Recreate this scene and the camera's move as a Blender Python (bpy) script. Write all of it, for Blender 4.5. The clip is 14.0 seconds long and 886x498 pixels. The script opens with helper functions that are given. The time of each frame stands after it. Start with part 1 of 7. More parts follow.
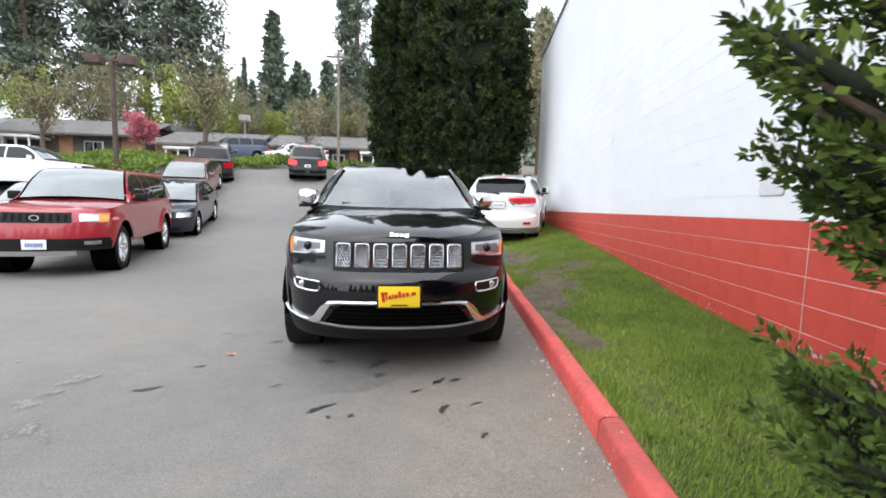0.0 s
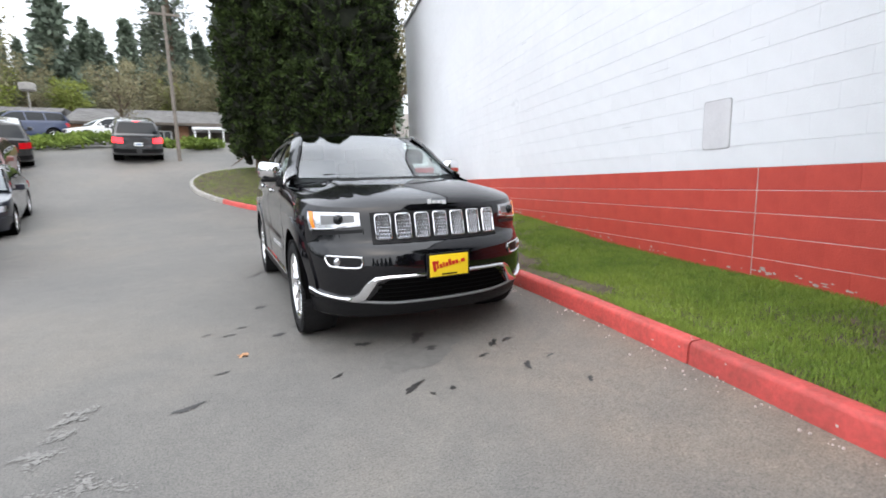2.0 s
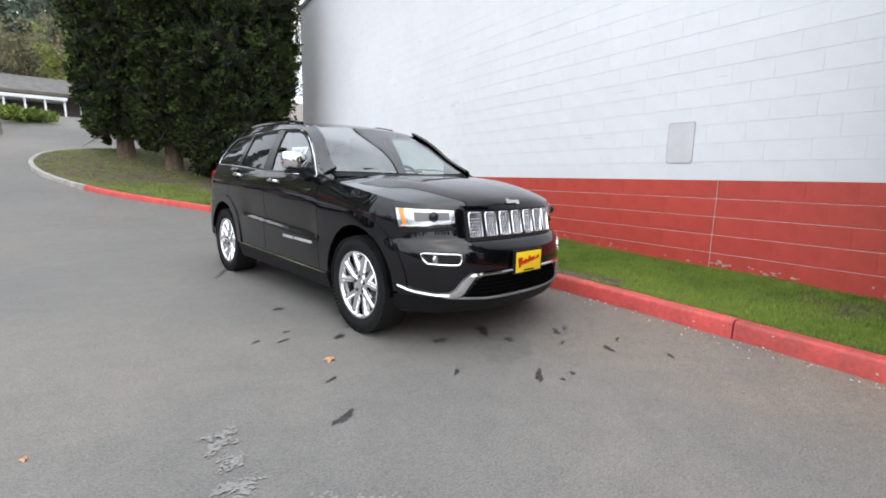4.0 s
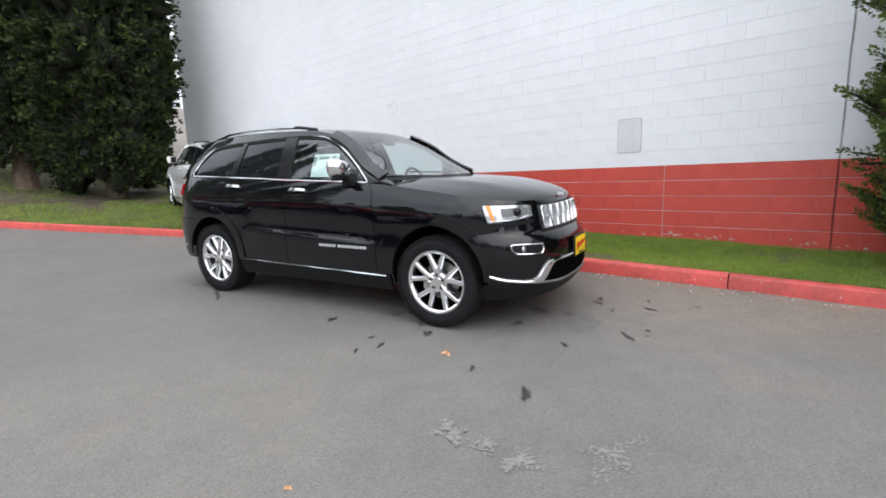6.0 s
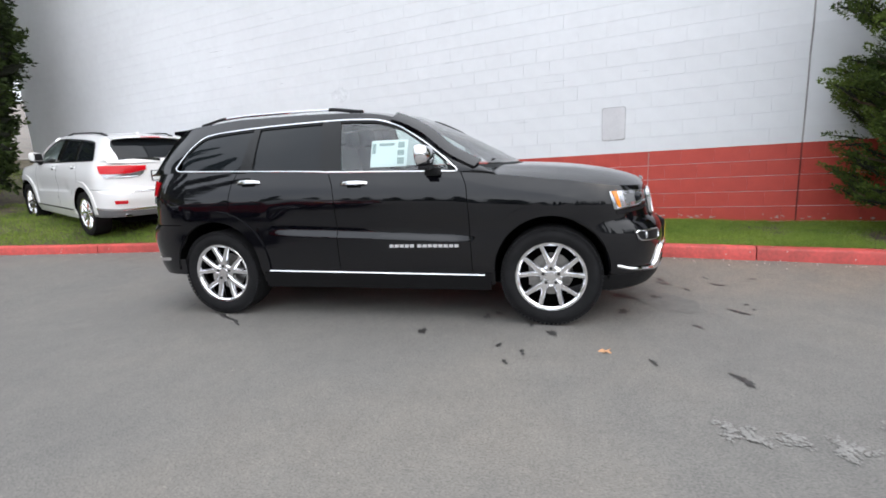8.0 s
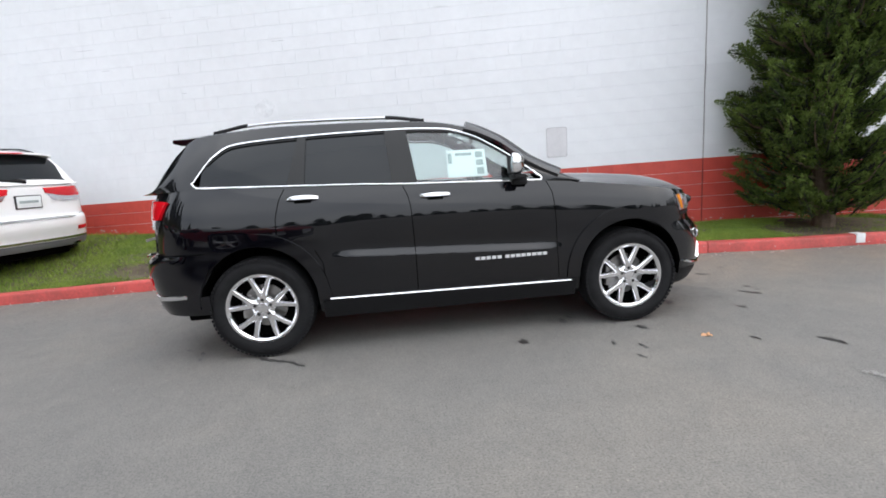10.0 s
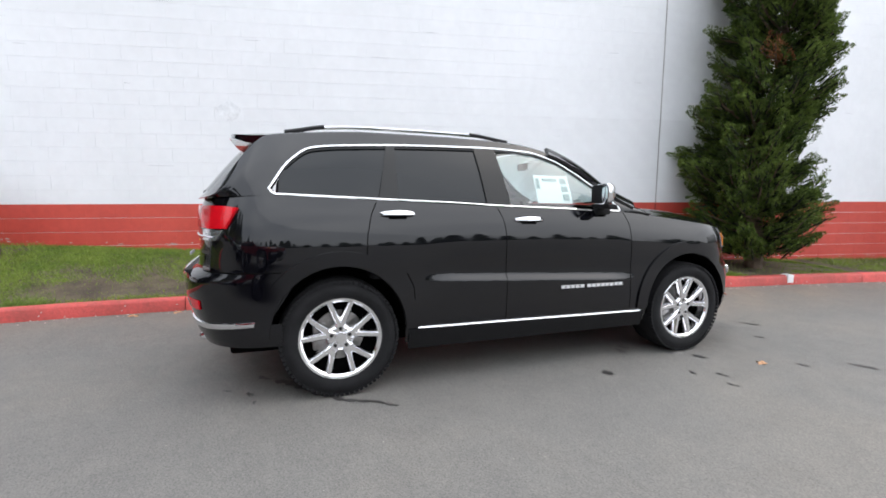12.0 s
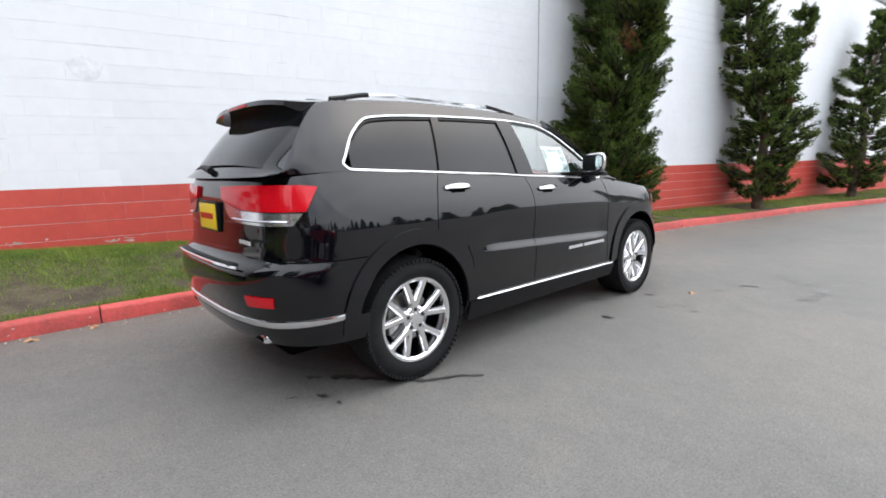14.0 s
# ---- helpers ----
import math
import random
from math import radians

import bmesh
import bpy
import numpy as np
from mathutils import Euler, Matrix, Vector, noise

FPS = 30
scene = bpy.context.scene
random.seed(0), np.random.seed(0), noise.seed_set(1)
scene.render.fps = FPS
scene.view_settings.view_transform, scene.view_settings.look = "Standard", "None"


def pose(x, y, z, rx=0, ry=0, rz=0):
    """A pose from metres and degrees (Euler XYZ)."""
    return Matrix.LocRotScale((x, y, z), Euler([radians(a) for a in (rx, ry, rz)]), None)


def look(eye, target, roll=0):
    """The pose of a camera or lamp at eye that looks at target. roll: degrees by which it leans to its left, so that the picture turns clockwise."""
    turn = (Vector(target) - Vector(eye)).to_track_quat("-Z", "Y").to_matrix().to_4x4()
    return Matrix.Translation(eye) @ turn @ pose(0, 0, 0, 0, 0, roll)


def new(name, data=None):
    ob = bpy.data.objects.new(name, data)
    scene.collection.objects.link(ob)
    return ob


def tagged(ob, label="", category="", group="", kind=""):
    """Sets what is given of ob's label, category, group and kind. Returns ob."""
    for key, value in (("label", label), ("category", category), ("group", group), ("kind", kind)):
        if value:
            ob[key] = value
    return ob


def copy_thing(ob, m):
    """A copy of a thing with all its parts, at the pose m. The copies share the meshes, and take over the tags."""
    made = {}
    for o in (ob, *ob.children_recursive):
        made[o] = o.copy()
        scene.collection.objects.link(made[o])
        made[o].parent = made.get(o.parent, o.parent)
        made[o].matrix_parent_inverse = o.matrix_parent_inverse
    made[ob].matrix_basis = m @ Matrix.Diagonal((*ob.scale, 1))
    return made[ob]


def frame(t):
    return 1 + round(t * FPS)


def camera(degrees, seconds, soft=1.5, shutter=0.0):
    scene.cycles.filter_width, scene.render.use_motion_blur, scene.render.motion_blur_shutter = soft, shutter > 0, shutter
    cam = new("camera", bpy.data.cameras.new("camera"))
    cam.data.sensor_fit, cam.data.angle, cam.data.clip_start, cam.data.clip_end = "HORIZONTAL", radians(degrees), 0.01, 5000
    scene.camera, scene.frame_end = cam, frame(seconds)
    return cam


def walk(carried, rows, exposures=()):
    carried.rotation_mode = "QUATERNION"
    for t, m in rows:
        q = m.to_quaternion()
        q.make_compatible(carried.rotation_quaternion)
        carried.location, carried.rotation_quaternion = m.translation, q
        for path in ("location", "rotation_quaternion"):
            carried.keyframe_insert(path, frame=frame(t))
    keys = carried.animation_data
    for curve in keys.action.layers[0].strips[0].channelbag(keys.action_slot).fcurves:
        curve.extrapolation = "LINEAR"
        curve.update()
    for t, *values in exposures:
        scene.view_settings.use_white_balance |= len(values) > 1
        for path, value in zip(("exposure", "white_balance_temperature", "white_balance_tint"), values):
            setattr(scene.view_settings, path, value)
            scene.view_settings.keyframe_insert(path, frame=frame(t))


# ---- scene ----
cam = camera(87.0, 14.0, soft=1.7, shutter=0.35)
PATH = [
    (0.0, (-0.067, -3.424, 1.314), (0.267, -0.458, 1.013), 1.34),
    (0.5, (-0.346, -3.409, 1.292), (0.085, -0.474, 0.850), 0.05),
    (1.0, (-0.653, -3.265, 1.231), (-0.043, -0.364, 0.768), 0.36),
    (1.5, (-1.058, -3.115, 1.260), (-0.168, -0.283, 0.829), -0.59),
    (2.0, (-1.448, -2.977, 1.233), (-0.172, -0.301, 0.774), -1.58),
    (2.5, (-1.796, -2.707, 1.222), (-0.324, -0.137, 0.744), -1.71),
    (3.0, (-2.140, -2.444, 1.232), (-0.430, -0.039, 0.694), -0.19),
    (5.5, (-3.878, -1.523, 1.313), (-1.484, 0.235, 0.893), -1.50),
    (6.0, (-4.096, -1.081, 1.314), (-1.562, 0.439, 0.798), -1.96),
    (6.5, (-4.190, -0.600, 1.316), (-1.604, 0.825, 0.784), -1.51),
    (7.0, (-4.340, -0.111, 1.318), (-1.602, 0.976, 0.749), -2.94),
    (7.5, (-4.418, 0.349, 1.321), (-1.619, 1.256, 0.735), -2.98),
    (10.0, (-4.471, 2.769, 1.322), (-1.526, 2.477, 0.828), -3.70),
    (10.5, (-4.333, 3.192, 1.318), (-1.416, 2.661, 0.859), -2.52),
    (11.0, (-4.272, 3.582, 1.309), (-1.415, 2.782, 0.863), -2.40),
    (11.5, (-4.131, 3.906, 1.290), (-1.310, 2.989, 0.838), -2.90),
    (12.0, (-3.906, 4.218, 1.294), (-1.108, 3.187, 0.969), 0.63),
    (12.5, (-3.735, 4.585, 1.276), (-1.090, 3.223, 0.890), -0.02),
    (13.0, (-3.536, 4.883, 1.271), (-1.008, 3.325, 0.851), -0.71),
    (13.5, (-3.312, 5.212, 1.283), (-0.946, 3.415, 0.869), -0.07),
    (14.0, (-3.101, 5.572, 1.294), (-0.915, 3.579, 0.797), -1.03),
]
walk(cam, [(t, look(eye, target, roll)) for t, eye, target, roll in PATH],
     exposures=[(0.0, 0.89), (1.5, 0.92), (2.0, 0.81), (3.0, 0.72), (5.5, 0.58), (7.5, 0.58), (10.5, 0.57), (11.5, 0.62), (13.5, 0.69), (14.0, 0.72)])

# ---- daylight: a bright overcast sky with a broad, weak sun ----
world = bpy.data.worlds.new("overcast_sky")
scene.world = world
world.use_nodes = True
wn, wl = world.node_tree.nodes, world.node_tree.links
wn.clear()
SUN_EL, SUN_AZ = radians(52), radians(200)
sky = wn.new("ShaderNodeTexSky")
sky.sky_type, sky.sun_disc = "NISHITA", False
sky.sun_elevation, sky.sun_rotation = SUN_EL, SUN_AZ
sky.air_density, sky.dust_density, sky.ozone_density = 1.0, 6.0, 1.0
coord = wn.new("ShaderNodeTexCoord")
cloud = wn.new("ShaderNodeTexNoise")
cloud.inputs["Scale"].default_value, cloud.inputs["Detail"].default_value = 2.4, 6.0
ramp = wn.new("ShaderNodeValToRGB")
ramp.color_ramp.elements[0].position, ramp.color_ramp.elements[0].color = 0.30, (6.9, 7.5, 8.5, 1)
ramp.color_ramp.elements[1].position, ramp.color_ramp.elements[1].color = 0.72, (11.3, 11.8, 12.5, 1)
mixc = wn.new("ShaderNodeMix")
mixc.data_type = "RGBA"
mixc.inputs[0].default_value = 0.86
bgd = wn.new("ShaderNodeBackground")
bgd.inputs["Strength"].default_value = 0.12
wout = wn.new("ShaderNodeOutputWorld")
wl.new(coord.outputs["Generated"], cloud.inputs["Vector"])
wl.new(cloud.outputs[0], ramp.inputs[0])
wl.new(sky.outputs[0], mixc.inputs[6])
wl.new(ramp.outputs[0], mixc.inputs[7])
# a thin overcast dome: brighter overhead than at its foot
sep = wn.new("ShaderNodeSeparateXYZ")
wl.new(coord.outputs["Generated"], sep.inputs[0])
dome = wn.new("ShaderNodeMapRange")
dome.inputs[1].default_value, dome.inputs[2].default_value, dome.inputs[3].default_value, dome.inputs[4].default_value = 0.0, 1.0, 0.90, 1.48
wl.new(sep.outputs[2], dome.inputs[0])
scaled = wn.new("ShaderNodeVectorMath")
scaled.operation = "SCALE"
wl.new(mixc.outputs[2], scaled.inputs[0])
wl.new(dome.outputs[0], scaled.inputs["Scale"])
wl.new(scaled.outputs[0], bgd.inputs["Color"])
wl.new(bgd.outputs[0], wout.inputs[0])
sun = new("sun", bpy.data.lights.new("sun", "SUN"))
sun.data.energy, sun.data.angle, sun.data.color = 0.7, radians(115), (1.0, 0.98, 0.95)
sun.matrix_world = look((0, 0, 0), (-math.sin(SUN_AZ) * math.cos(SUN_EL), -math.cos(SUN_AZ) * math.cos(SUN_EL), -math.sin(SUN_EL)))

# ---- materials ----
def nodes_of(name):
    m = bpy.data.materials.new(name)
    m.use_nodes = True
    return m, m.node_tree.nodes, m.node_tree.links, m.node_tree.nodes["Principled BSDF"]


def mat(name, color, rough=0.5, metal=0.0, vary=0.0, scale=8.0, bump=0.0, bump_scale=60.0, coat=0.0, dark=None,
        emit=0.0, trans=0.0, ior=1.5, alpha=1.0, spec=0.5, rnd=0.0, island=0.0, rough_vary=0.0, coat_ior=1.5):
    """A procedural surface: colour with two scales of variation, grain in bump, gloss."""
    m, n, l, p = nodes_of(name)
    col = (*color, 1)
    p.inputs["Roughness"].default_value = rough
    p.inputs["Metallic"].default_value = metal
    p.inputs["IOR"].default_value = ior
    p.inputs["Specular IOR Level"].default_value = spec
    p.inputs["Coat Weight"].default_value = coat
    p.inputs["Coat Roughness"].default_value = 0.03
    p.inputs["Coat IOR"].default_value = coat_ior
    p.inputs["Transmission Weight"].default_value = trans
    p.inputs["Alpha"].default_value = alpha
    p.inputs["Base Color"].default_value = col
    if emit:
        p.inputs["Emission Color"].default_value = col
        p.inputs["Emission Strength"].default_value = emit
    tc = n.new("ShaderNodeTexCoord")
    src = None
    if vary or dark:
        big = n.new("ShaderNodeTexNoise")
        big.inputs["Scale"].default_value, big.inputs["Detail"].default_value, big.inputs["Roughness"].default_value = scale, 6.0, 0.65
        l.new(tc.outputs["Object"], big.inputs["Vector"])
        small = n.new("ShaderNodeTexNoise")
        small.inputs["Scale"].default_value, small.inputs["Detail"].default_value = scale * 11, 4.0
        l.new(tc.outputs["Object"], small.inputs["Vector"])
        add = n.new("ShaderNodeMath")
        add.operation = "MULTIPLY_ADD"
        l.new(small.outputs[0], add.inputs[0])
        add.inputs[1].default_value = 0.45
        half = n.new("ShaderNodeMath")
        half.operation = "MULTIPLY_ADD"
        l.new(big.outputs[0], half.inputs[0])
        half.inputs[1].default_value, half.inputs[2].default_value = 1.0, -0.225
        l.new(half.outputs[0], add.inputs[2])
        r = n.new("ShaderNodeValToRGB")
        d = dark if dark else tuple(c * (1 - vary) for c in color)
        b = color if dark else tuple(min(1, c * (1 + vary)) for c in color)
        r.color_ramp.elements[0].position, r.color_ramp.elements[0].color = 0.34, (*d, 1)
        r.color_ramp.elements[1].position, r.color_ramp.elements[1].color = 0.66, (*b, 1)
        l.new(add.outputs[0], r.inputs[0])
        src = r.outputs[0]
        if rough_vary:
            mr = n.new("ShaderNodeMapRange")
            mr.inputs[3].default_value, mr.inputs[4].default_value = rough - rough_vary, rough + rough_vary
            l.new(big.outputs[0], mr.inputs[0])
            l.new(mr.outputs[0], p.inputs["Roughness"])
    for amount, node, out in ((rnd, "ShaderNodeObjectInfo", "Random"), (island, "ShaderNodeNewGeometry", "Random Per Island")):
        if amount:
            o = n.new(node)
            mr = n.new("ShaderNodeMapRange")
            mr.inputs[3].default_value, mr.inputs[4].default_value = 1 - amount, 1 + amount
            l.new(o.outputs[out], mr.inputs[0])
            hs = n.new("ShaderNodeHueSaturation")
            if src:
                l.new(src, hs.inputs["Color"])
            else:
                hs.inputs["Color"].default_value = col
            l.new(mr.outputs[0], hs.inputs["Value"])
            src = hs.outputs[0]
    if src:
        l.new(src, p.inputs["Base Color"])
    if bump:
        bn = n.new("ShaderNodeTexNoise")
        bn.inputs["Scale"].default_value, bn.inputs["Detail"].default_value = bump_scale, 5.0
        l.new(tc.outputs["Object"], bn.inputs["Vector"])
        b = n.new("ShaderNodeBump")
        b.inputs["Strength"].default_value, b.inputs["Distance"].default_value = bump, 0.01
        l.new(bn.outputs[0], b.inputs["Height"])
        l.new(b.outputs[0], p.inputs["Normal"])
    return m


M = {}


def asphalt_material():
    """Worn asphalt: broad stains, aggregate, pale chips and a slight sheen."""
    m, n, l, p = nodes_of("asphalt")
    tc = n.new("ShaderNodeTexCoord")

    def noise_node(scale, detail=5.0):
        q = n.new("ShaderNodeTexNoise")
        q.inputs["Scale"].default_value, q.inputs["Detail"].default_value, q.inputs["Roughness"].default_value = scale, detail, 0.6
        l.new(tc.outputs["Object"], q.inputs["Vector"])
        return q.outputs[0]

    def ramp_node(src, stops):
        r = n.new("ShaderNodeValToRGB")
        while len(r.color_ramp.elements) < len(stops):
            r.color_ramp.elements.new(0.5)
        for e, (pos, c) in zip(r.color_ramp.elements, stops):
            e.position, e.color = pos, (*c, 1)
        l.new(src, r.inputs[0])
        return r.outputs[0]

    def blend(kind, a, b, f):
        q = n.new("ShaderNodeMix")
        q.data_type, q.blend_type = "RGBA", kind
        q.inputs[0].default_value = f
        l.new(a, q.inputs[6])
        l.new(b, q.inputs[7])
        return q.outputs[2]
    broad = ramp_node(noise_node(0.33, 6), [(0.30, (0.130, 0.127, 0.122)), (0.52, (0.160, 0.153, 0.143)), (0.72, (0.195, 0.178, 0.157))])
    mid = ramp_node(noise_node(5.0, 6), [(0.30, (0.90, 0.90, 0.90)), (0.62, (1.03, 1.03, 1.02))])
    grain = ramp_node(noise_node(95, 3), [(0.32, (0.66, 0.66, 0.66)), (0.5, (1.0, 1.0, 1.0)), (0.70, (1.30, 1.29, 1.27))])
    patchy = ramp_node(noise_node(26, 4), [(0.30, (0.88, 0.88, 0.88)), (0.5, (1.0, 1.0, 1.0)), (0.70, (1.08, 1.075, 1.06))])
    vor = n.new("ShaderNodeTexVoronoi")
    vor.inputs["Scale"].default_value = 17
    l.new(tc.outputs["Object"], vor.inputs["Vector"])
    chips = ramp_node(vor.outputs["Distance"], [(0.0, (2.0, 1.96, 1.86)), (0.10, (1.0, 1.0, 1.0))])
    keep = ramp_node(noise_node(3.1, 2), [(0.44, (0, 0, 0)), (0.58, (1, 1, 1))])
    col = blend("MULTIPLY", broad, mid, 1.0)
    col = blend("MULTIPLY", col, grain, 1.0)
    col = blend("MULTIPLY", col, patchy, 1.0)
    q = n.new("ShaderNodeMix")
    q.data_type, q.blend_type = "RGBA", "MULTIPLY"
    l.new(keep, q.inputs[0])
    l.new(col, q.inputs[6])
    l.new(chips, q.inputs[7])
    # brown dust washed towards the kerb
    sep = n.new("ShaderNodeSeparateXYZ")
    l.new(tc.outputs["Object"], sep.inputs[0])
    along, fade, spread = n.new("ShaderNodeMath"), n.new("ShaderNodeMapRange"), n.new("ShaderNodeMath")
    along.operation, along.inputs[1].default_value = "MULTIPLY_ADD", -0.15
    l.new(sep.outputs[1], along.inputs[0])
    l.new(sep.outputs[0], along.inputs[2])
    fade.inputs[1].default_value, fade.inputs[2].default_value, fade.inputs[3].default_value, fade.inputs[4].default_value = -0.3, 1.2, 0.0, 1.0
    l.new(along.outputs[0], fade.inputs[0])
    spread.operation = "MULTIPLY"
    l.new(fade.outputs[0], spread.inputs[0])
    l.new(noise_node(1.3, 5), spread.inputs[1])
    dust = n.new("ShaderNodeMix")
    dust.data_type, dust.blend_type = "RGBA", "MULTIPLY"
    dust.inputs[7].default_value = (1.22, 0.98, 0.80, 1)
    l.new(spread.outputs[0], dust.inputs[0])
    l.new(q.outputs[2], dust.inputs[6])
    l.new(dust.outputs[2], p.inputs["Base Color"])
    p.inputs["Roughness"].default_value = 0.72
    b = n.new("ShaderNodeBump")
    b.inputs["Strength"].default_value, b.inputs["Distance"].default_value = 0.55, 0.006
    l.new(noise_node(120, 4), b.inputs["Height"])
    l.new(b.outputs[0], p.inputs["Normal"])
    return m


M["asphalt"] = asphalt_material()
M["kerb_red"] = mat("kerb_red_paint", (0.62, 0.085, 0.075), 0.55, dark=(0.36, 0.06, 0.05), scale=3.0, bump=0.4, bump_scale=50, rnd=0.12)
M["kerb_grey"] = mat("kerb_concrete", (0.42, 0.40, 0.37), 0.8, dark=(0.25, 0.24, 0.22), scale=4.0, bump=0.4, bump_scale=60, rnd=0.1)
M["wall_white"] = mat("white_painted_block", (0.83, 0.84, 0.865), 0.6, vary=0.03, scale=0.7, bump=0.22, bump_scale=70, rnd=0.015)
M["wall_red"] = mat("red_painted_block", (0.62, 0.085, 0.060), 0.5, dark=(0.52, 0.065, 0.048), scale=1.3, bump=0.3, bump_scale=70, rnd=0.025)
M["soil"] = mat("grass_soil", (0.120, 0.098, 0.058), 0.95, dark=(0.050, 0.036, 0.025), scale=4.0, bump=0.8, bump_scale=30)
M["paint_black"] = mat("black_car_paint", (0.002, 0.002, 0.0035), 0.30, coat=1.0, spec=0.03, coat_ior=1.53)
M["paint_white"] = mat("white_car_paint", (0.88, 0.88, 0.88), 0.3, coat=1.0)


def pane_glass(name, tint):
    m, n, l, p = nodes_of(name)
    n.remove(p)
    clear, gloss, mixed = n.new("ShaderNodeBsdfTransparent"), n.new("ShaderNodeBsdfGlossy"), n.new("ShaderNodeMixShader")
    facing, power, gain = n.new("ShaderNodeLayerWeight"), n.new("ShaderNodeMath"), n.new("ShaderNodeMath")
    clear.inputs["Color"].default_value = (*tint, 1)
    gloss.inputs["Roughness"].default_value = 0.0
    power.operation, power.inputs[1].default_value = "POWER", 3.0
    gain.operation, gain.inputs[1].default_value, gain.inputs[2].default_value = "MULTIPLY_ADD", 0.90, 0.10
    l.new(facing.outputs["Facing"], power.inputs[0])
    l.new(power.outputs[0], gain.inputs[0])
    l.new(gain.outputs[0], mixed.inputs[0])
    l.new(clear.outputs[0], mixed.inputs[1])
    l.new(gloss.outputs[0], mixed.inputs[2])
    l.new(mixed.outputs[0], n["Material Output"].inputs[0])
    return m


M["glass"] = pane_glass("clear_glass", (0.80, 0.90, 0.885))
M["tint"] = mat("dark_privacy_glass", (0.008, 0.010, 0.012), 0.02, spec=0.34)
M["gloss_post"] = mat("gloss_black_post", (0.006, 0.006, 0.006), 0.18, spec=0.35)
M["chrome"] = mat("chrome", (0.82, 0.82, 0.84), 0.08, metal=1.0)
M["alloy"] = mat("polished_alloy", (0.92, 0.92, 0.94), 0.15, metal=1.0)
M["badge"] = mat("silver_badge", (0.80, 0.80, 0.82), 0.35, metal=0.6)
M["steel"] = mat("brake_steel", (0.35, 0.34, 0.33), 0.4, metal=1.0, vary=0.2, scale=20)
M["rubber"] = mat("tyre_rubber", (0.009, 0.009, 0.010), 0.8, vary=0.3, scale=9, bump=0.3, bump_scale=120, spec=0.25)
M["plastic"] = mat("black_plastic", (0.007, 0.007, 0.008), 0.5, bump=0.15, bump_scale=300, spec=0.22)
M["liner"] = mat("dark_underside", (0.003, 0.003, 0.003), 0.95, spec=0.02)
M["grey_plastic"] = mat("grey_plastic", (0.16, 0.165, 0.17), 0.5)
M["seat"] = mat("grey_upholstery", (0.05, 0.05, 0.055), 0.8, vary=0.2, scale=20)
M["red_lens"] = mat("red_lamp_lens", (0.60, 0.006, 0.014), 0.10, spec=0.35, coat=0.25, vary=0.1, scale=6)
M["amber"] = mat("amber_lens", (0.85, 0.26, 0.02), 0.12, coat=1.0)
M["lamp"] = mat("lamp_reflector", (0.62, 0.63, 0.66), 0.12, metal=0.85)
M["lamp_dark"] = mat("dark_lamp_reflector", (0.62, 0.63, 0.66), 0.16, metal=0.85, coat=0.6)
M["yellow"] = mat("yellow_plate", (0.86, 0.62, 0.02), 0.4)
M["plate_red"] = mat("red_lettering", (0.5, 0.02, 0.01), 0.5)
M["paper"] = mat("white_paper", (0.80, 0.83, 0.83), 0.6)
M["paper_grey"] = mat("grey_print", (0.30, 0.36, 0.36), 0.6)
M["bark"] = mat("bark", (0.12, 0.085, 0.06), 0.9, vary=0.35, scale=7, bump=0.8, bump_scale=25)


# ---- mesh helpers ----
def finish(me, material, smooth=None):
    for m in material if isinstance(material, (list, tuple)) else [material]:
        me.materials.append(m)
    if smooth is not None:
        me.polygons.foreach_set("use_smooth", [True] * len(me.polygons))
        me.set_sharp_from_angle(angle=radians(smooth))
    me.update()
    return me


def part(name, bm, material, parent, label="", smooth=35):
    """Links a bmesh (or ready mesh) as one object under a thing or part."""
    if isinstance(bm, bpy.types.Mesh):
        me = bm
    else:
        me = bpy.data.meshes.new(name)
        bm.to_mesh(me)
        bm.free()
        finish(me, material, smooth)
    ob = new(name, me)
    if parent:
        ob.parent = parent
    return tagged(ob, label)


def thing(name, label, category, group="", kind="", at=(0, 0, 0)):
    ob = new(name)
    ob.empty_display_size = 0.2
    ob.location = at
    return tagged(ob, label, category, group, kind)


def raw(name, verts, faces, material, parent=None, label="", smooth=None):
    me = bpy.data.meshes.new(name)
    me.from_pydata([tuple(v) for v in verts], [], faces)
    finish(me, material, smooth)
    ob = new(name, me)
    if parent:
        ob.parent = parent
    return tagged(ob, label)


def np_mesh(name, co, quads, material, smooth=None):
    """A mesh of quads from numpy arrays."""
    me = bpy.data.meshes.new(name)
    k = quads.shape[1]
    me.vertices.add(len(co))
    me.vertices.foreach_set("co", np.ascontiguousarray(co, dtype=np.float32).ravel())
    me.loops.add(quads.size)
    me.loops.foreach_set("vertex_index", np.ascontiguousarray(quads, dtype=np.int32).ravel())
    me.polygons.add(len(quads))
    me.polygons.foreach_set("loop_start", np.arange(0, quads.size, k, dtype=np.int32))
    me.polygons.foreach_set("loop_total", np.full(len(quads), k, dtype=np.int32))
    me.update(calc_edges=True)
    me.validate()
    return finish(me, material, smooth)


def grid_faces(nu, nv, off=0):
    return [(off + i * nv + j, off + (i + 1) * nv + j, off + (i + 1) * nv + j + 1, off + i * nv + j + 1) for i in range(nu - 1) for j in range(nv - 1)]


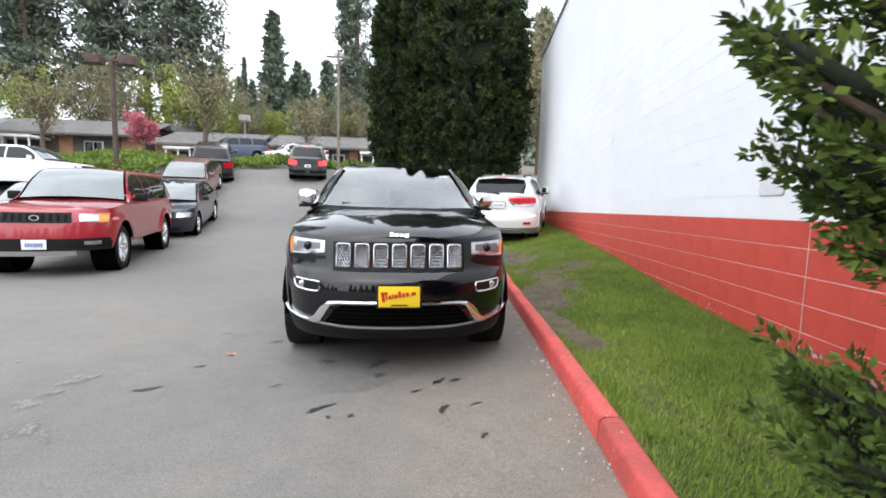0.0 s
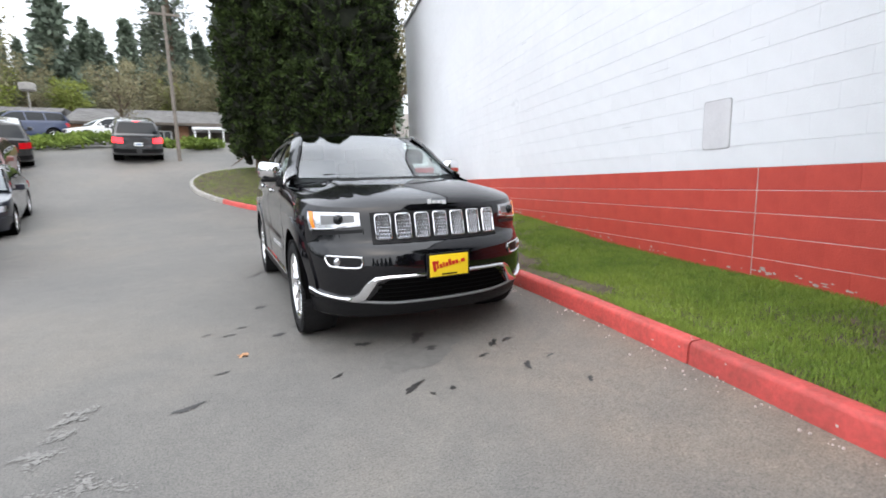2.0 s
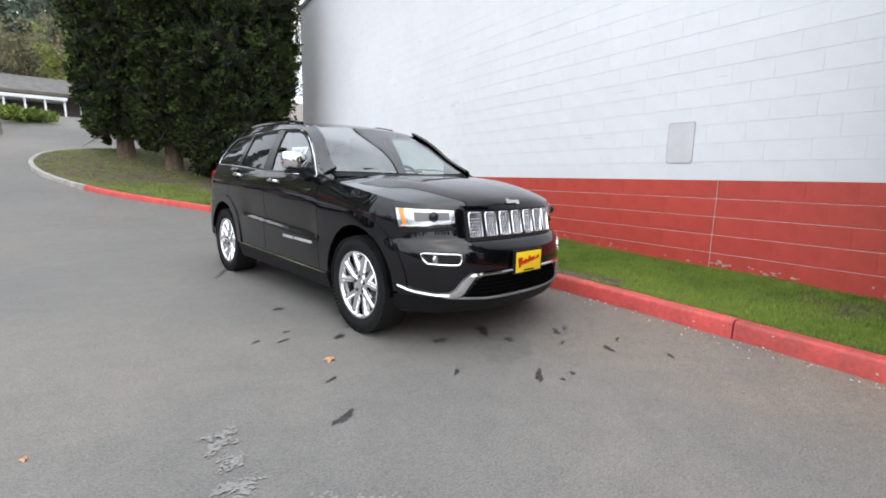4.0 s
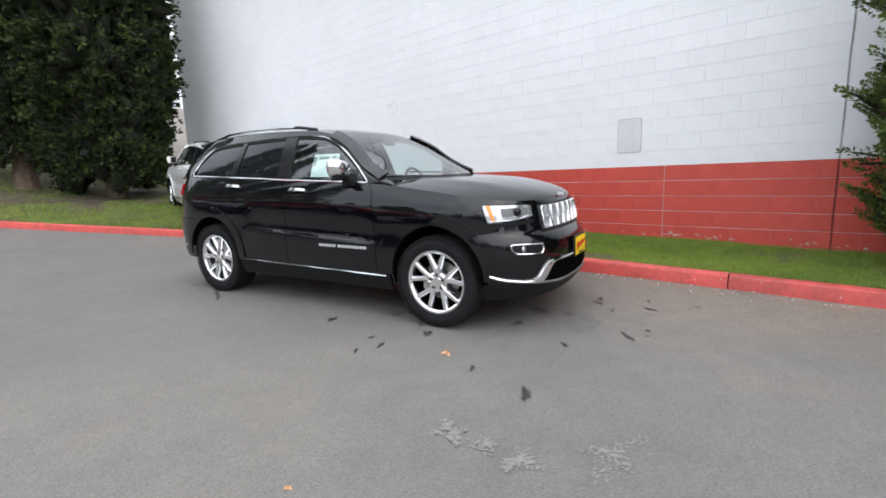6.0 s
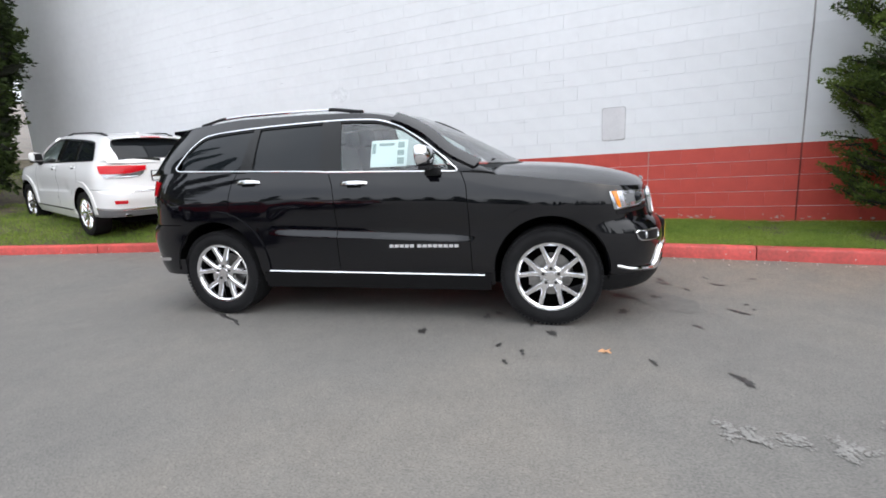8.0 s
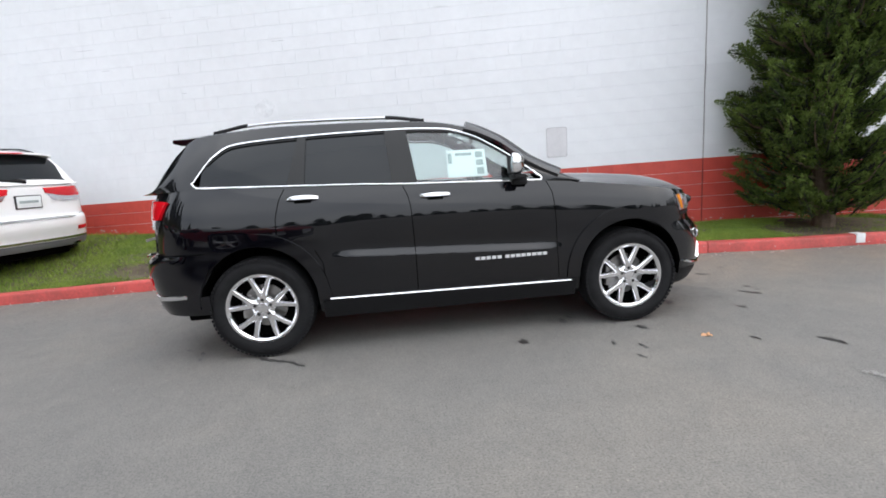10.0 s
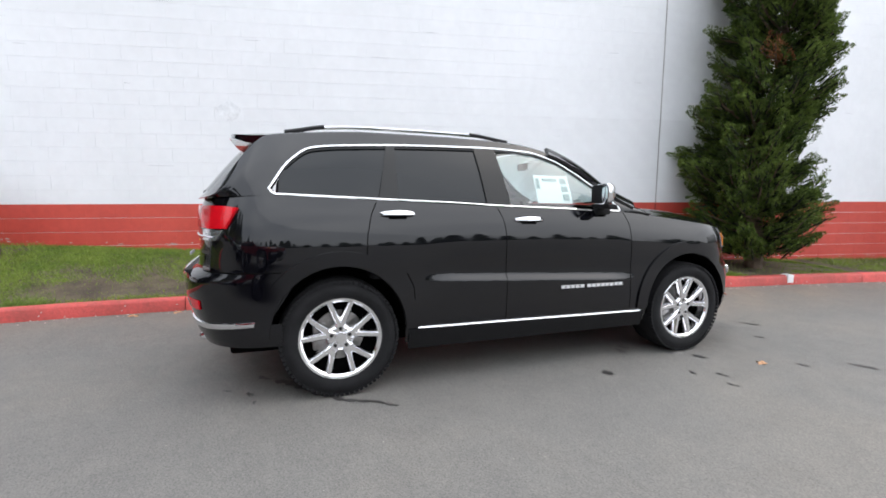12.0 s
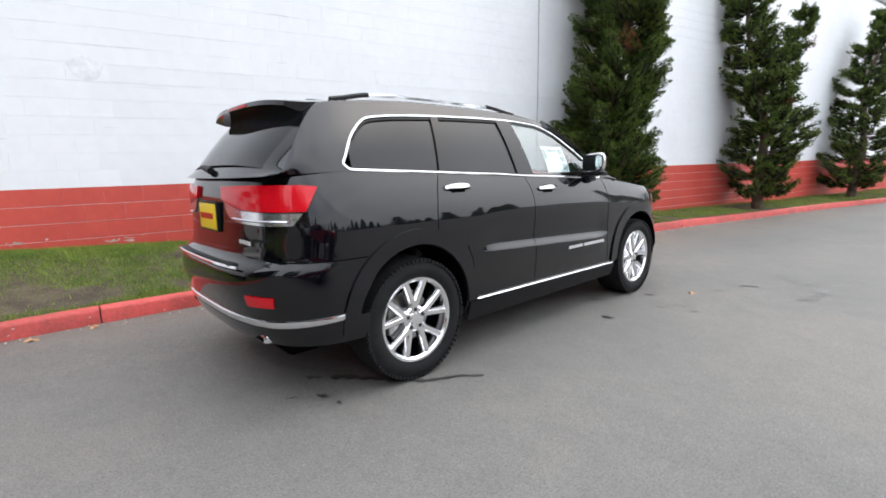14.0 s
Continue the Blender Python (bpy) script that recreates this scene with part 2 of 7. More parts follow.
def box(bm, x0, x1, y0, y1, z0, z1, bevel=0.0, m=None):
    """Adds a box, with bevelled edges."""
    made = bmesh.ops.create_cube(bm, size=1.0)["verts"]
    for v in made:
        v.co = ((x0 + x1) / 2 + v.co.x * (x1 - x0), (y0 + y1) / 2 + v.co.y * (y1 - y0), (z0 + z1) / 2 + v.co.z * (z1 - z0))
    if bevel:
        edges = list({e for v in made for e in v.link_edges})
        made = [v for v in bmesh.ops.bevel(bm, geom=edges, offset=bevel, segments=2, affect="EDGES", profile=0.6)["verts"]]
    if m:
        bmesh.ops.transform(bm, matrix=m, verts=list({v for v in made if v.is_valid}))
    return bm


def tube(bm, pts, radius, sides=8, cap=True):
    """Sweeps a round section along pts; radius may be a list."""
    pts = [Vector(p) for p in pts]
    rings = []
    for i, p in enumerate(pts):
        d = (pts[min(i + 1, len(pts) - 1)] - pts[max(i - 1, 0)]).normalized()
        a = d.cross(Vector((0, 0, 1)) if abs(d.z) < 0.9 else Vector((1, 0, 0))).normalized()
        b = d.cross(a)
        r = radius[i] if isinstance(radius, (list, tuple)) else radius
        rings.append([bm.verts.new(p + r * (math.cos(t) * a + math.sin(t) * b)) for t in (2 * math.pi * k / sides for k in range(sides))])
    for r0, r1 in zip(rings, rings[1:]):
        for k in range(sides):
            bm.faces.new((r0[k], r0[(k + 1) % sides], r1[(k + 1) % sides], r1[k]))
    if cap:
        bm.faces.new(rings[0][::-1])
        bm.faces.new(rings[-1])
    return bm


def lathe(bm, profile, sides, centre=(0, 0, 0), axis="x", close=False):
    """Turns a profile of (along the axis, radius) round an axis."""
    cx, cy, cz = centre
    rings = []
    for a, r in profile:
        ring = []
        for k in range(sides):
            t = 2 * math.pi * k / sides
            u, v = r * math.cos(t), r * math.sin(t)
            ring.append(bm.verts.new((cx + a, cy + u, cz + v) if axis == "x" else (cx + u, cy + v, cz + a)))
        rings.append(ring)
    pairs = list(zip(rings, rings[1:])) + ([(rings[-1], rings[0])] if close else [])
    for r0, r1 in pairs:
        for k in range(sides):
            bm.faces.new((r0[k], r0[(k + 1) % sides], r1[(k + 1) % sides], r1[k]))
    return bm


def table(pairs):
    xs, ys = [p[0] for p in pairs], [p[1] for p in pairs]

    def at(x):
        return float(np.interp(x, xs, ys))
    return at


def smooth_table(pairs):
    """Interpolates with smooth tangents (monotone cubic)."""
    xs, ys = np.array([p[0] for p in pairs], float), np.array([p[1] for p in pairs], float)
    h, d = np.diff(xs), np.diff(ys) / np.diff(xs)
    mt = np.zeros(len(xs))
    mt[0], mt[-1] = d[0], d[-1]
    for i in range(1, len(xs) - 1):
        if d[i - 1] * d[i] > 0:
            w1, w2 = 2 * h[i] + h[i - 1], h[i] + 2 * h[i - 1]
            mt[i] = (w1 + w2) / (w1 / d[i - 1] + w2 / d[i])

    def at(x):
        x = min(max(x, xs[0]), xs[-1])
        i = min(max(int(np.searchsorted(xs, x)) - 1, 0), len(xs) - 2)
        t = (x - xs[i]) / h[i]
        return float((2 * t**3 - 3 * t**2 + 1) * ys[i] + (t**3 - 2 * t**2 + t) * h[i] * mt[i] + (-2 * t**3 + 3 * t**2) * ys[i + 1] + (t**3 - t**2) * h[i] * mt[i + 1])
    return at


# ---- the lie of the land ----
road_z = smooth_table([(-400, 0.0), (6.5, 0.0), (8.5, 0.05), (10.5, 0.17), (12.6, 0.38), (14, 0.60), (16.2, 1.12), (18, 1.58), (20.5, 2.0), (23, 2.6), (26, 3.1), (34, 4.0), (40, 4.4), (70, 8.0), (130, 20.0), (400, 22.0)])


kerb_x = table([(-50, -9.5), (-28, -4.6), (-11.5, -0.55), (-3.8, 0.74), (-1.8, 0.95), (0.3, 1.21), (2.9, 1.55), (4.5, 1.78), (8, 1.6), (20, 1.6)])
gutter_rise = smooth_table([(-60, 0.03), (-16, 0.04), (-9, 0.05), (-4, 0.058), (-1.8, 0.066), (0.5, 0.088), (2.5, 0.06), (4.6, 0.03), (7.0, 0.015), (9.0, 0.0), (30, 0.0)])


def ground_z(x, y):
    """The lot rises gently towards the kerb."""
    t = min(1.0, max(0.0, (x - 0.05) / max(kerb_x(y) - 0.05, 0.5)))
    return road_z(y) + gutter_rise(y) * t * t


WALL_K, WALL_C = 0.186, 2.987          # the wall's face: x = WALL_K * y + WALL_C
WALL_END = 15.2


def wall_x(y):
    return WALL_K * y + WALL_C


wall_base = smooth_table([(-40, 0.2), (-10, 0.2), (-3, 0.23), (1, 0.25), (2.5, 0.33), (4, 0.42), (6, 0.50), (8.5, 0.58), (11, 0.62), (15, 0.80), (19, 1.5), (25, 2.4)])


def red_line(y):
    return 1.235 - 0.0125 * y


# ground sheet to the horizon
gx = np.concatenate([[-400, -200, -100, -60], np.linspace(-40, -2, 20), [-1, 0], np.linspace(0.05, 2.05, 16), np.linspace(4, 40, 19), [60, 100, 200, 400]])
gy = np.concatenate([[-400, -200, -100, -60, -40, -30], np.linspace(-24, 45, 139), [50, 60, 70, 85, 100, 130, 200, 400]])
gv = [(x, y, ground_z(x, y)) for x in gx for y in gy]
tagged(raw("ground", gv, grid_faces(len(gx), len(gy)), M["asphalt"], smooth=60), "worn grey asphalt parking lot rising to a slope", "ground", kind="structure")

# kerb line, road side, from behind the first camera to the far island
KERB = [(-9.5, -50), (-4.6, -28), (-1.78, -16.4), (-0.55, -11.5), (0.18, -7.6), (0.53, -5.0), (0.73, -3.6), (0.88, -2.2), (1.045, -1.05), (1.20, 0.2), (1.35, 1.4), (1.55, 2.9), (1.78, 4.5), (1.84, 6.0),
        (1.72, 7.4), (1.40, 8.8), (0.86, 10.2), (0.10, 11.6), (-0.80, 13.0), (-1.65, 14.4), (-2.2, 15.6), (-2.25, 16.8), (-1.6, 17.9), (0.2, 18.8), (3, 19.4), (9, 20.0), (20, 20.4)]


def spline(points, step):
    """A Catmull-Rom line through points, resampled at even steps."""
    p = [Vector((*q, 0)) if len(q) == 2 else Vector(q) for q in points]
    p = [2 * p[0] - p[1]] + p + [2 * p[-1] - p[-2]]
    fine = []
    for a, b, c, d in zip(p, p[1:], p[2:], p[3:]):
        n = max(2, int((c - b).length / step * 4))
        for k in range(n):
            t = k / n
            fine.append(0.5 * ((2 * b) + (c - a) * t + (2 * a - 5 * b + 4 * c - d) * t * t + (3 * b - a - 3 * c + d) * t**3))
    fine.append(p[-2])
    out, gone = [fine[0]], 0.0
    for q, r in zip(fine, fine[1:]):
        gone += (r - q).length
        if gone >= step:
            out.append(r)
            gone = 0.0
    return out


kerb_pts = spline(KERB, 0.25)


def sideways(pts, i):
    d = (pts[min(i + 1, len(pts) - 1)] - pts[max(i - 1, 0)]).normalized()
    return Vector((d.y, -d.x, 0))


# kerb in cast lengths, each a stone of its own; red up to the island, bare concrete beyond
kerb_root = thing("kerb", "red painted concrete kerb along the grass verge", "kerb", kind="structure")
KH, KW = 0.138, 0.13
anchor = min(range(len(kerb_pts)), key=lambda k: (kerb_pts[k] - Vector((1.05, -1.10, 0))).length)
k0 = anchor % 12
breaks = [k for k in range(k0, len(kerb_pts), 12)]
for a, b in zip(breaks, breaks[1:]):
    vs, fs = [], []
    section = [(0.0, -0.05), (0.006, KH - 0.03), (0.016, KH - 0.010), (0.035, KH), (KW - 0.02, KH + 0.002), (KW, KH - 0.015), (KW, -0.05)]
    jitter = random.uniform(-0.004, 0.004)
    for k in range(a, b + 1):
        p, s = kerb_pts[k], sideways(kerb_pts, k)
        d = Vector((-s.y, s.x, 0))
        p = p + d * (0.006 if k == a else -0.006 if k == b else 0)
        rise = ground_z(p.x, p.y)
        wob = 0.004 * noise.noise(p * 3)
        vs += [(p.x + s.x * (u + jitter + wob), p.y + s.y * (u + jitter + wob), rise + w + (wob if w > 0 else 0)) for u, w in section]
    n = len(section)
    fs = grid_faces(b - a + 1, n)
    fs += [tuple(range(n))[::-1], tuple((b - a) * n + q for q in range(n))]
    red = kerb_pts[a].y < 11.4
    raw("kerb_stone", vs, fs, M["kerb_red"] if red else M["kerb_grey"], kerb_root, smooth=40)

# verge of grass between the kerb and the wall, and the island beyond it
vv, cols = [], 15
first_k = breaks[0]
for k in range(first_k, len(kerb_pts)):
    p, s = kerb_pts[k], sideways(kerb_pts, k)
    q0 = p + s * (KW - 0.01)
    if p.y < WALL_END - 1 and k < anchor + 90:
        yy = p.y - 0.25
        q1 = Vector((wall_x(yy) + 0.05, yy, wall_base(yy)))
    else:
        q1 = Vector((9.0 + 0.05 * (k - anchor), 15.4 + 0.02 * (k - anchor), 1.0))
    z0 = ground_z(q0.x, q0.y) + KH - 0.012
    for c in range(cols):
        t = c / (cols - 1)
        x, y = q0.x + (q1.x - q0.x) * t, q0.y + (q1.y - q0.y) * t
        e = t * t * (3 - 2 * t)
        zz = z0 + (q1.z - z0) * e + (0.03 * noise.noise(Vector((x * 0.9, y * 0.9, 0))) if 0 < c < cols - 1 else 0)
        vv.append((x, y, max(zz, ground_z(x, y) + 0.03)))
verge = tagged(raw("grass_verge", vv, grid_faces(len(vv) // cols, cols), M["soil"], smooth=80), "patchy green grass verge with bare soil patches", "grass", kind="structure")

# ---- the painted block wall ----
WALL_TOP, WALL_Y0 = 7.1, -46.0
udir = Vector((WALL_K, 1, 0)).normalized()
nrm = Vector((-udir.y, udir.x, 0))


def on_wall(y, z, out=0.0):
    return Vector((wall_x(y), y, z)) + nrm * out


core = []
for y in (WALL_Y0, WALL_END):
    for z in (-0.3, WALL_TOP):
        for o in (-0.005, -0.35):
            core.append(on_wall(y, z, o))
wall = tagged(raw("wall_east", core, [(0, 1, 3, 2), (4, 6, 7, 5), (0, 2, 6, 4), (1, 5, 7, 3), (2, 3, 7, 6), (0, 4, 5, 1)], M["wall_white"]),
              "tall white painted block wall with a red base band", "wall", kind="structure")
# ---- vehicles: one lofted body for all, with its own numbers for each ----
def inside(poly, y, z):
    hit = False
    for (y0, z0), (y1, z1) in zip(poly, poly[1:] + poly[:1]):
        if (z0 > z) != (z1 > z) and y < (y1 - y0) * (z - z0) / (z1 - z0) + y0:
            hit = not hit
    return hit


class Body:
    """Surfaces of a car whose nose is at y = 0 and looks along -y, on z = 0."""

    def __init__(self, s):
        self.s = s
        self.wid = smooth_table(s["width"])
        self.shape = smooth_table(s["shape"])
        self.ledge = table(s.get("ledge", [(0, 0), (1, 0)]))
        self.fz, self.rz = smooth_table(s["front"]), smooth_table(s["rear"])
        self.rim = smooth_table(s["rim"])           # upper edge of the lower shell along y
        self.hood = smooth_table(s["hood"])         # bonnet's middle line
        self.top_z = smooth_table([(p[0], p[1]) for p in s["top"]])
        self.top_x = smooth_table([(p[0], p[2]) for p in s["top"]])
        self.y1, self.y2, self.nf, self.nr = s["y1"], s["y2"], s["nf"], s["nr"]

    def flare(self, y, z):
        out = 0.0
        for yc, zc, r in self.s["arches"]:
            d = math.hypot(y - yc, z - zc)
            if z > 0.25 and d < r + 0.16:
                out += self.s["flare"] * (1 - min(1, max(0, (d - r - 0.060) / 0.03)) ** 1.5) if d < r + 0.09 else 0.0
        return out

    def skin(self, y, z):
        """Half width at y and z: the shoulder rolls over towards the upper edge, also where that edge is low."""
        drop = max(0.0, self.s.get("shoulder", 0.0) - self.rim(y))
        t = min(1.0, max(0.0, (z - 0.8) / 0.3))
        return self.wid(y) + self.shape(z + drop * t) + self.flare(y, z)

    def low(self, u, z):
        """The lower shell, round half the car: u 0..1 nose, 1..2 side, 2..3 tail."""
        if u <= 1:
            th = u * math.pi / 2
            y0 = self.fz(z)
            return Vector((self.skin(self.y1, z) * math.sin(th) ** (2 / self.nf) if th > 0 else 0, self.y1 - (self.y1 - y0) * math.cos(th) ** (2 / self.nf) if u < 1 else self.y1, z))
        if u <= 2:
            y = self.y1 + (u - 1) * (self.y2 - self.y1)
            f = min(1, max(0, (y - 1.46) / 0.22)) * min(1, max(0, (3.30 - y) / 0.30))
            return Vector((self.skin(y, z) + (self.ledge(z - 0.03 - 0.043 * (y - 2.4)) * f * f * (3 - 2 * f) if f else 0.0), y, z))
        th = (3 - u) * math.pi / 2
        y9 = self.rz(z)
        return Vector((self.skin(self.y2, z) * math.sin(th) ** (2 / self.nr) if th > 1e-6 else 0, self.y2 + (y9 - self.y2) * (math.cos(th) ** (2 / self.nr) if u > 2 else 0), z))

    def u_of(self, y, z):
        """The u at which the shell passes y."""
        if y < self.y1:
            return math.acos(min(1.0, (self.y1 - y) / (self.y1 - self.fz(z))) ** (self.nf / 2)) * 2 / math.pi
        if y > self.y2:
            return 3 - math.acos(min(1.0, (y - self.y2) / (self.rz(z) - self.y2)) ** (self.nr / 2)) * 2 / math.pi
        return self.at_y(y)

    def at_y(self, y):
        return 1 + (y - self.y1) / (self.y2 - self.y1)

    def u_at(self, z, x):
        """The u on the nose (x > 0) or tail (x < 0) at which the shell has that x."""
        tail = x < 0
        y = self.y2 if tail else self.y1
        full = self.skin(y, z)
        th = math.asin(min(1.0, abs(x) / full) ** ((self.nr if tail else self.nf) / 2)) * 2 / math.pi
        return 3 - th if tail else th

    def edge(self, u):
        z = 1.0
        for _ in range(6):
            z = self.rim(self.low(u, z).y)
        return z

    def bottom(self, u):
        p = self.low(u, 0.45)
        if u <= 1 or u >= 2:
            z = self.s["nose_bottom"] if u <= 1 else self.s["tail_bottom"]
        else:
            z = self.s["sill"]
        for yc, zc, r in self.s["arches"]:
            if abs(p.y - yc) < r:
                z = max(z, zc + math.sqrt(r * r - (p.y - yc) ** 2))
        return z

    def glass(self, y, z):
        """The side of the cabin."""
        u = min(max(self.at_y(y), 1.0), 2.0) if self.y1 <= y <= self.y2 else (self.u_for_y(y))
        zb = self.rim(y)
        xb, xt, zt = self.low(u, zb).x, self.top_x(y), self.top_z(y)
        t = (z - zb) / max(zt - zb, 0.02)
        bow = 0.02 * math.sin(math.pi * min(max(t, 0), 1))
        return Vector((xb + (xt - xb) * t + bow, y, z))

    def u_for_y(self, y):
        return self.u_of(y, 1.15)


def patch(fn, lower, upper, rows=6, out=0.0, thick=0.012, closed=False):
    """A raised plate on a surface fn(a, b) between two lines of (a, b); returns a bmesh."""
    bm = bmesh.new()
    n = len(lower)

    def normal(a, b):
        e = 2e-3
        d1 = fn(a + e, b) - fn(a - e, b)
        d2 = fn(a, b + e) - fn(a, b - e)
        v = d1.cross(d2)
        v = v.normalized() if v.length > 1e-12 else Vector((0, 0, 1))
        return v
    tops, lows = [], []
    for i in range(n):
        for j in range(rows + 1):
            t = j / rows
            a, b = lower[i][0] + (upper[i][0] - lower[i][0]) * t, lower[i][1] + (upper[i][1] - lower[i][1]) * t
            p, v = fn(a, b), normal(a, b)
            if v.dot(p - Vector((0, 2.4, 0.9))) < 0:
                v = -v
            tops.append(bm.verts.new(p + v * (out + thick)))
            lows.append(bm.verts.new(p + v * (out - 0.004)))
    k = rows + 1
    for i in range(n - 1):
        for j in range(rows):
            bm.faces.new((tops[i * k + j], tops[(i + 1) * k + j], tops[(i + 1) * k + j + 1], tops[i * k + j + 1]))
            if closed:
                bm.faces.new((lows[i * k + j], lows[i * k + j + 1], lows[(i + 1) * k + j + 1], lows[(i + 1) * k + j]))
    ring = [i * k for i in range(n)] + [(n - 1) * k + j for j in range(1, k)] + [i * k + rows for i in range(n - 2, -1, -1)] + [j for j in range(rows - 1, 0, -1)]
    for a, b in zip(ring, ring[1:] + ring[:1]):
        bm.faces.new((tops[a], tops[b], lows[b], lows[a]))
    bmesh.ops.recalc_face_normals(bm, faces=bm.faces)
    return bm


def resample(line, n):
    d = [0.0]
    for p, q in zip(line, line[1:]):
        d.append(d[-1] + math.hypot(q[0] - p[0], q[1] - p[1]))
    return [tuple(float(np.interp(t, d, [p[k] for p in line])) for k in range(2)) for t in np.linspace(0, d[-1], n)]


def flip(bm):
    """The mirror image in x."""
    for v in bm.verts:
        v.co.x = -v.co.x
    bmesh.ops.reverse_faces(bm, faces=bm.faces)
    return bm


def both(name, make, material, parent, label="", smooth=35):
    """A part on each side of the car."""
    a = part(name, make(), material, parent, label, smooth)
    b = part(name, flip(make()), material, parent, label, smooth)
    return a, b


def ribbon(bm, pts, normals, width, height):
    """A raised bead along a line on a surface: width across, height out."""
    rows = []
    for i, p in enumerate(pts):
        d = (pts[min(i + 1, len(pts) - 1)] - pts[max(i - 1, 0)]).normalized()
        v = normals[i]
        s = d.cross(v).normalized()
        w = width[i] if isinstance(width, (list, tuple)) else width
        rows.append([bm.verts.new(p + s * (w * a) + v * (height * b)) for a, b in ((-0.5, -0.3), (-0.42, 0.7), (0, 1), (0.42, 0.7), (0.5, -0.3))])
    for r0, r1 in zip(rows, rows[1:]):
        for k in range(4):
            bm.faces.new((r0[k], r1[k], r1[k + 1], r0[k + 1]))
    bm.faces.new(rows[0])
    bm.faces.new(rows[-1][::-1])
    bmesh.ops.recalc_face_normals(bm, faces=bm.faces)
    return bm


def surf_line(fn, line, away=Vector((0, 2.4, 0.9))):
    pts, nor = [], []
    for a, b in line:
        e = 2e-3
        p = fn(a, b)
        v = (fn(a + e, b) - fn(a - e, b)).cross(fn(a, b + e) - fn(a, b - e))
        v = v.normalized() if v.length > 1e-12 else Vector((1, 0, 0))
        if v.dot(p - away) < 0:
            v = -v
        pts.append(p)
        nor.append(v)
    return pts, nor


def strip_on(fn, line, width, height):
    pts, nor = surf_line(fn, line)
    return ribbon(bmesh.new(), pts, nor, width, height)


def shell_mesh(B, levels, us):
    """Lower shell, both halves, with the wheel arches cut out."""
    bm = bmesh.new()
    for side in (1, -1):
        rows = []
        for u in us:
            zb, zt = B.bottom(u), B.edge(u)
            row = []
            for z in levels:
                zz = min(max(z, zb), zt)
                p = B.low(u, zz)
                row.append(bm.verts.new((p.x * side, p.y, p.z)))
            rows.append(row)
        for r0, r1 in zip(rows, rows[1:]):
            for j in range(len(levels) - 1):
                q = [r0[j], r1[j], r1[j + 1], r0[j + 1]]
                if side < 0:
                    q.reverse()
                bm.faces.new(q)
    bmesh.ops.remove_doubles(bm, verts=bm.verts, dist=1e-4)
    return bm


def body_us(B, fine):
    nf = 20 if fine else 10
    ys = set(np.linspace(B.y1, B.y2, 60 if fine else 26).tolist())
    for yc, zc, r in B.s["arches"]:
        for a in np.linspace(0, math.pi, 33 if fine else 15):
            y = yc + r * math.cos(a)
            if B.y1 < y < B.y2:
                ys.add(y)
    us = [k / nf for k in range(nf)] + [B.at_y(y) for y in sorted(ys)] + [2 + k / nf for k in range(1, nf + 1)]
    return us


def cabin_mesh(B, openings, fine, y_from, y_to):
    """Cabin sides with the window openings cut out, and the roof."""
    bm = bmesh.new()
    dy, nz = (0.02, 40) if fine else (0.05, 16)
    ys = np.arange(y_from, y_to + 1e-6, dy)
    for side in (1, -1):
        grid = []
        for y in ys:
            zb, zt = B.rim(y), max(B.top_z(y), B.rim(y) + 0.004)
            grid.append([B.glass(y, zb + (zt - zb) * j / nz) for j in range(nz + 1)])
        vs = [[bm.verts.new((p.x * side, p.y, p.z)) for p in row] for row in grid]
        for i in range(len(ys) - 1):
            for j in range(nz):
                c = (grid[i][j] + grid[i + 1][j + 1]) / 2
                if any(inside(o, c.y, c.z) for o in openings):
                    continue
                q = [vs[i][j], vs[i + 1][j], vs[i + 1][j + 1], vs[i][j + 1]]
                bm.faces.new(q if side > 0 else q[::-1])
    # roof
    y0, y1 = B.s["roof"]
    ry = np.arange(y0, y1 + 1e-6, 0.04 if fine else 0.1)
    nx = 24 if fine else 10
    rows = []
    for y in ry:
        xt, zt = B.top_x(y), B.top_z(y)
        row = []
        for k in range(nx + 1):
            t = -1 + 2 * k / nx
            row.append(bm.verts.new((xt * t, y, zt + B.s["crown"] * (1 - abs(t) ** 2.4))))
        rows.append(row)
    for r0, r1 in zip(rows, rows[1:]):
        for k in range(nx):
            bm.faces.new((r0[k], r0[k + 1], r1[k + 1], r1[k]))
    bmesh.ops.remove_doubles(bm, verts=bm.verts, dist=1e-3)
    return bm


def bonnet_mesh(B, us, cowl, fine):
    """From the shell's upper edge at the nose back to the cowl."""
    bm = bmesh.new()
    rows = []
    nt = 12 if fine else 6
    for u in us:
        z = B.edge(u)
        p = B.low(u, z)
        if p.y > cowl:
            break
        zc = B.hood(p.y)
        row = []
        for k in range(-nt, nt + 1):
            t = k / nt
            a = abs(t)
            zz = p.z + (zc - p.z) * (1 - a ** B.s.get("hood_pow", 2.6))
            ridge = B.s.get("ridge", 0.0) * math.exp(-((a - 0.60) / 0.09) ** 2) * min(1, max(0, (p.y - 0.3) / 0.4))
            row.append(bm.verts.new((p.x * t, p.y, zz + ridge)))
        rows.append(row)
    for r0, r1 in zip(rows, rows[1:]):
        for k in range(2 * nt):
            bm.faces.new((r0[k], r0[k + 1], r1[k + 1], r1[k]))
    bmesh.ops.remove_doubles(bm, verts=bm.verts, dist=1e-4)
    return bm


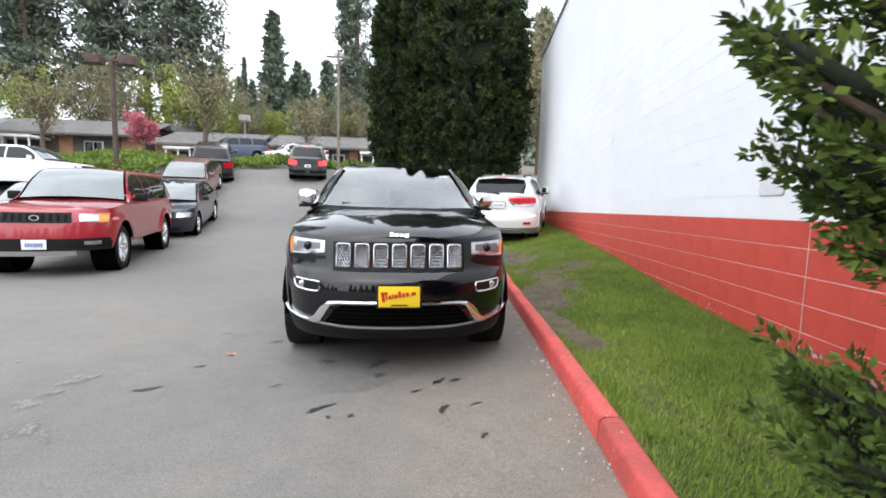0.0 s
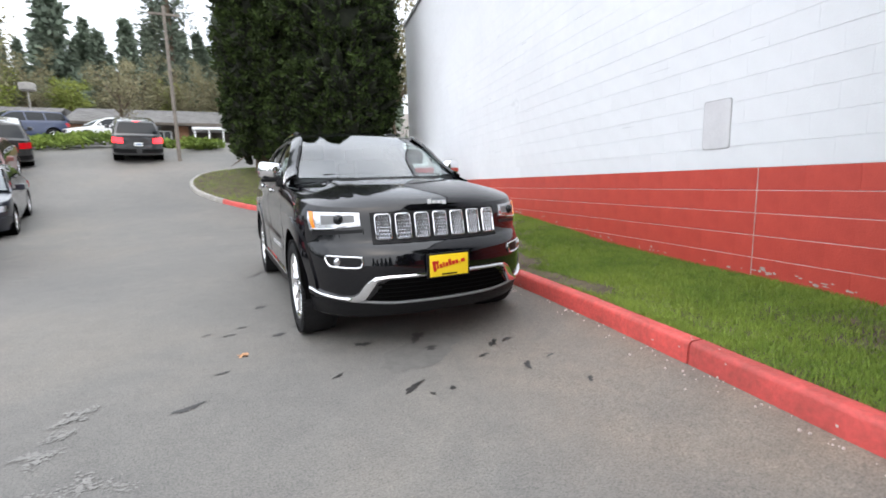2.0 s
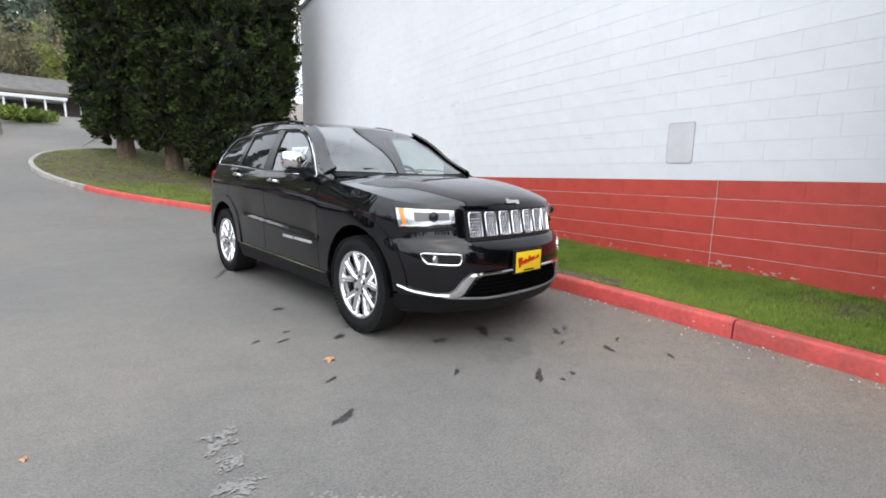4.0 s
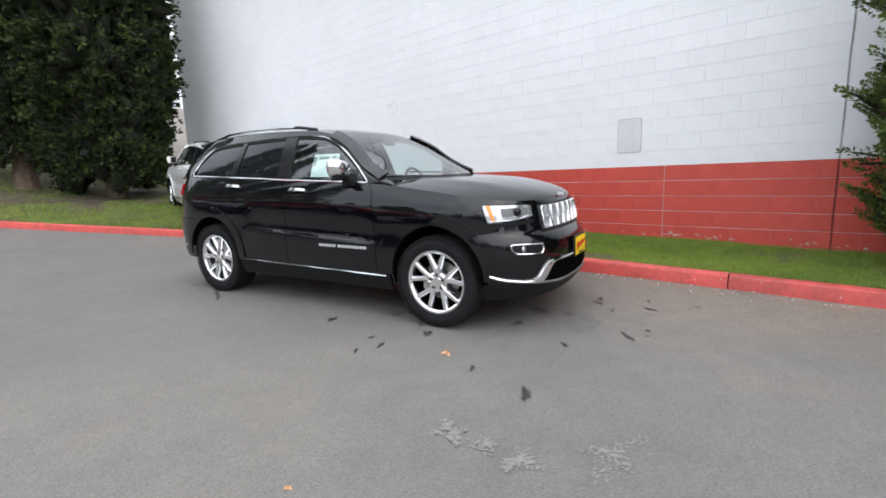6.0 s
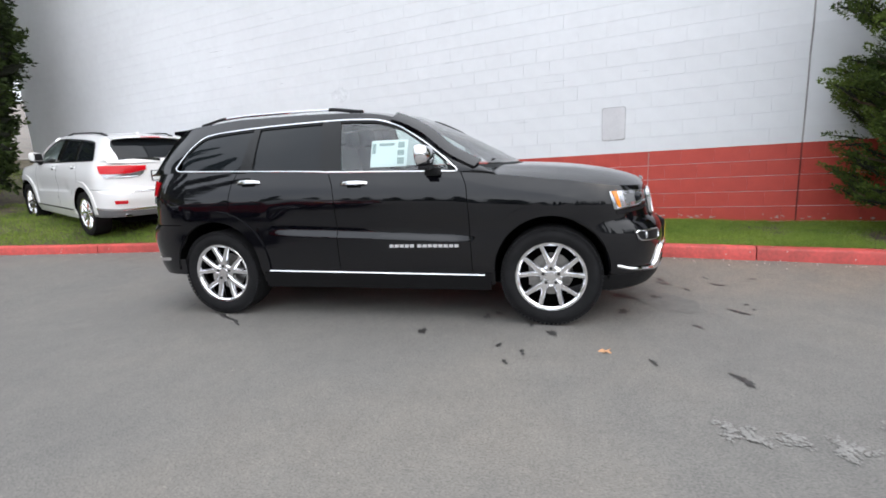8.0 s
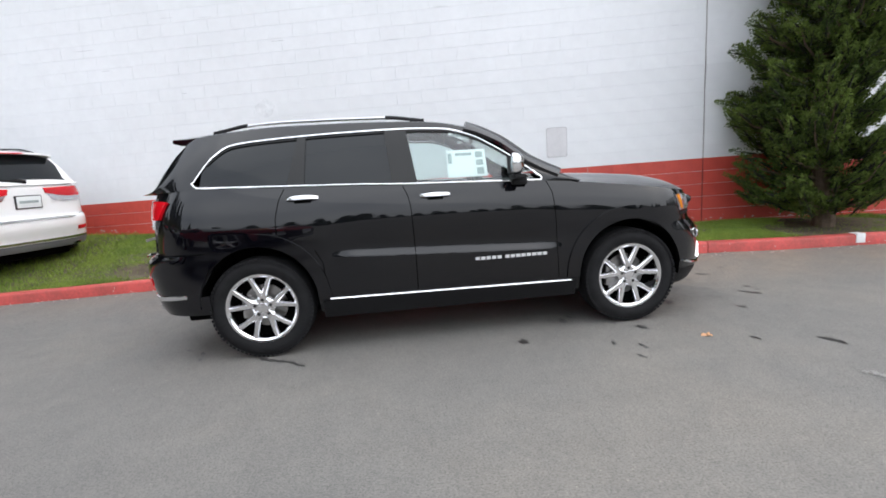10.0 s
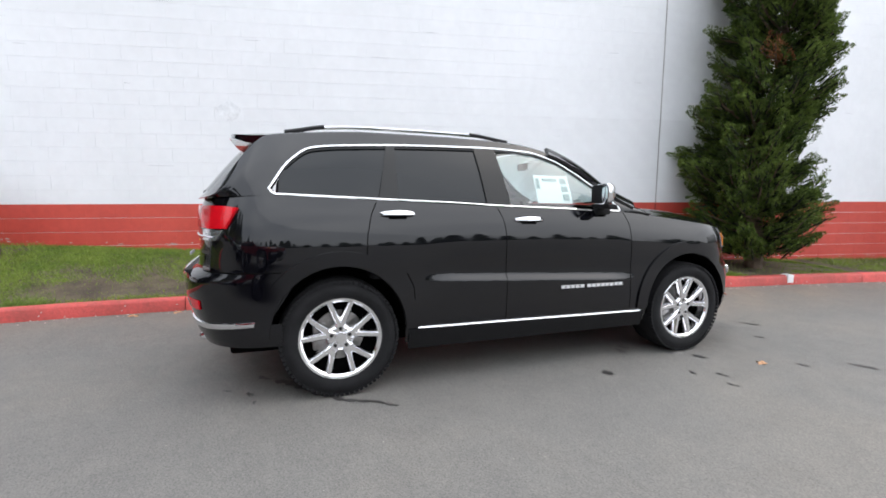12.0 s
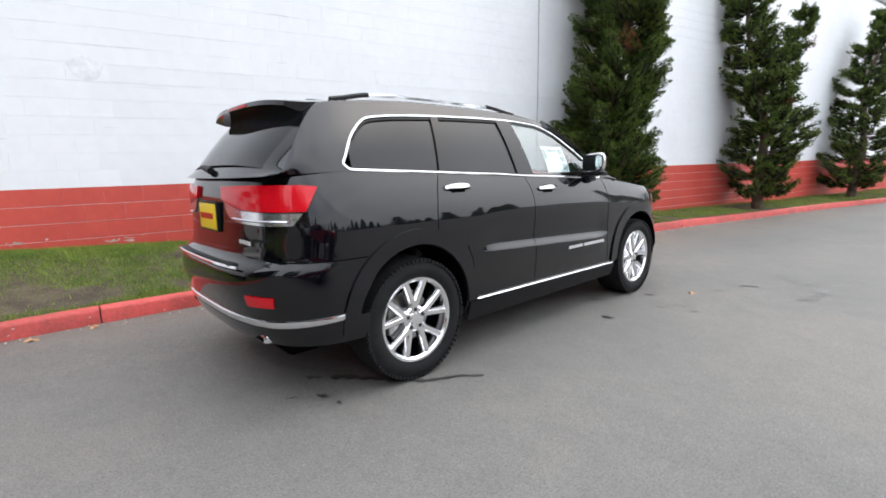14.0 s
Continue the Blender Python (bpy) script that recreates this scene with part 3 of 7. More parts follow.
def sheet(cs, cb, n=16, m=14, bow=0.0, out=0.0):
    """A curved pane: cs(t) one edge, cb(t) the other edge, t from -1 to 1."""
    bm = bmesh.new()
    rows = []
    for i in range(n + 1):
        t = -1 + 2 * i / n
        a, b = cs(t), cb(t)
        rows.append([bm.verts.new(a + (b - a) * (j / m) + Vector((0, -bow, bow)) * math.sin(math.pi * j / m)) for j in range(m + 1)])
    for r0, r1 in zip(rows, rows[1:]):
        for j in range(m):
            bm.faces.new((r0[j], r1[j], r1[j + 1], r0[j + 1]))
    bmesh.ops.recalc_face_normals(bm, faces=bm.faces)
    return bm


def wheel_parts(parent, x, y, radius, width, rim, spokes, side, style="split", alloy=None, label="", fine=True):
    """A wheel: tyre, rim, spokes, nuts, disc; its outer face looks to side."""
    alloy = alloy or M["alloy"]
    hub = new("wheel")
    hub.parent = parent
    hub.location = (x, y, radius)
    hub.rotation_euler = (0, 0, 0 if side > 0 else math.pi)
    tagged(hub, label)
    seg = 64 if fine else 28
    w = width / 2
    bm = lathe(bmesh.new(), [(-w * 0.8, rim), (-w, rim + 0.03), (-w, radius - 0.05), (-w * 0.86, radius - 0.012), (-w * 0.6, radius), (w * 0.6, radius), (w * 0.86, radius - 0.012), (w, radius - 0.05), (w * 1.0, rim + 0.045), (w * 0.92, rim + 0.012), (w * 0.82, rim)], seg)
    part("tyre", bm, M["rubber"], hub)
    if fine:
        # tread blocks and grooves on the shoulders
        bm = bmesh.new()
        for k in range(72):
            a = 2 * math.pi * k / 72
            for s in (-1, 1):
                m = Matrix.Rotation(a, 4, "X")
                box(bm, s * w * 0.80 - 0.026, s * w * 0.80 + 0.026, -0.011, 0.011, radius - 0.022, radius - 0.0065, 0, m)
        tagged(part("tread", bm, M["rubber"], hub, smooth=None), kind="stuff")
    bm = lathe(bmesh.new(), [(w * 0.86, rim + 0.010), (w * 0.92, rim + 0.004), (w * 0.90, rim - 0.010), (w * 0.80, rim - 0.022), (w * 0.55, rim - 0.026), (-w * 0.7, rim - 0.030), (-w * 0.75, rim)], seg)
    part("rim", bm, alloy, hub)
    face = w * 0.72
    bm = bmesh.new()
    n = spokes

    def arm(bm, a0, a1, w0, w1, r0, r1, rise=0.0):
        """A tapered spoke from the hub at angle a0 to the rim at angle a1."""
        p0, p1 = Vector((0, r0 * math.cos(a0), r0 * math.sin(a0))), Vector((0, r1 * math.cos(a1), r1 * math.sin(a1)))
        d = (p1 - p0).normalized()
        s = Vector((1, 0, 0)).cross(d)
        rows = []
        for t in np.linspace(0, 1, 5):
            c = p0 + (p1 - p0) * t
            ww = (w0 + (w1 - w0) * t) / 2
            q = (r0 + (r1 - r0) * t) / rim
            xx = face - 0.010 + 0.030 * q * (1 - 0.35 * q) + 0.004 - rise * 0.2
            rows.append([bm.verts.new(c + s * o * ww + Vector((xx + h, 0, 0))) for o, h in ((-1.15, -0.045), (-1, -0.008), (-0.55, 0.004), (0.55, 0.004), (1, -0.008), (1.15, -0.045))])
        for q0, q1 in zip(rows, rows[1:]):
            for k in range(5):
                bm.faces.new((q0[k], q0[k + 1], q1[k + 1], q1[k]))
        bmesh.ops.recalc_face_normals(bm, faces=bm.faces)
    for k in range(n):
        a = math.pi / 2 + 2 * math.pi * k / n
        if style == "split":
            g = math.pi / n
            arm(bm, a, a, 0.070, 0.074, 0.04, rim * 0.45, 0.012)
            arm(bm, a - g * 0.16, a - g * 0.48, 0.046, 0.042, rim * 0.34, rim - 0.004)
            arm(bm, a + g * 0.16, a + g * 0.48, 0.046, 0.042, rim * 0.34, rim - 0.004)
        else:
            arm(bm, a, a, 0.07, 0.045, 0.05, rim - 0.012)
    part("spokes", bm, alloy, hub)
    bm = lathe(bmesh.new(), [(face - 0.05, 0.088), (face - 0.012, 0.084), (face - 0.002, 0.070), (face - 0.004, 0.040), (face + 0.006, 0.036), (face + 0.008, 0.0)], 24)
    part("hub_cap", bm, alloy, hub)
    if fine:
        for k in range(5):
            a = math.pi / 2 + 2 * math.pi * k / 5
            bm = lathe(bmesh.new(), [(face - 0.02, 0.0125), (face + 0.004, 0.0125), (face + 0.008, 0.009), (face + 0.008, 0.0)], 8, (0, 0.061 * math.cos(a), 0.061 * math.sin(a)))
            part("wheel_nut", bm, M["plastic"], hub)
        bm = lathe(bmesh.new(), [(0.0, 0.165), (0.012, 0.165), (0.012, 0.06), (0.0, 0.06)], 32, close=True)
        part("brake_disc", bm, M["steel"], hub)
        bm = bmesh.new()
        box(bm, -0.02, 0.045, -0.17, -0.085, -0.09, 0.09, 0.015)
        part("brake_caliper", bm, M["steel"], hub)
    bm = lathe(bmesh.new(), [(-0.04, 0.0), (-0.04, rim - 0.02), (-w * 0.7, rim - 0.02)], 24)
    part("wheel_well_disc", bm, M["liner"], hub)
    return hub
# ---- the large SUV: built twice, black beside the kerb and white on the grass ----
SUV = dict(
    y1=0.85, y2=4.1, nf=2.6, nr=3.2, sill=0.31, nose_bottom=0.26, tail_bottom=0.37, flare=0.0, crown=0.035, ridge=0.012, hood_pow=3.0, shoulder=1.22,
    width=[(0.85, 0.945), (1.4, 0.936), (2.4, 0.938), (3.4, 0.945), (4.1, 0.945)],
    shape=[(0.2, -0.07), (0.30, -0.04), (0.38, -0.014), (0.46, 0.0), (0.60, 0.003), (0.76, 0.000), (0.9, 0.004), (0.98, 0.004), (1.04, -0.002), (1.10, -0.014), (1.16, -0.032), (1.22, -0.056), (1.32, -0.105)],
    ledge=[(0.2, 0.0), (0.46, 0.0), (0.60, 0.008), (0.672, 0.011), (0.715, -0.016), (0.76, -0.017), (0.9, -0.005), (1.0, 0.0), (1.4, 0.0)],
    front=[(0.2, 0.17), (0.27, 0.07), (0.34, 0.02), (0.45, 0.0), (0.6, -0.005), (0.70, 0.008), (0.76, 0.05), (0.80, 0.095), (0.9, 0.12), (1.0, 0.14), (1.05, 0.165), (1.12, 0.28)],
    rear=[(0.3, 4.62), (0.40, 4.70), (0.55, 4.75), (0.70, 4.785), (0.765, 4.78), (0.79, 4.765), (0.84, 4.70), (0.95, 4.685), (1.2, 4.67), (1.30, 4.64)],
    arches=[(0.90, 0.43, 0.425), (3.815, 0.43, 0.428)],
    rim=[(-0.1, 1.02), (0.17, 1.03), (0.45, 1.055), (0.7, 1.095), (1.0, 1.135), (1.35, 1.178), (1.62, 1.20), (2.7, 1.235), (3.5, 1.262), (4.2, 1.30), (4.45, 1.29), (4.7, 1.27)],
    hood=[(-0.1, 1.03), (0.13, 1.035), (0.2, 1.08), (0.32, 1.125), (0.53, 1.172), (0.85, 1.212), (1.2, 1.232), (1.5, 1.24)],
    top=[(1.30, 1.19, 0.88), (1.47, 1.262, 0.83), (1.66, 1.361, 0.785), (1.905, 1.547, 0.705), (2.16, 1.662, 0.655), (2.43, 1.715, 0.635), (2.69, 1.732, 0.625), (3.13, 1.742, 0.62), (3.565, 1.744, 0.61), (3.99, 1.72, 0.60), (4.23, 1.69, 0.60), (4.36, 1.575, 0.655), (4.46, 1.43, 0.715), (4.55, 1.30, 0.76), (4.66, 1.27, 0.79)],
    roof=(2.16, 4.24),
)
DLO_TOP = smooth_table([(1.615, 1.235), (1.753, 1.352), (1.957, 1.50), (2.125, 1.594), (2.34, 1.652), (2.70, 1.668), (3.14, 1.662), (3.69, 1.640), (3.96, 1.612), (4.105, 1.515), (4.225, 1.345)])
DLO_LOW = table([(1.6, 1.205), (2.7, 1.243), (3.0, 1.260), (4.22, 1.308)])


def span(bm, ys, side, centre, nx, power=2.0, cols=None):
    """A pane across the car: side(j) and centre(j) give its edge and its middle, row by row."""
    rows = []
    for j in ys:
        s, c = side(j), centre(j)
        row = []
        for k in range(nx + 1):
            t = -1 + 2 * k / nx
            a = abs(t) ** power
            row.append(bm.verts.new((s.x * t, c.y + (s.y - c.y) * a, c.z + (s.z - c.z) * a)))
        rows.append(row)
    for r0, r1 in zip(rows, rows[1:]):
        for k in range(nx):
            bm.faces.new((r0[k], r0[k + 1], r1[k + 1], r1[k]))
    return bm


def bars(parent, name, material, origin, along, up, out, pieces, label=""):
    """Plain raised bars in place of lettering: pieces of (start, length, low, high)."""
    bm = bmesh.new()
    o, a, u, n = (Vector(v) for v in (origin, along, up, out))
    m = Matrix((a, u, n)).transposed().to_4x4()
    m.translation = o
    for s, ln, lo, hi in pieces:
        box(bm, s, s + ln, lo, hi, -0.002, 0.004, 0.0, m)
    return part(name, bm, material, parent, label, smooth=None)


def suv(paint, label, trim, group, plate=True, hero=True):
    B = Body(SUV)
    root = thing("suv", label, "car", group)
    us = body_us(B, True)
    levels = sorted(set(np.round(np.concatenate([np.linspace(0.24, 0.66, 15), np.linspace(0.665, 0.80, 17), np.linspace(0.81, 0.84, 4), np.linspace(0.86, 1.32, 20)]), 4).tolist()))
    part("body", shell_mesh(B, levels, us), paint, root, smooth=28)
    part("bonnet", bonnet_mesh(B, us, 1.46, True), paint, root, smooth=40)
    dlo = [(y, DLO_LOW(y)) for y in np.linspace(1.62, 4.20, 40)] + [(y, DLO_TOP(y)) for y in np.linspace(4.222, 1.62, 60)]
    part("cabin", cabin_mesh(B, [dlo], True, 1.30, 4.66), paint, root, smooth=40)

    # glass across the car, front and rear
    def wind_side(j):
        y = 1.47 + (2.16 - 1.47) * j
        return Vector((B.top_x(y), y, B.top_z(y)))

    def wind_mid(j):
        return Vector((0, 1.20 + 0.90 * j, 1.245 + 0.452 * (j + 0.045 * math.sin(math.pi * j))))
    bm = span(bmesh.new(), np.linspace(0, 1, 22), wind_side, wind_mid, 28)
    bmesh.ops.recalc_face_normals(bm, faces=bm.faces)
    screen = part("windscreen", bm, M["glass"], root)
    screen.visible_shadow = False
    # the black border of the screen and the pillars beside it

    def pillar():
        bm = bmesh.new()
        pts = [wind_side(j) for j in np.linspace(-0.03, 1.0, 20)]
        nor = [Vector((0.62, -0.45, 0.62)).normalized()] * len(pts)
        return ribbon(bm, pts, nor, 0.125, 0.024)
    both("pillar", pillar, paint, root)

    def tail_side(j):
        y = 4.235 + (4.60 - 4.235) * j
        return Vector((B.top_x(y), y, B.top_z(y)))

    def tail_mid(j):
        return Vector((0, 4.28 + 0.40 * j, 1.722 - 0.45 * j + 0.02 * math.sin(math.pi * j)))
    part("tailgate", span(bmesh.new(), np.linspace(0, 1, 20), tail_side, tail_mid, 24, 3.0), paint, root)

    def up(p, d):
        return Vector((p.x * 0.93, p.y + d, p.z + d * 0.5))
    bm = span(bmesh.new(), np.linspace(0.10, 0.86, 16), lambda j: up(tail_side(j), 0.010), lambda j: up(tail_mid(j), 0.010), 24, 3.0)
    part("rear_window", bm, M["tint"], root)

    # side windows
    panes = [
        ("quarter_window", [(3.55, 0), (4.175, 0)], [(3.46, 1), (3.95, 1)], M["tint"]),
        ("rear_door_window", [(2.765, 0), (3.42, 0)], [(2.80, 1), (3.40, 1)], M["tint"]),
        ("front_door_window", [(1.66, 0), (2.575, 0)], [(1.72, 1), (2.63, 1)], M["glass"]),
    ]
    for name, lo, hi, m in panes:
        n = 30

        def lines(lo=lo, hi=hi, name=name, n=n):
            a = np.linspace(lo[0][0], lo[1][0], n)
            b = np.linspace(hi[0][0], hi[1][0], n)
            if name == "quarter_window":
                b = np.linspace(3.46, 4.165, n)
            lower = [(y, DLO_LOW(y) + 0.014) for y in a]
            upper = [(y, max(DLO_TOP(y) - 0.016, DLO_LOW(y) + 0.02)) for y in b]
            return lower, upper
        lower, upper = lines()
        for q in both(name, lambda: patch(B.glass, lower, upper, 10, -0.010, 0.003), m, root):
            q.visible_shadow = m != M["glass"]
    posts = [((2.575, 2.765), (2.63, 2.80)), ((3.42, 3.55), (3.40, 3.46))]
    for (a0, a1), (b0, b1) in posts:
        lower = [(y, DLO_LOW(y)) for y in (a0, (a0 + a1) / 2, a1)]
        upper = [(y, DLO_TOP(y)) for y in (b0, (b0 + b1) / 2, b1)]
        both("window_post", lambda: patch(B.glass, lower, upper, 10, -0.008, 0.012), M["gloss_post"], root)
    loop = [(y, DLO_LOW(y)) for y in np.linspace(1.612, 4.19, 60)] + [(4.215, 1.322), (4.228, 1.345)] + [(y, DLO_TOP(y)) for y in np.linspace(4.22, 1.615, 90)] + [(1.603, 1.222), (1.612, 1.205)]
    both("window_trim", lambda: strip_on(B.glass, loop, 0.015, 0.008), trim, root, "bright metal window surround")
    # black rubber line inside the trim
    inner = [(y, DLO_TOP(y) - 0.018) for y in np.linspace(1.70, 4.13, 60)]
    both("window_seal", lambda: strip_on(B.glass, inner, 0.018, 0.003), M["plastic"], root)

    # wheels and the dark hollows they stand in
    for x, y in ((-0.812, 0.90), (0.812, 0.90), (-0.812, 3.815), (0.812, 3.815)):
        wheel_parts(root, x, y, 0.385, 0.265, 0.262, 5, 1 if x > 0 else -1)
    for yc, zc, r in SUV["arches"]:
        def hollow():
            bm = bmesh.new()
            rows = []
            for a in np.linspace(-0.15, math.pi + 0.15, 25):
                y, z = yc + (r - 0.003) * math.cos(a), zc + (r - 0.003) * math.sin(a)
                rows.append([bm.verts.new((0.95 if 0 <= a <= math.pi else 0.93, y, z)), bm.verts.new((0.90, y, z)), bm.verts.new((0.55, y, z))])
            for r0, r1 in zip(rows, rows[1:]):
                for k in range(2):
                    bm.faces.new((r0[k], r1[k], r1[k + 1], r0[k + 1]))
            bm.faces.new([q[2] for q in rows])
            bmesh.ops.recalc_face_normals(bm, faces=bm.faces)
            return bm
        both("wheel_arch", hollow, M["liner"], root)
        lip = [(B.u_of(yc + (r + 0.006) * math.cos(a), zc + (r + 0.006) * math.sin(a)), zc + (r + 0.006) * math.sin(a)) for a in np.linspace(0.03, math.pi - 0.03, 44)]
        wide = 0.105 if yc < 2 else 0.095
        arcs = []
        for extra in (0.003, wide):
            arcs.append([(yc + (r + extra) * math.cos(a), zc + (r + extra) * math.sin(a)) for a in np.linspace(-0.02, math.pi + 0.02, 64)])
        inner, outer = ([(B.u_of(y, max(z, 0.36)), max(z, 0.36)) for y, z in arc] for arc in arcs)
        both("arch_flare", lambda: patch(B.low, inner, outer, 4, 0.0, 0.014), paint, root, smooth=25)
        both("arch_lip", lambda: strip_on(B.low, lip, 0.014, 0.011), M["plastic"], root)
    bm = bmesh.new()
    box(bm, -0.60, 0.60, 0.25, 4.5, 0.24, 0.5, 0.03)
    part("underbody", bm, M["liner"], root)

    # sills: dark cladding with a bright strip
    both("sill", lambda: patch(B.low, [(B.at_y(y), 0.27) for y in np.linspace(1.36, 3.36, 16)], [(B.at_y(y), 0.405) for y in np.linspace(1.36, 3.36, 16)], 4, 0.0, 0.016), M["plastic"] if hero else paint, root)
    both("sill_trim", lambda: strip_on(B.low, [(B.at_y(y), 0.398 + 0.012 * (y - 1.4)) for y in np.linspace(1.40, 3.30, 30)], 0.018, 0.020), trim, root, "bright sill strip")

    # door gaps
    gaps = [
        [(2.69, 1.23), (2.655, 1.15), (2.64, 1.05), (2.63, 0.75), (2.63, 0.42)],
        [(3.57, 1.262), (3.61, 1.18), (3.64, 1.05), (3.645, 0.93)],
        [(3.38, 0.80), (3.33, 0.70), (3.31, 0.42)],
        [(1.57, 1.195), (1.53, 1.10), (1.515, 0.9), (1.50, 0.42)],
    ]
    for g in gaps:
        g2 = [(B.at_y(y), z) for y, z in resample(g, 18)]
        both("door_gap", lambda: strip_on(B.low, g2, 0.007, 0.0012), M["liner"], root)
    # handles
    for y, z in ((2.45, 1.142), (3.435, 1.183)):
        def grip(y=y, z=z):
            bm = bmesh.new()
            pts, nor = surf_line(B.low, [(B.at_y(q), z) for q in np.linspace(y - 0.115, y + 0.115, 11)])
            pts = [p + v * (0.028 * math.sin(math.pi * k / 10) ** 0.5 + 0.002) for k, (p, v) in enumerate(zip(pts, nor))]
            return ribbon(bm, pts, nor, [0.024 + 0.012 * math.sin(math.pi * k / 10) for k in range(11)], 0.012)
        both("door_handle", grip, trim if hero else paint, root, "bright door handle")
        both("handle_cup", lambda: patch(B.low, [(B.at_y(q), z - 0.030) for q in np.linspace(y - 0.06, y + 0.06, 5)], [(B.at_y(q), z + 0.026) for q in np.linspace(y - 0.06, y + 0.06, 5)], 3, 0.0, 0.0015), M["liner"], root)
    # mirrors
    def mirror_cap():
        bm = bmesh.new()
        bmesh.ops.create_uvsphere(bm, u_segments=24, v_segments=14, radius=1)
        for v in bm.verts:
            c = v.co
            sx, sz = abs(c.x) ** 0.55 * (1 if c.x > 0 else -1), abs(c.z) ** 0.6 * (1 if c.z > 0 else -1)
            depth = 0.085 if c.y < 0 else 0.02
            v.co = (0.965 + sx * 0.115 * (1 if c.x > 0 else 1.0), 1.845 + c.y * depth + 0.03 * max(0, sx), 1.335 + sz * 0.085 + 0.012 * sx)
        return bm
    both("mirror_cap", mirror_cap, M["chrome"] if hero else paint, root, "bright mirror shell")
    def mirror_base():
        bm = bmesh.new()
        box(bm, 0.86, 1.06, 1.775, 1.86, 1.228, 1.262, 0.012)
        box(bm, 0.862, 0.93, 1.73, 1.85, 1.18, 1.245, 0.014)
        box(bm, 0.87, 1.065, 1.862, 1.872, 1.27, 1.405, 0.004)
        return bm
    both("mirror_arm", mirror_base, M["plastic"], root)

    # nose: seven bezels with honeycomb behind
    def nose(x, z):
        u = B.u_at(z, max(x, 0.0)) if x > 0 else 0.0
        return B.low(u, z)

    def nose_pt(x, z, out):
        a = nose(abs(x), z)
        e = 0.01
        dx = (nose(abs(x) + e, z) - nose(max(abs(x) - e, 0), z))
        dz = nose(abs(x), z + e) - nose(abs(x), z - e)
        n = dz.cross(dx).normalized()
        if n.y > 0:
            n = -n
        p = a + n * out
        return Vector((p.x if x >= 0 else -p.x, p.y, p.z))
    GZ0, GZ1 = 0.792, 0.985
    bm = bmesh.new()
    xs = np.linspace(-0.50, 0.50, 31)
    rows = [[bm.verts.new(nose_pt(x, z, 0.004)) for z in np.linspace(GZ0 - 0.012, GZ1 + 0.012, 8)] for x in xs]
    for r0, r1 in zip(rows, rows[1:]):
        for k in range(7):
            bm.faces.new((r0[k], r1[k], r1[k + 1], r0[k + 1]))
    bmesh.ops.recalc_face_normals(bm, faces=bm.faces)
    grille = part("grille", bm, M["plastic"], root)
    for k in range(7):
        xc = (k - 3) * 0.1395
        hw = 0.0565
        bm = bmesh.new()
        ring = []
        for cx, cz, a0 in ((hw, GZ1, 0), (-hw, GZ1, 90), (-hw, GZ0, 180), (hw, GZ0, 270)):
            r = 0.022
            ox, oz = xc + (cx - math.copysign(r, cx)), cz - (r if cz > 0.9 else -r)
            for a in (0, 30, 60, 90):
                t = radians(a0 + a)
                ring.append((ox + r * math.cos(t), oz + r * math.sin(t)))
        rings = []
        cx, cz = xc, (GZ0 + GZ1) / 2
        for inset, out in ((1.0, 0.004), (0.97, 0.022), (0.90, 0.026), (0.82, 0.018), (0.78, 0.004)):
            rings.append([bm.verts.new(nose_pt(cx + (x - cx) * inset, cz + (z - cz) * (1 - (1 - inset) * 0.60), out)) for x, z in ring])
        for r0, r1 in zip(rings, rings[1:]):
            for j in range(len(ring)):
                bm.faces.new((r0[j], r0[(j + 1) % len(ring)], r1[(j + 1) % len(ring)], r1[j]))
        bmesh.ops.recalc_face_normals(bm, faces=bm.faces)
        part("grille_bezel", bm, M["chrome"], grille, "chrome grille surround")
        bm = bmesh.new()
        pitch_x, pitch_z = 0.0205, 0.0225
        for row in range(8):
            for col in range(5):
                x0 = xc - 0.041 + col * pitch_x + (pitch_x / 2 if row % 2 else 0)
                z0 = GZ0 + 0.018 + row * pitch_z
                if x0 > xc + 0.042:
                    continue
                hexa = [(x0 + 0.0095 * math.cos(radians(60 * q + 30)), z0 + 0.0125 * math.sin(radians(60 * q + 30))) for q in range(6)]
                o = [bm.verts.new(nose_pt(x, z, 0.012)) for x, z in hexa]
                i = [bm.verts.new(nose_pt(x0 + (x - x0) * 0.66, z0 + (z - z0) * 0.66, 0.009)) for x, z in hexa]
                for q in range(6):
                    bm.faces.new((o[q], o[(q + 1) % 6], i[(q + 1) % 6], i[q]))
        part("grille_mesh", bm, M["lamp"], grille, smooth=None)

    # head lamps
    def lamp_lines(z0i, z1i, z0o, z1o, x0, x1, n=14):
        lo, hi = [], []
        for k in range(n):
            t = k / (n - 1)
            x = x0 + (x1 - x0) * t
            a, b = z0i + (z0o - z0i) * t, z1i + (z1o - z1i) * t
            lo.append((B.u_at(a, x), a))
            hi.append((B.u_at(b, x), b))
        return lo, hi
    lo, hi = lamp_lines(0.910, 0.998, 0.880, 1.012, 0.565, 0.868)
    lamps = both("headlamp", lambda: patch(B.low, lo, hi, 6, 0.0, 0.006), M["lamp_dark"], root, "clear headlamp")
    side_lo = [(0.648 + 0.018 * k / 6, 0.893) for k in range(7)]
    side_hi = [(0.672 + 0.038 * k / 6, 1.010) for k in range(7)]
    both("side_marker", lambda: patch(B.low, side_lo, side_hi, 4, 0.0, 0.012), M["amber"], root, "amber side marker")
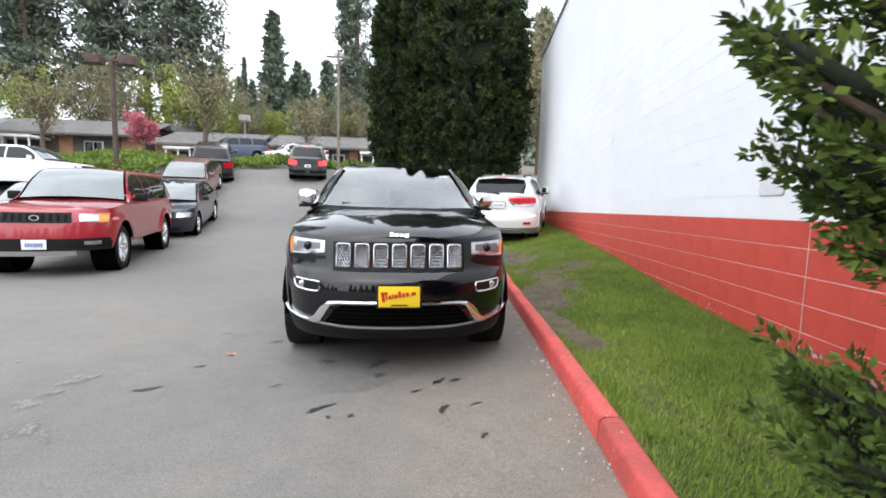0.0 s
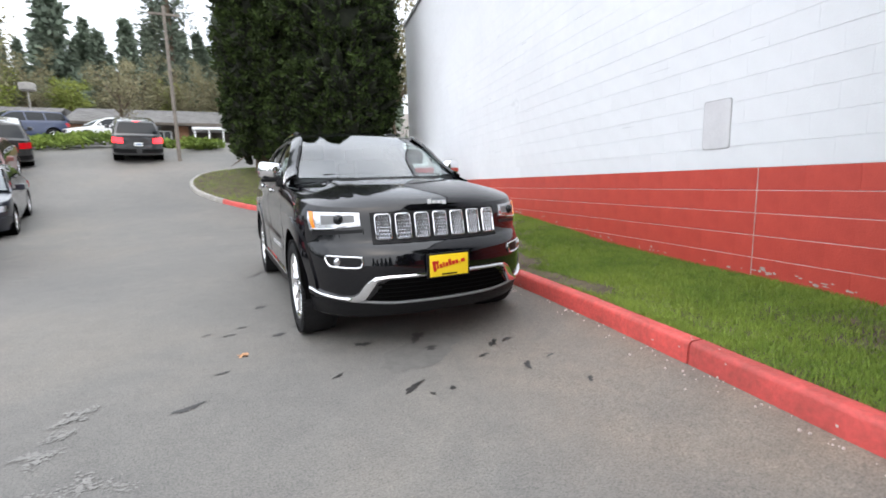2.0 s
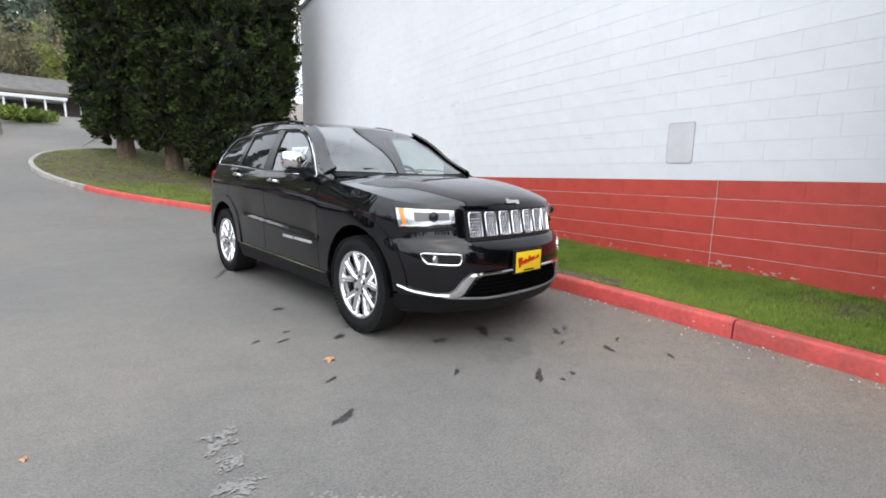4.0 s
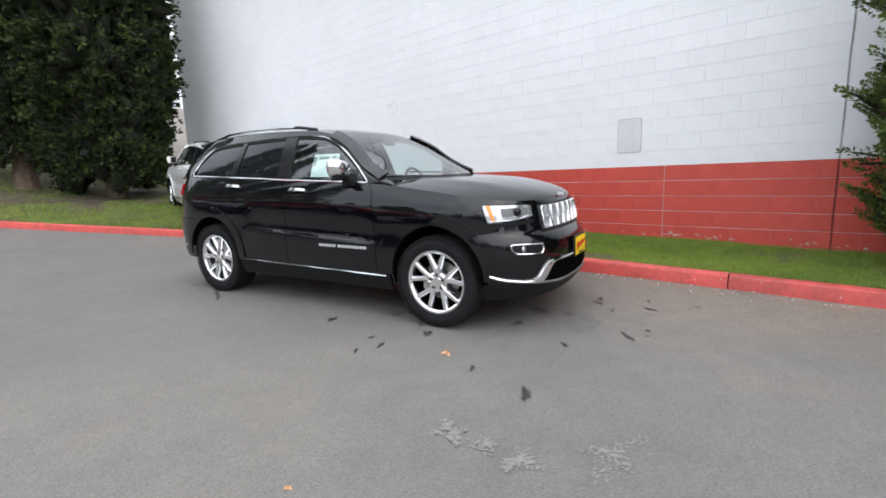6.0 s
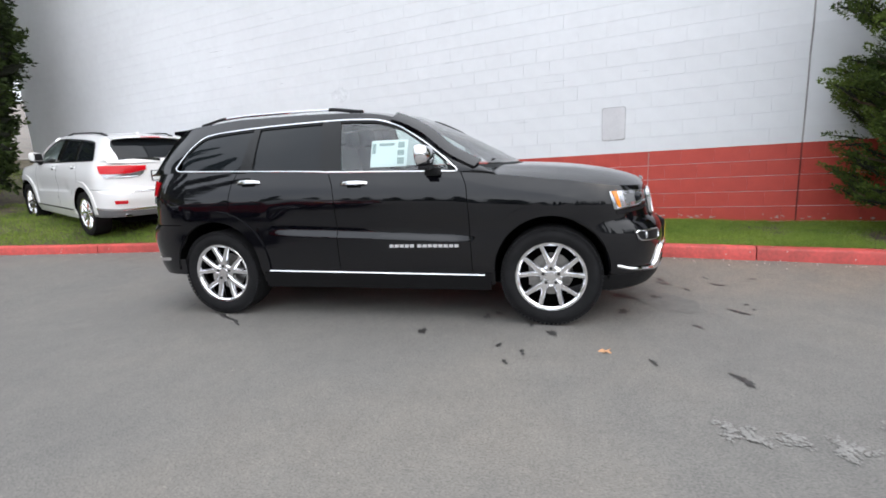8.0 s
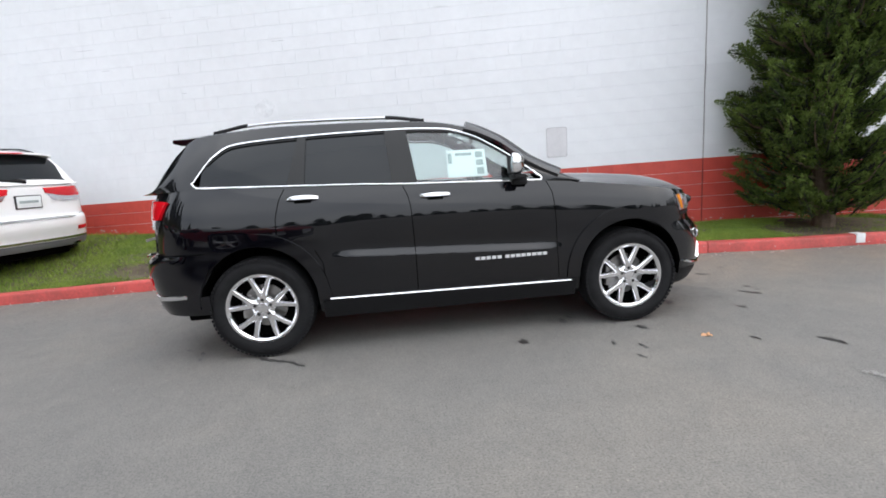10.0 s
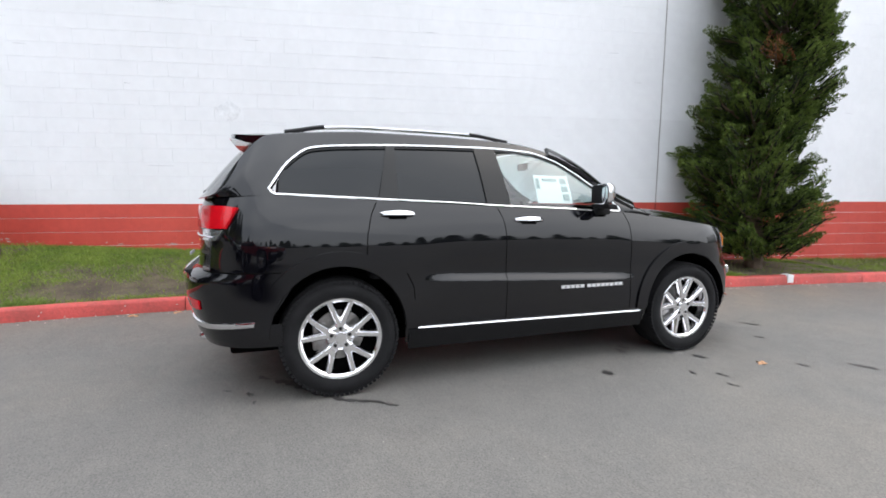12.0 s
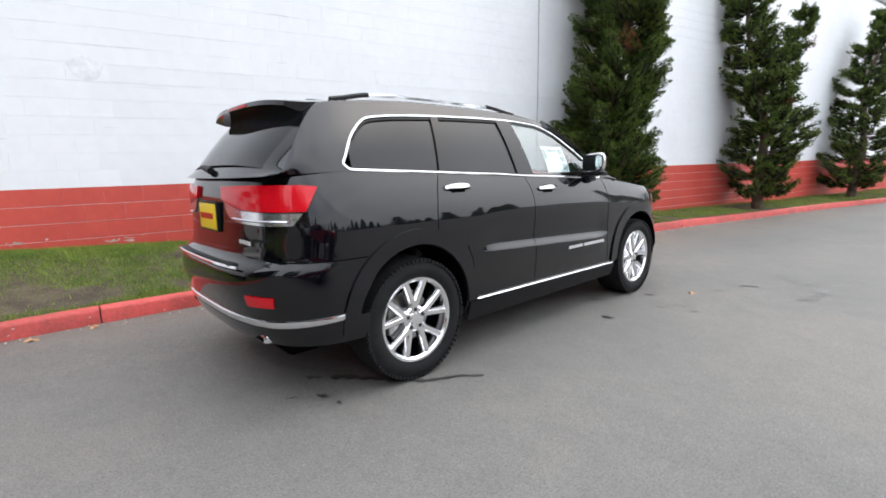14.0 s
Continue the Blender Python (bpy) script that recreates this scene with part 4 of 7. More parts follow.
    for s in (1, -1):
        lamp = lamps[0 if s > 0 else 1]
        bm = bmesh.new()
        c = nose_pt(s * 0.70, 0.955, 0.004)
        bmesh.ops.create_uvsphere(bm, u_segments=20, v_segments=12, radius=0.036, matrix=Matrix.Translation(c))
        part("projector_lens", bm, M["tint"], lamp, "dark projector lens")
        bm = lathe(bmesh.new(), [(-0.012, 0.050), (-0.020, 0.046), (-0.018, 0.038), (-0.004, 0.034)], 24, (0, 0, 0), axis="z")
        bmesh.ops.transform(bm, matrix=look(c, c + Vector((-s * 0.45, 1, 0.0))), verts=bm.verts)
        part("projector_ring", bm, M["chrome"], lamp)
        # dark bezel inside, light guide along the lower edge
        a, b = lamp_lines(0.935, 0.982, 0.92, 0.985, 0.60, 0.80, 8)
        q = patch(B.low, a, b, 3, 0.003, 0.005)
        part("lamp_insert", q if s > 0 else flip(q), M["grey_plastic"], lamp)
        edge = []
        for x, z in ((0.575, 0.920), (0.64, 0.916), (0.68, 0.900), (0.74, 0.893), (0.80, 0.892), (0.86, 0.892)):
            edge.append((B.u_at(z, x), z))
        q = strip_on(B.low, resample(edge, 20), 0.011, 0.014)
        part("light_guide", q if s > 0 else flip(q), M["lamp"], lamp, "white daytime light strip")
        a, b = lamp_lines(0.862, 0.886, 0.845, 0.872, 0.56, 0.86, 10)
        q = patch(B.low, a, b, 2, 0.0, 0.003)
        part("lamp_lower_trim", q if s > 0 else flip(q), M["plastic"], lamp)
    # fog lamps
    lo, hi = lamp_lines(0.628, 0.700, 0.640, 0.708, 0.585, 0.80)
    fogs = both("fog_lamp", lambda: patch(B.low, lo, hi, 4, 0.0, 0.003), M["plastic"], root)
    loop = [(0.60, 0.632), (0.585, 0.665), (0.592, 0.697), (0.62, 0.700), (0.70, 0.703), (0.79, 0.708), (0.803, 0.70), (0.795, 0.66), (0.775, 0.637), (0.70, 0.629), (0.62, 0.627), (0.60, 0.632)]
    fl = [(B.u_at(z, x), z) for x, z in resample(loop, 40)]
    for s, fog in zip((1, -1), fogs):
        q = strip_on(B.low, fl, 0.014, 0.014)
        part("fog_lamp_ring", q if s > 0 else flip(q), M["chrome"], fog, "chrome fog lamp ring")
        bm = bmesh.new()
        c = nose_pt(s * 0.735, 0.668, 0.002)
        bmesh.ops.create_uvsphere(bm, u_segments=16, v_segments=8, radius=0.030, matrix=Matrix.Translation(c) @ Matrix.Diagonal((1, 0.5, 1, 1)))
        part("fog_lamp_lens", bm, M["lamp"], fog)
    # lower grille, valance and chrome
    bm = bmesh.new()
    rows = []
    for x in np.linspace(-0.56, 0.56, 33):
        hw = 0.536 - 0.14 * max(0, (abs(x) - 0.44) / 0.12)
        rows.append([bm.verts.new(nose_pt(x, z, 0.003)) for z in np.linspace(0.385, hw, 6)])
    for r0, r1 in zip(rows, rows[1:]):
        for k in range(5):
            bm.faces.new((r0[k], r1[k], r1[k + 1], r0[k + 1]))
    bmesh.ops.recalc_face_normals(bm, faces=bm.faces)
    lower = part("lower_grille", bm, M["liner"], root)
    for z in (0.415, 0.445, 0.475, 0.505):
        pts = [nose_pt(x, z, 0.006) for x in np.linspace(-0.50, 0.50, 25)]
        part("grille_slat", ribbon(bmesh.new(), pts, [Vector((0, -1, 0))] * 25, 0.010, 0.008), M["liner"], lower)
    line = [(-0.885, 0.468), (-0.84, 0.440), (-0.74, 0.418), (-0.645, 0.408), (-0.60, 0.43), (-0.555, 0.50), (-0.51, 0.548), (-0.44, 0.558), (0, 0.562)]
    line = line + [(-x, z) for x, z in line[-2::-1]]
    fine = resample(line, 90)
    pts = [nose_pt(x, z, 0.006) for x, z in fine]
    nor = [(nose_pt(x, z, 0.05) - nose_pt(x, z, 0.0)).normalized() for x, z in fine]
    wid = [0.024 + 0.050 * math.exp(-((abs(x) - 0.585) / 0.075) ** 2) for x, z in fine]
    part("bumper_trim", ribbon(bmesh.new(), pts, nor, wid, 0.022), M["chrome"], root, "chrome lower bumper strip")
    fine = resample([(-0.63, 0.392), (-0.4, 0.372), (0, 0.366), (0.4, 0.372), (0.63, 0.392)], 40)
    pts = [nose_pt(x, z, 0.006) for x, z in fine]
    part("bumper_lower_trim", ribbon(bmesh.new(), pts, [(nose_pt(x, z, 0.05) - nose_pt(x, z, 0)).normalized() for x, z in fine], 0.016, 0.012), M["grey_plastic"], root)
    lo, hi = lamp_lines(0.265, 0.355, 0.275, 0.395, 0.0, 0.90, 24)
    both("valance", lambda: patch(B.low, lo, hi, 5, 0.0, 0.006), M["plastic"], root)
    # brand badge as plain chrome bars on the bonnet's lip
    if hero:
        bars(root, "bonnet_badge", M["badge"], (-0.075, nose_pt(0, 1.035, 0.004).y - 0.012, 1.042), (1, 0, 0), (0, 0.35, 0.94), (0, -0.94, 0.35), [(0.0, 0.03, 0, 0.034), (0.036, 0.032, 0, 0.024), (0.074, 0.032, 0, 0.024), (0.112, 0.034, -0.008, 0.024)], "chrome maker's badge drawn as bars")
        pts, nor = surf_line(B.low, [(B.at_y(1.9), 0.64)])
        bars(root, "door_badge", M["badge"], (-pts[0].x - 0.001, 2.17, 0.622), (0, -1, 0), (0, 0, 1), (-1, 0, 0), [(0.043 * k, 0.034, 0, 0.024) for k in range(5)], "small bright door lettering drawn as bars")
        bars(root, "door_badge", M["badge"], (-pts[0].x - 0.001, 1.935, 0.622), (0, -1, 0), (0, 0, 1), (-1, 0, 0), [(0.043 * k, 0.034, 0, 0.024) for k in range(8)], "small bright door lettering drawn as bars")
        # number plate in a black frame
        plate_thing = new("front_plate")
        plate_thing.parent = root
        bm = bmesh.new()
        box(bm, -0.168, 0.168, -0.034, -0.012, 0.523, 0.703, 0.006)
        part("plate_frame", bm, M["plastic"], plate_thing)
        bm = bmesh.new()
        box(bm, -0.152, 0.152, -0.040, -0.033, 0.535, 0.690, 0.004)
        part("plate_panel", bm, M["yellow"], plate_thing, "yellow plate panel")
        bars(plate_thing, "plate_lettering", M["plate_red"], (-0.125, -0.0405, 0.585), (0.985, 0, 0.17), (-0.17, 0, 0.985), (0, -1, 0), [(0.0, 0.022, -0.012, 0.062), (0.014, 0.035, 0.040, 0.058), (0.03, 0.012, 0.0, 0.040), (0.05, 0.022, 0, 0.028), (0.078, 0.012, 0, 0.036), (0.096, 0.022, 0, 0.028), (0.124, 0.020, 0, 0.046), (0.15, 0.022, 0, 0.028), (0.178, 0.022, 0, 0.028), (0.208, 0.008, 0, 0.008), (0.222, 0.03, 0, 0.024)])
        bars(plate_thing, "plate_lower_line", M["plastic"], (-0.06, -0.0405, 0.545), (1, 0, 0), (0, 0, 1), (0, -1, 0), [(0, 0.12, 0, 0.010)])

    # tail: lamps, chrome, plate, spoiler, exhausts
    def tail_u(x, z):
        return B.u_at(z, -abs(x))
    lo = resample([(2.925, 1.150), (2.87, 1.132), (2.79, 1.104), (2.70, 1.096), (2.5, 1.093), (2.325, 1.096)], 26)
    hi = resample([(2.930, 1.222), (2.7, 1.228), (2.5, 1.228), (2.33, 1.226), (2.235, 1.218)], 26)
    both("tail_lamp", lambda: patch(B.low, lo, hi, 6, 0.0, 0.018), M["red_lens"], root, "red tail lamp")
    lo = resample([(2.895, 1.075), (2.86, 1.040), (2.78, 1.026), (2.6, 1.020), (2.42, 1.024)], 22)
    hi = resample([(2.915, 1.142), (2.86, 1.122), (2.79, 1.096), (2.6, 1.088), (2.345, 1.088)], 22)
    reverse = both("reverse_lamp", lambda: patch(B.low, lo, hi, 4, 0.0, 0.012), M["lamp"], root, "clear reversing lamp")
    line2 = resample([(2.85, 1.050), (2.7, 1.044), (2.45, 1.044)], 16)
    for s, lamp in zip((1, -1), reverse):
        q = strip_on(B.low, line2, 0.014, 0.018)
        part("lamp_bar", q if s > 0 else flip(q), M["chrome"], lamp, "chrome bar across the lamp")
    if hero:
        bars(root, "tailgate_badge", M["badge"], (-0.50, 4.694, 0.925), (-1, 0, 0), (0, 0, 1), (0, 1, 0), [(0.026 * k, 0.020, 0, 0.020) for k in range(6)], "small bright tailgate lettering drawn as bars")
    seam_line = [(2.02 + 0.55 * k / 14, 0.832) for k in range(15)]
    both("bumper_gap", lambda: strip_on(B.low, seam_line, 0.008, 0.0012), M["liner"], root)
    chrome_line = [(2 + 1.0 - k / 30 * 0.94, 0.500 + 0.06 * max(0, (k / 30 - 0.5)) ** 1.2) for k in range(31)]
    both("rear_bumper_trim", lambda: strip_on(B.low, chrome_line, [0.040 - 0.018 * max(0, k / 30 - 0.6) for k in range(31)], 0.014), M["chrome"], root, "chrome rear bumper strip")
    lo = [(3.0 - k / 20 * 0.98, 0.375) for k in range(21)]
    hi = [(3.0 - k / 20 * 0.98, 0.470 + 0.05 * (k / 20) ** 2) for k in range(21)]
    both("rear_valance", lambda: patch(B.low, lo, hi, 4, 0.0, 0.006), M["grey_plastic"] if not hero else paint, root)
    lo = [(tail_u(x, 0.598), 0.598) for x in np.linspace(0.60, 0.76, 9)]
    hi = [(tail_u(x, 0.655), 0.655) for x in np.linspace(0.60, 0.77, 9)]
    both("rear_reflector", lambda: patch(B.low, lo, hi, 3, 0.0, 0.008), M["red_lens"], root, "red bumper reflector")
    bm = bmesh.new()
    box(bm, -0.50, 0.50, 4.66, 4.765, 0.790, 0.812, 0.006)
    part("step_pad", bm, M["plastic"], root)
    bm = bmesh.new()
    pts = [Vector((x, 4.782 - 0.035 * (abs(x) / 0.56) ** 3, 0.800)) for x in np.linspace(-0.56, 0.56, 25)]
    part("step_trim", ribbon(bm, pts, [Vector((0, 0.8, 0.6))] * 25, 0.018, 0.008), M["chrome"], root)
    def exhaust():
        bm = bmesh.new()
        box(bm, 0.46, 0.66, 4.42, 4.665, 0.375, 0.425, 0.018)
        return bm
    both("exhaust_tip", exhaust, M["chrome"], root, "flat chrome exhaust tip")
    def exhaust_hole():
        bm = bmesh.new()
        box(bm, 0.475, 0.645, 4.64, 4.668, 0.384, 0.416, 0.010)
        return bm
    both("exhaust_bore", exhaust_hole, M["liner"], root)
    if plate:
        rp = new("rear_plate")
        rp.parent = root
        bm = bmesh.new()
        box(bm, -0.165, 0.165, 4.675, 4.700, 0.955, 1.135, 0.006)
        part("plate_frame", bm, M["plastic"], rp)
        bm = bmesh.new()
        box(bm, -0.152, 0.152, 4.695, 4.706, 0.968, 1.122, 0.004)
        part("plate_panel", bm, M["yellow"] if hero else M["paper"], rp, "dealer plate panel")
        bars(rp, "plate_lettering", M["plate_red"] if hero else M["paper_grey"], (0.12, 4.7065, 1.03), (-1, 0, 0), (0, 0, 1), (0, 1, 0), [(0.03 * k, 0.022, 0, 0.035) for k in range(8)])
    # spoiler with the high brake lamp
    bm = bmesh.new()
    rows = []
    for t in np.linspace(-1, 1, 25):
        x = 0.60 * t
        sag = 0.05 * abs(t) ** 3
        rows.append([bm.verts.new(v) for v in ((x, 4.10, 1.748 - sag * 0.5 - 0.02 * abs(t) ** 2.4), (x * 0.985, 4.30, 1.737 - sag), (x * 0.96, 4.47 - 0.05 * abs(t) ** 3, 1.716 - sag * 0.6), (x * 0.96, 4.475 - 0.05 * abs(t) ** 3, 1.690 - sag * 0.6), (x * 0.96, 4.40 - 0.04 * abs(t) ** 3, 1.690 - sag), (x * 0.97, 4.27, 1.68 - sag))])
    for r0, r1 in zip(rows, rows[1:]):
        for k in range(5):
            bm.faces.new((r0[k], r0[k + 1], r1[k + 1], r1[k]))
    bm.faces.new(rows[0][::-1])
    bm.faces.new(rows[-1])
    bmesh.ops.recalc_face_normals(bm, faces=bm.faces)
    spoiler = part("roof_spoiler", bm, paint, root)
    bm = bmesh.new()
    box(bm, -0.16, 0.16, 4.462, 4.480, 1.693, 1.709, 0.004)
    part("high_brake_lamp", bm, M["red_lens"], spoiler, "red high brake lamp")
    bm = tube(bmesh.new(), [(-0.02, 4.665, 1.315), (0.12, 4.650, 1.335), (0.30, 4.625, 1.345), (0.36, 4.615, 1.345)], [0.022, 0.018, 0.012, 0.008], 8)
    part("rear_wiper", bm, M["plastic"], root)
    # roof rails
    def rail():
        bm = bmesh.new()
        pts = [Vector((B.top_x(y) - 0.062, y, B.top_z(y) + 0.030)) for y in np.linspace(2.72, 3.92, 20)]
        return ribbon(bm, pts, [Vector((0.25, 0, 0.97))] * 20, 0.034, 0.016)
    both("roof_rail", rail, trim, root, "bright roof rail")
    for y0, y1, h0, h1 in ((2.47, 2.78, 0, 1), (3.86, 4.12, 1, 0)):
        def foot(y0=y0, y1=y1, h0=h0, h1=h1):
            bm = bmesh.new()
            n = 10
            pts = []
            wd = []
            for k in range(n):
                y = y0 + (y1 - y0) * k / (n - 1)
                h = h0 + (h1 - h0) * k / (n - 1)
                h = h * h * (3 - 2 * h)
                pts.append(Vector((B.top_x(y) - 0.062, y, B.top_z(y) + 0.010 + 0.024 * h)))
                wd.append(0.040 + 0.010 * h)
            return ribbon(bm, pts, [Vector((0.25, 0, 0.97))] * n, wd, 0.020)
        both("rail_foot", foot, M["plastic"], root)
    bm = bmesh.new()
    box(bm, -0.022, 0.022, 3.86, 4.00, 1.765, 1.80, 0.012)
    part("aerial_fin", bm, paint, root)
    # wipers at the foot of the screen
    for x0, x1, y0, y1 in ((0.66, 0.02, 1.50, 1.30), (0.02, -0.56, 1.28, 1.34)):
        bm = tube(bmesh.new(), [(x0, y0 - 0.02, 1.262), ((x0 + x1) / 2, (y0 + y1) / 2 + 0.01, 1.278), (x1, y1 + 0.03, 1.285)], [0.010, 0.008, 0.005], 6)
        part("wiper", bm, M["plastic"], root)
    # cowl
    bm = span(bmesh.new(), np.linspace(0, 1, 3), lambda j: Vector((0.80, 1.44 + 0.05 * j, 1.215 + 0.035 * j)), lambda j: Vector((0, 1.12 + 0.10 * j, 1.222 + 0.02 * j)), 16)
    part("cowl", bm, M["plastic"], root)
    # cabin: floor, dashboard, wheel, seats
    bm = bmesh.new()
    box(bm, -0.58, 0.58, 1.45, 4.5, 0.55, 0.72, 0.02)
    part("cabin_floor", bm, M["liner"], root)
    for sx in (-1, 1):
        bm = bmesh.new()
        box(bm, sx * 0.83 - 0.02, sx * 0.83 + 0.02, 1.5, 4.3, 0.92, 1.20, 0.01)
        part("door_lining", bm, M["seat"], root)
    bm = bmesh.new()
    box(bm, -0.80, 0.80, 1.40, 1.80, 0.75, 1.20, 0.06)
    part("dashboard", bm, M["plastic"], root)
    bm = bmesh.new()
    ring = [(0.38 + 0.19 * math.cos(a), 1.92 + 0.19 * math.sin(a) * 0.35, 1.14 + 0.19 * math.sin(a) * 0.93) for a in np.linspace(0, 2 * math.pi, 33)]
    tube(bm, ring, 0.016, 8, False)
    box(bm, 0.22, 0.54, 1.90, 1.93, 1.11, 1.17, 0.01)
    part("steering_wheel", bm, M["plastic"], root)
    for x, y in ((-0.37, 2.45), (0.37, 2.45), (-0.37, 3.35), (0.37, 3.35)):
        bm = bmesh.new()
        box(bm, x - 0.26, x + 0.26, y - 0.30, y + 0.22, 0.70, 0.92, 0.05)
        box(bm, -0.25, 0.25, -0.06, 0.07, 0.0, 0.62, 0.05, Matrix.Translation((x, y + 0.22, 0.86)) @ Matrix.Rotation(radians(-14), 4, "X"))
        box(bm, -0.13, 0.13, -0.05, 0.05, 0.0, 0.18, 0.04, Matrix.Translation((x, y + 0.38, 1.47)) @ Matrix.Rotation(radians(-8), 4, "X"))
        part("seat", bm, M["seat"], root)
    bm = bmesh.new()
    box(bm, -0.09, 0.09, 1.985, 2.0, 1.56, 1.62, 0.01)
    part("rear_view_mirror", bm, M["plastic"], root)
    if hero:
        # price sheet behind the front passenger's window, sticker on the screen
        lo = [(y, 1.272 + 0.006 * (y - 2.1)) for y in np.linspace(2.02, 2.33, 8)]
        hi = [(y, 1.485 + 0.006 * (y - 2.1)) for y in np.linspace(2.02, 2.33, 8)]
        st = part("price_sheet", flip(patch(B.glass, lo, hi, 4, -0.022, 0.002)), M["paper"], root, "white price sheet in the window")
        for y0, y1, z0, z1 in ((2.045, 2.10, 1.29, 1.34), (2.045, 2.10, 1.36, 1.40), (2.045, 2.10, 1.42, 1.465), (2.29, 2.32, 1.38, 1.46), (2.13, 2.26, 1.44, 1.46)):
            q = flip(patch(B.glass, [(y, z0) for y in np.linspace(y0, y1, 3)], [(y, z1) for y in np.linspace(y0, y1, 3)], 1, -0.018, 0.0015))
            part("price_sheet_print", q, M["paper_grey"], st)
        bm = bmesh.new()
        for v in ((0.48, 2.03, 1.615), (0.58, 2.055, 1.612), (0.585, 2.025, 1.595), (0.485, 2.00, 1.598)):
            bm.verts.new(v)
        bm.verts.ensure_lookup_table()
        bm.faces.new(bm.verts[:])
        bmesh.ops.solidify(bm, geom=bm.faces, thickness=0.002)
        part("screen_sticker", bm, M["paper"], root, "white windscreen sticker", None)
    return root


black_suv = suv(M["paint_black"], "shiny black SUV with chrome grille and yellow plate", M["chrome"], "suvs by the wall")
white_suv = suv(M["paint_white"], "white SUV parked on the grass beside the wall", M["plastic"], "suvs by the wall", plate=True, hero=False)
white_suv.matrix_basis = pose(4.22, 12.15, 0.50, -3.4, 0, 159)
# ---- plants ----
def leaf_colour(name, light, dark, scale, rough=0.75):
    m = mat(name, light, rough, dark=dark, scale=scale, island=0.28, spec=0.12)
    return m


# lit lumps and deep crown shade put into the cypress colour noise
M["cypress"] = leaf_colour("cypress_lit_and_shaded", (0.056, 0.084, 0.024), (0.006, 0.010, 0.004), 1.9)
# olive green; clump highlights and shaded gaps are painted by the two tones
M["juniper"] = leaf_colour("juniper_lit_and_shaded", (0.140, 0.195, 0.042), (0.032, 0.053, 0.015), 2.6)
# distance haze put into both fir colours: greyer and paler than the needles
M["fir"] = leaf_colour("haze_paled_fir", (0.155, 0.180, 0.135), (0.080, 0.100, 0.078), 0.5)
M["far_fir"] = leaf_colour("haze_paled_far_fir", (0.22, 0.265, 0.20), (0.13, 0.165, 0.125), 0.3)
# shade inside the crowns, put into a near-black twig colour
M["inner_shade"] = mat("inner_shade_twigs", (0.014, 0.017, 0.009), 0.95, vary=0.4, scale=3, bump=0.8, bump_scale=9)
M["spring"] = leaf_colour("spring_green", (0.30, 0.34, 0.085), (0.18, 0.21, 0.06), 0.6)
M["twigs"] = leaf_colour("bare_twigs", (0.27, 0.25, 0.15), (0.16, 0.15, 0.09), 0.6)
M["cherry"] = leaf_colour("cherry_blossom", (0.62, 0.22, 0.27), (0.42, 0.12, 0.16), 1.2)
M["ivy"] = leaf_colour("bank_ivy", (0.22, 0.29, 0.06), (0.10, 0.15, 0.04), 1.0)
M["blade"] = leaf_colour("grass_blade", (0.245, 0.325, 0.060), (0.130, 0.205, 0.040), 0.9)
M["brown_tuft"] = leaf_colour("dry_tuft", (0.26, 0.12, 0.05), (0.14, 0.06, 0.03), 2.0)


def leaf_mesh(name, centres, radii, per, size, material, squash=0.8, lift=0.35, seed=1, hollow=0.35, slim=0.42):
    """Small folded leaves scattered through clumps; per may be a list."""
    rng = np.random.default_rng(seed)
    c, r = np.asarray(centres, float), np.asarray(radii, float)
    per = np.full(len(c), per, int) if np.isscalar(per) else np.asarray(per, int)
    idx = np.repeat(np.arange(len(c)), per)
    n = len(idx)
    d = rng.normal(size=(n, 3))
    d /= np.linalg.norm(d, axis=1)[:, None]
    rad = (hollow + (1 - hollow) * rng.random(n)) * r[idx]
    p = c[idx] + d * rad[:, None] * np.array([1, 1, squash])
    axis = d + rng.normal(scale=0.55, size=(n, 3)) + np.array([0, 0, lift])
    axis /= np.linalg.norm(axis, axis=1)[:, None]
    side = np.cross(axis, rng.normal(size=(n, 3)))
    side /= np.linalg.norm(side, axis=1)[:, None] + 1e-9
    ln = size * (0.55 + 0.9 * rng.random(n))[:, None]
    w = ln * slim
    co = np.stack([p, p + axis * ln * 0.5 + side * w, p + axis * ln, p + axis * ln * 0.5 - side * w], 1).reshape(-1, 3)
    return np_mesh(name, co, np.arange(n * 4).reshape(-1, 4), material)


def trunk_mesh(pts, radii, sides=10):
    return tube(bmesh.new(), pts, radii, sides)


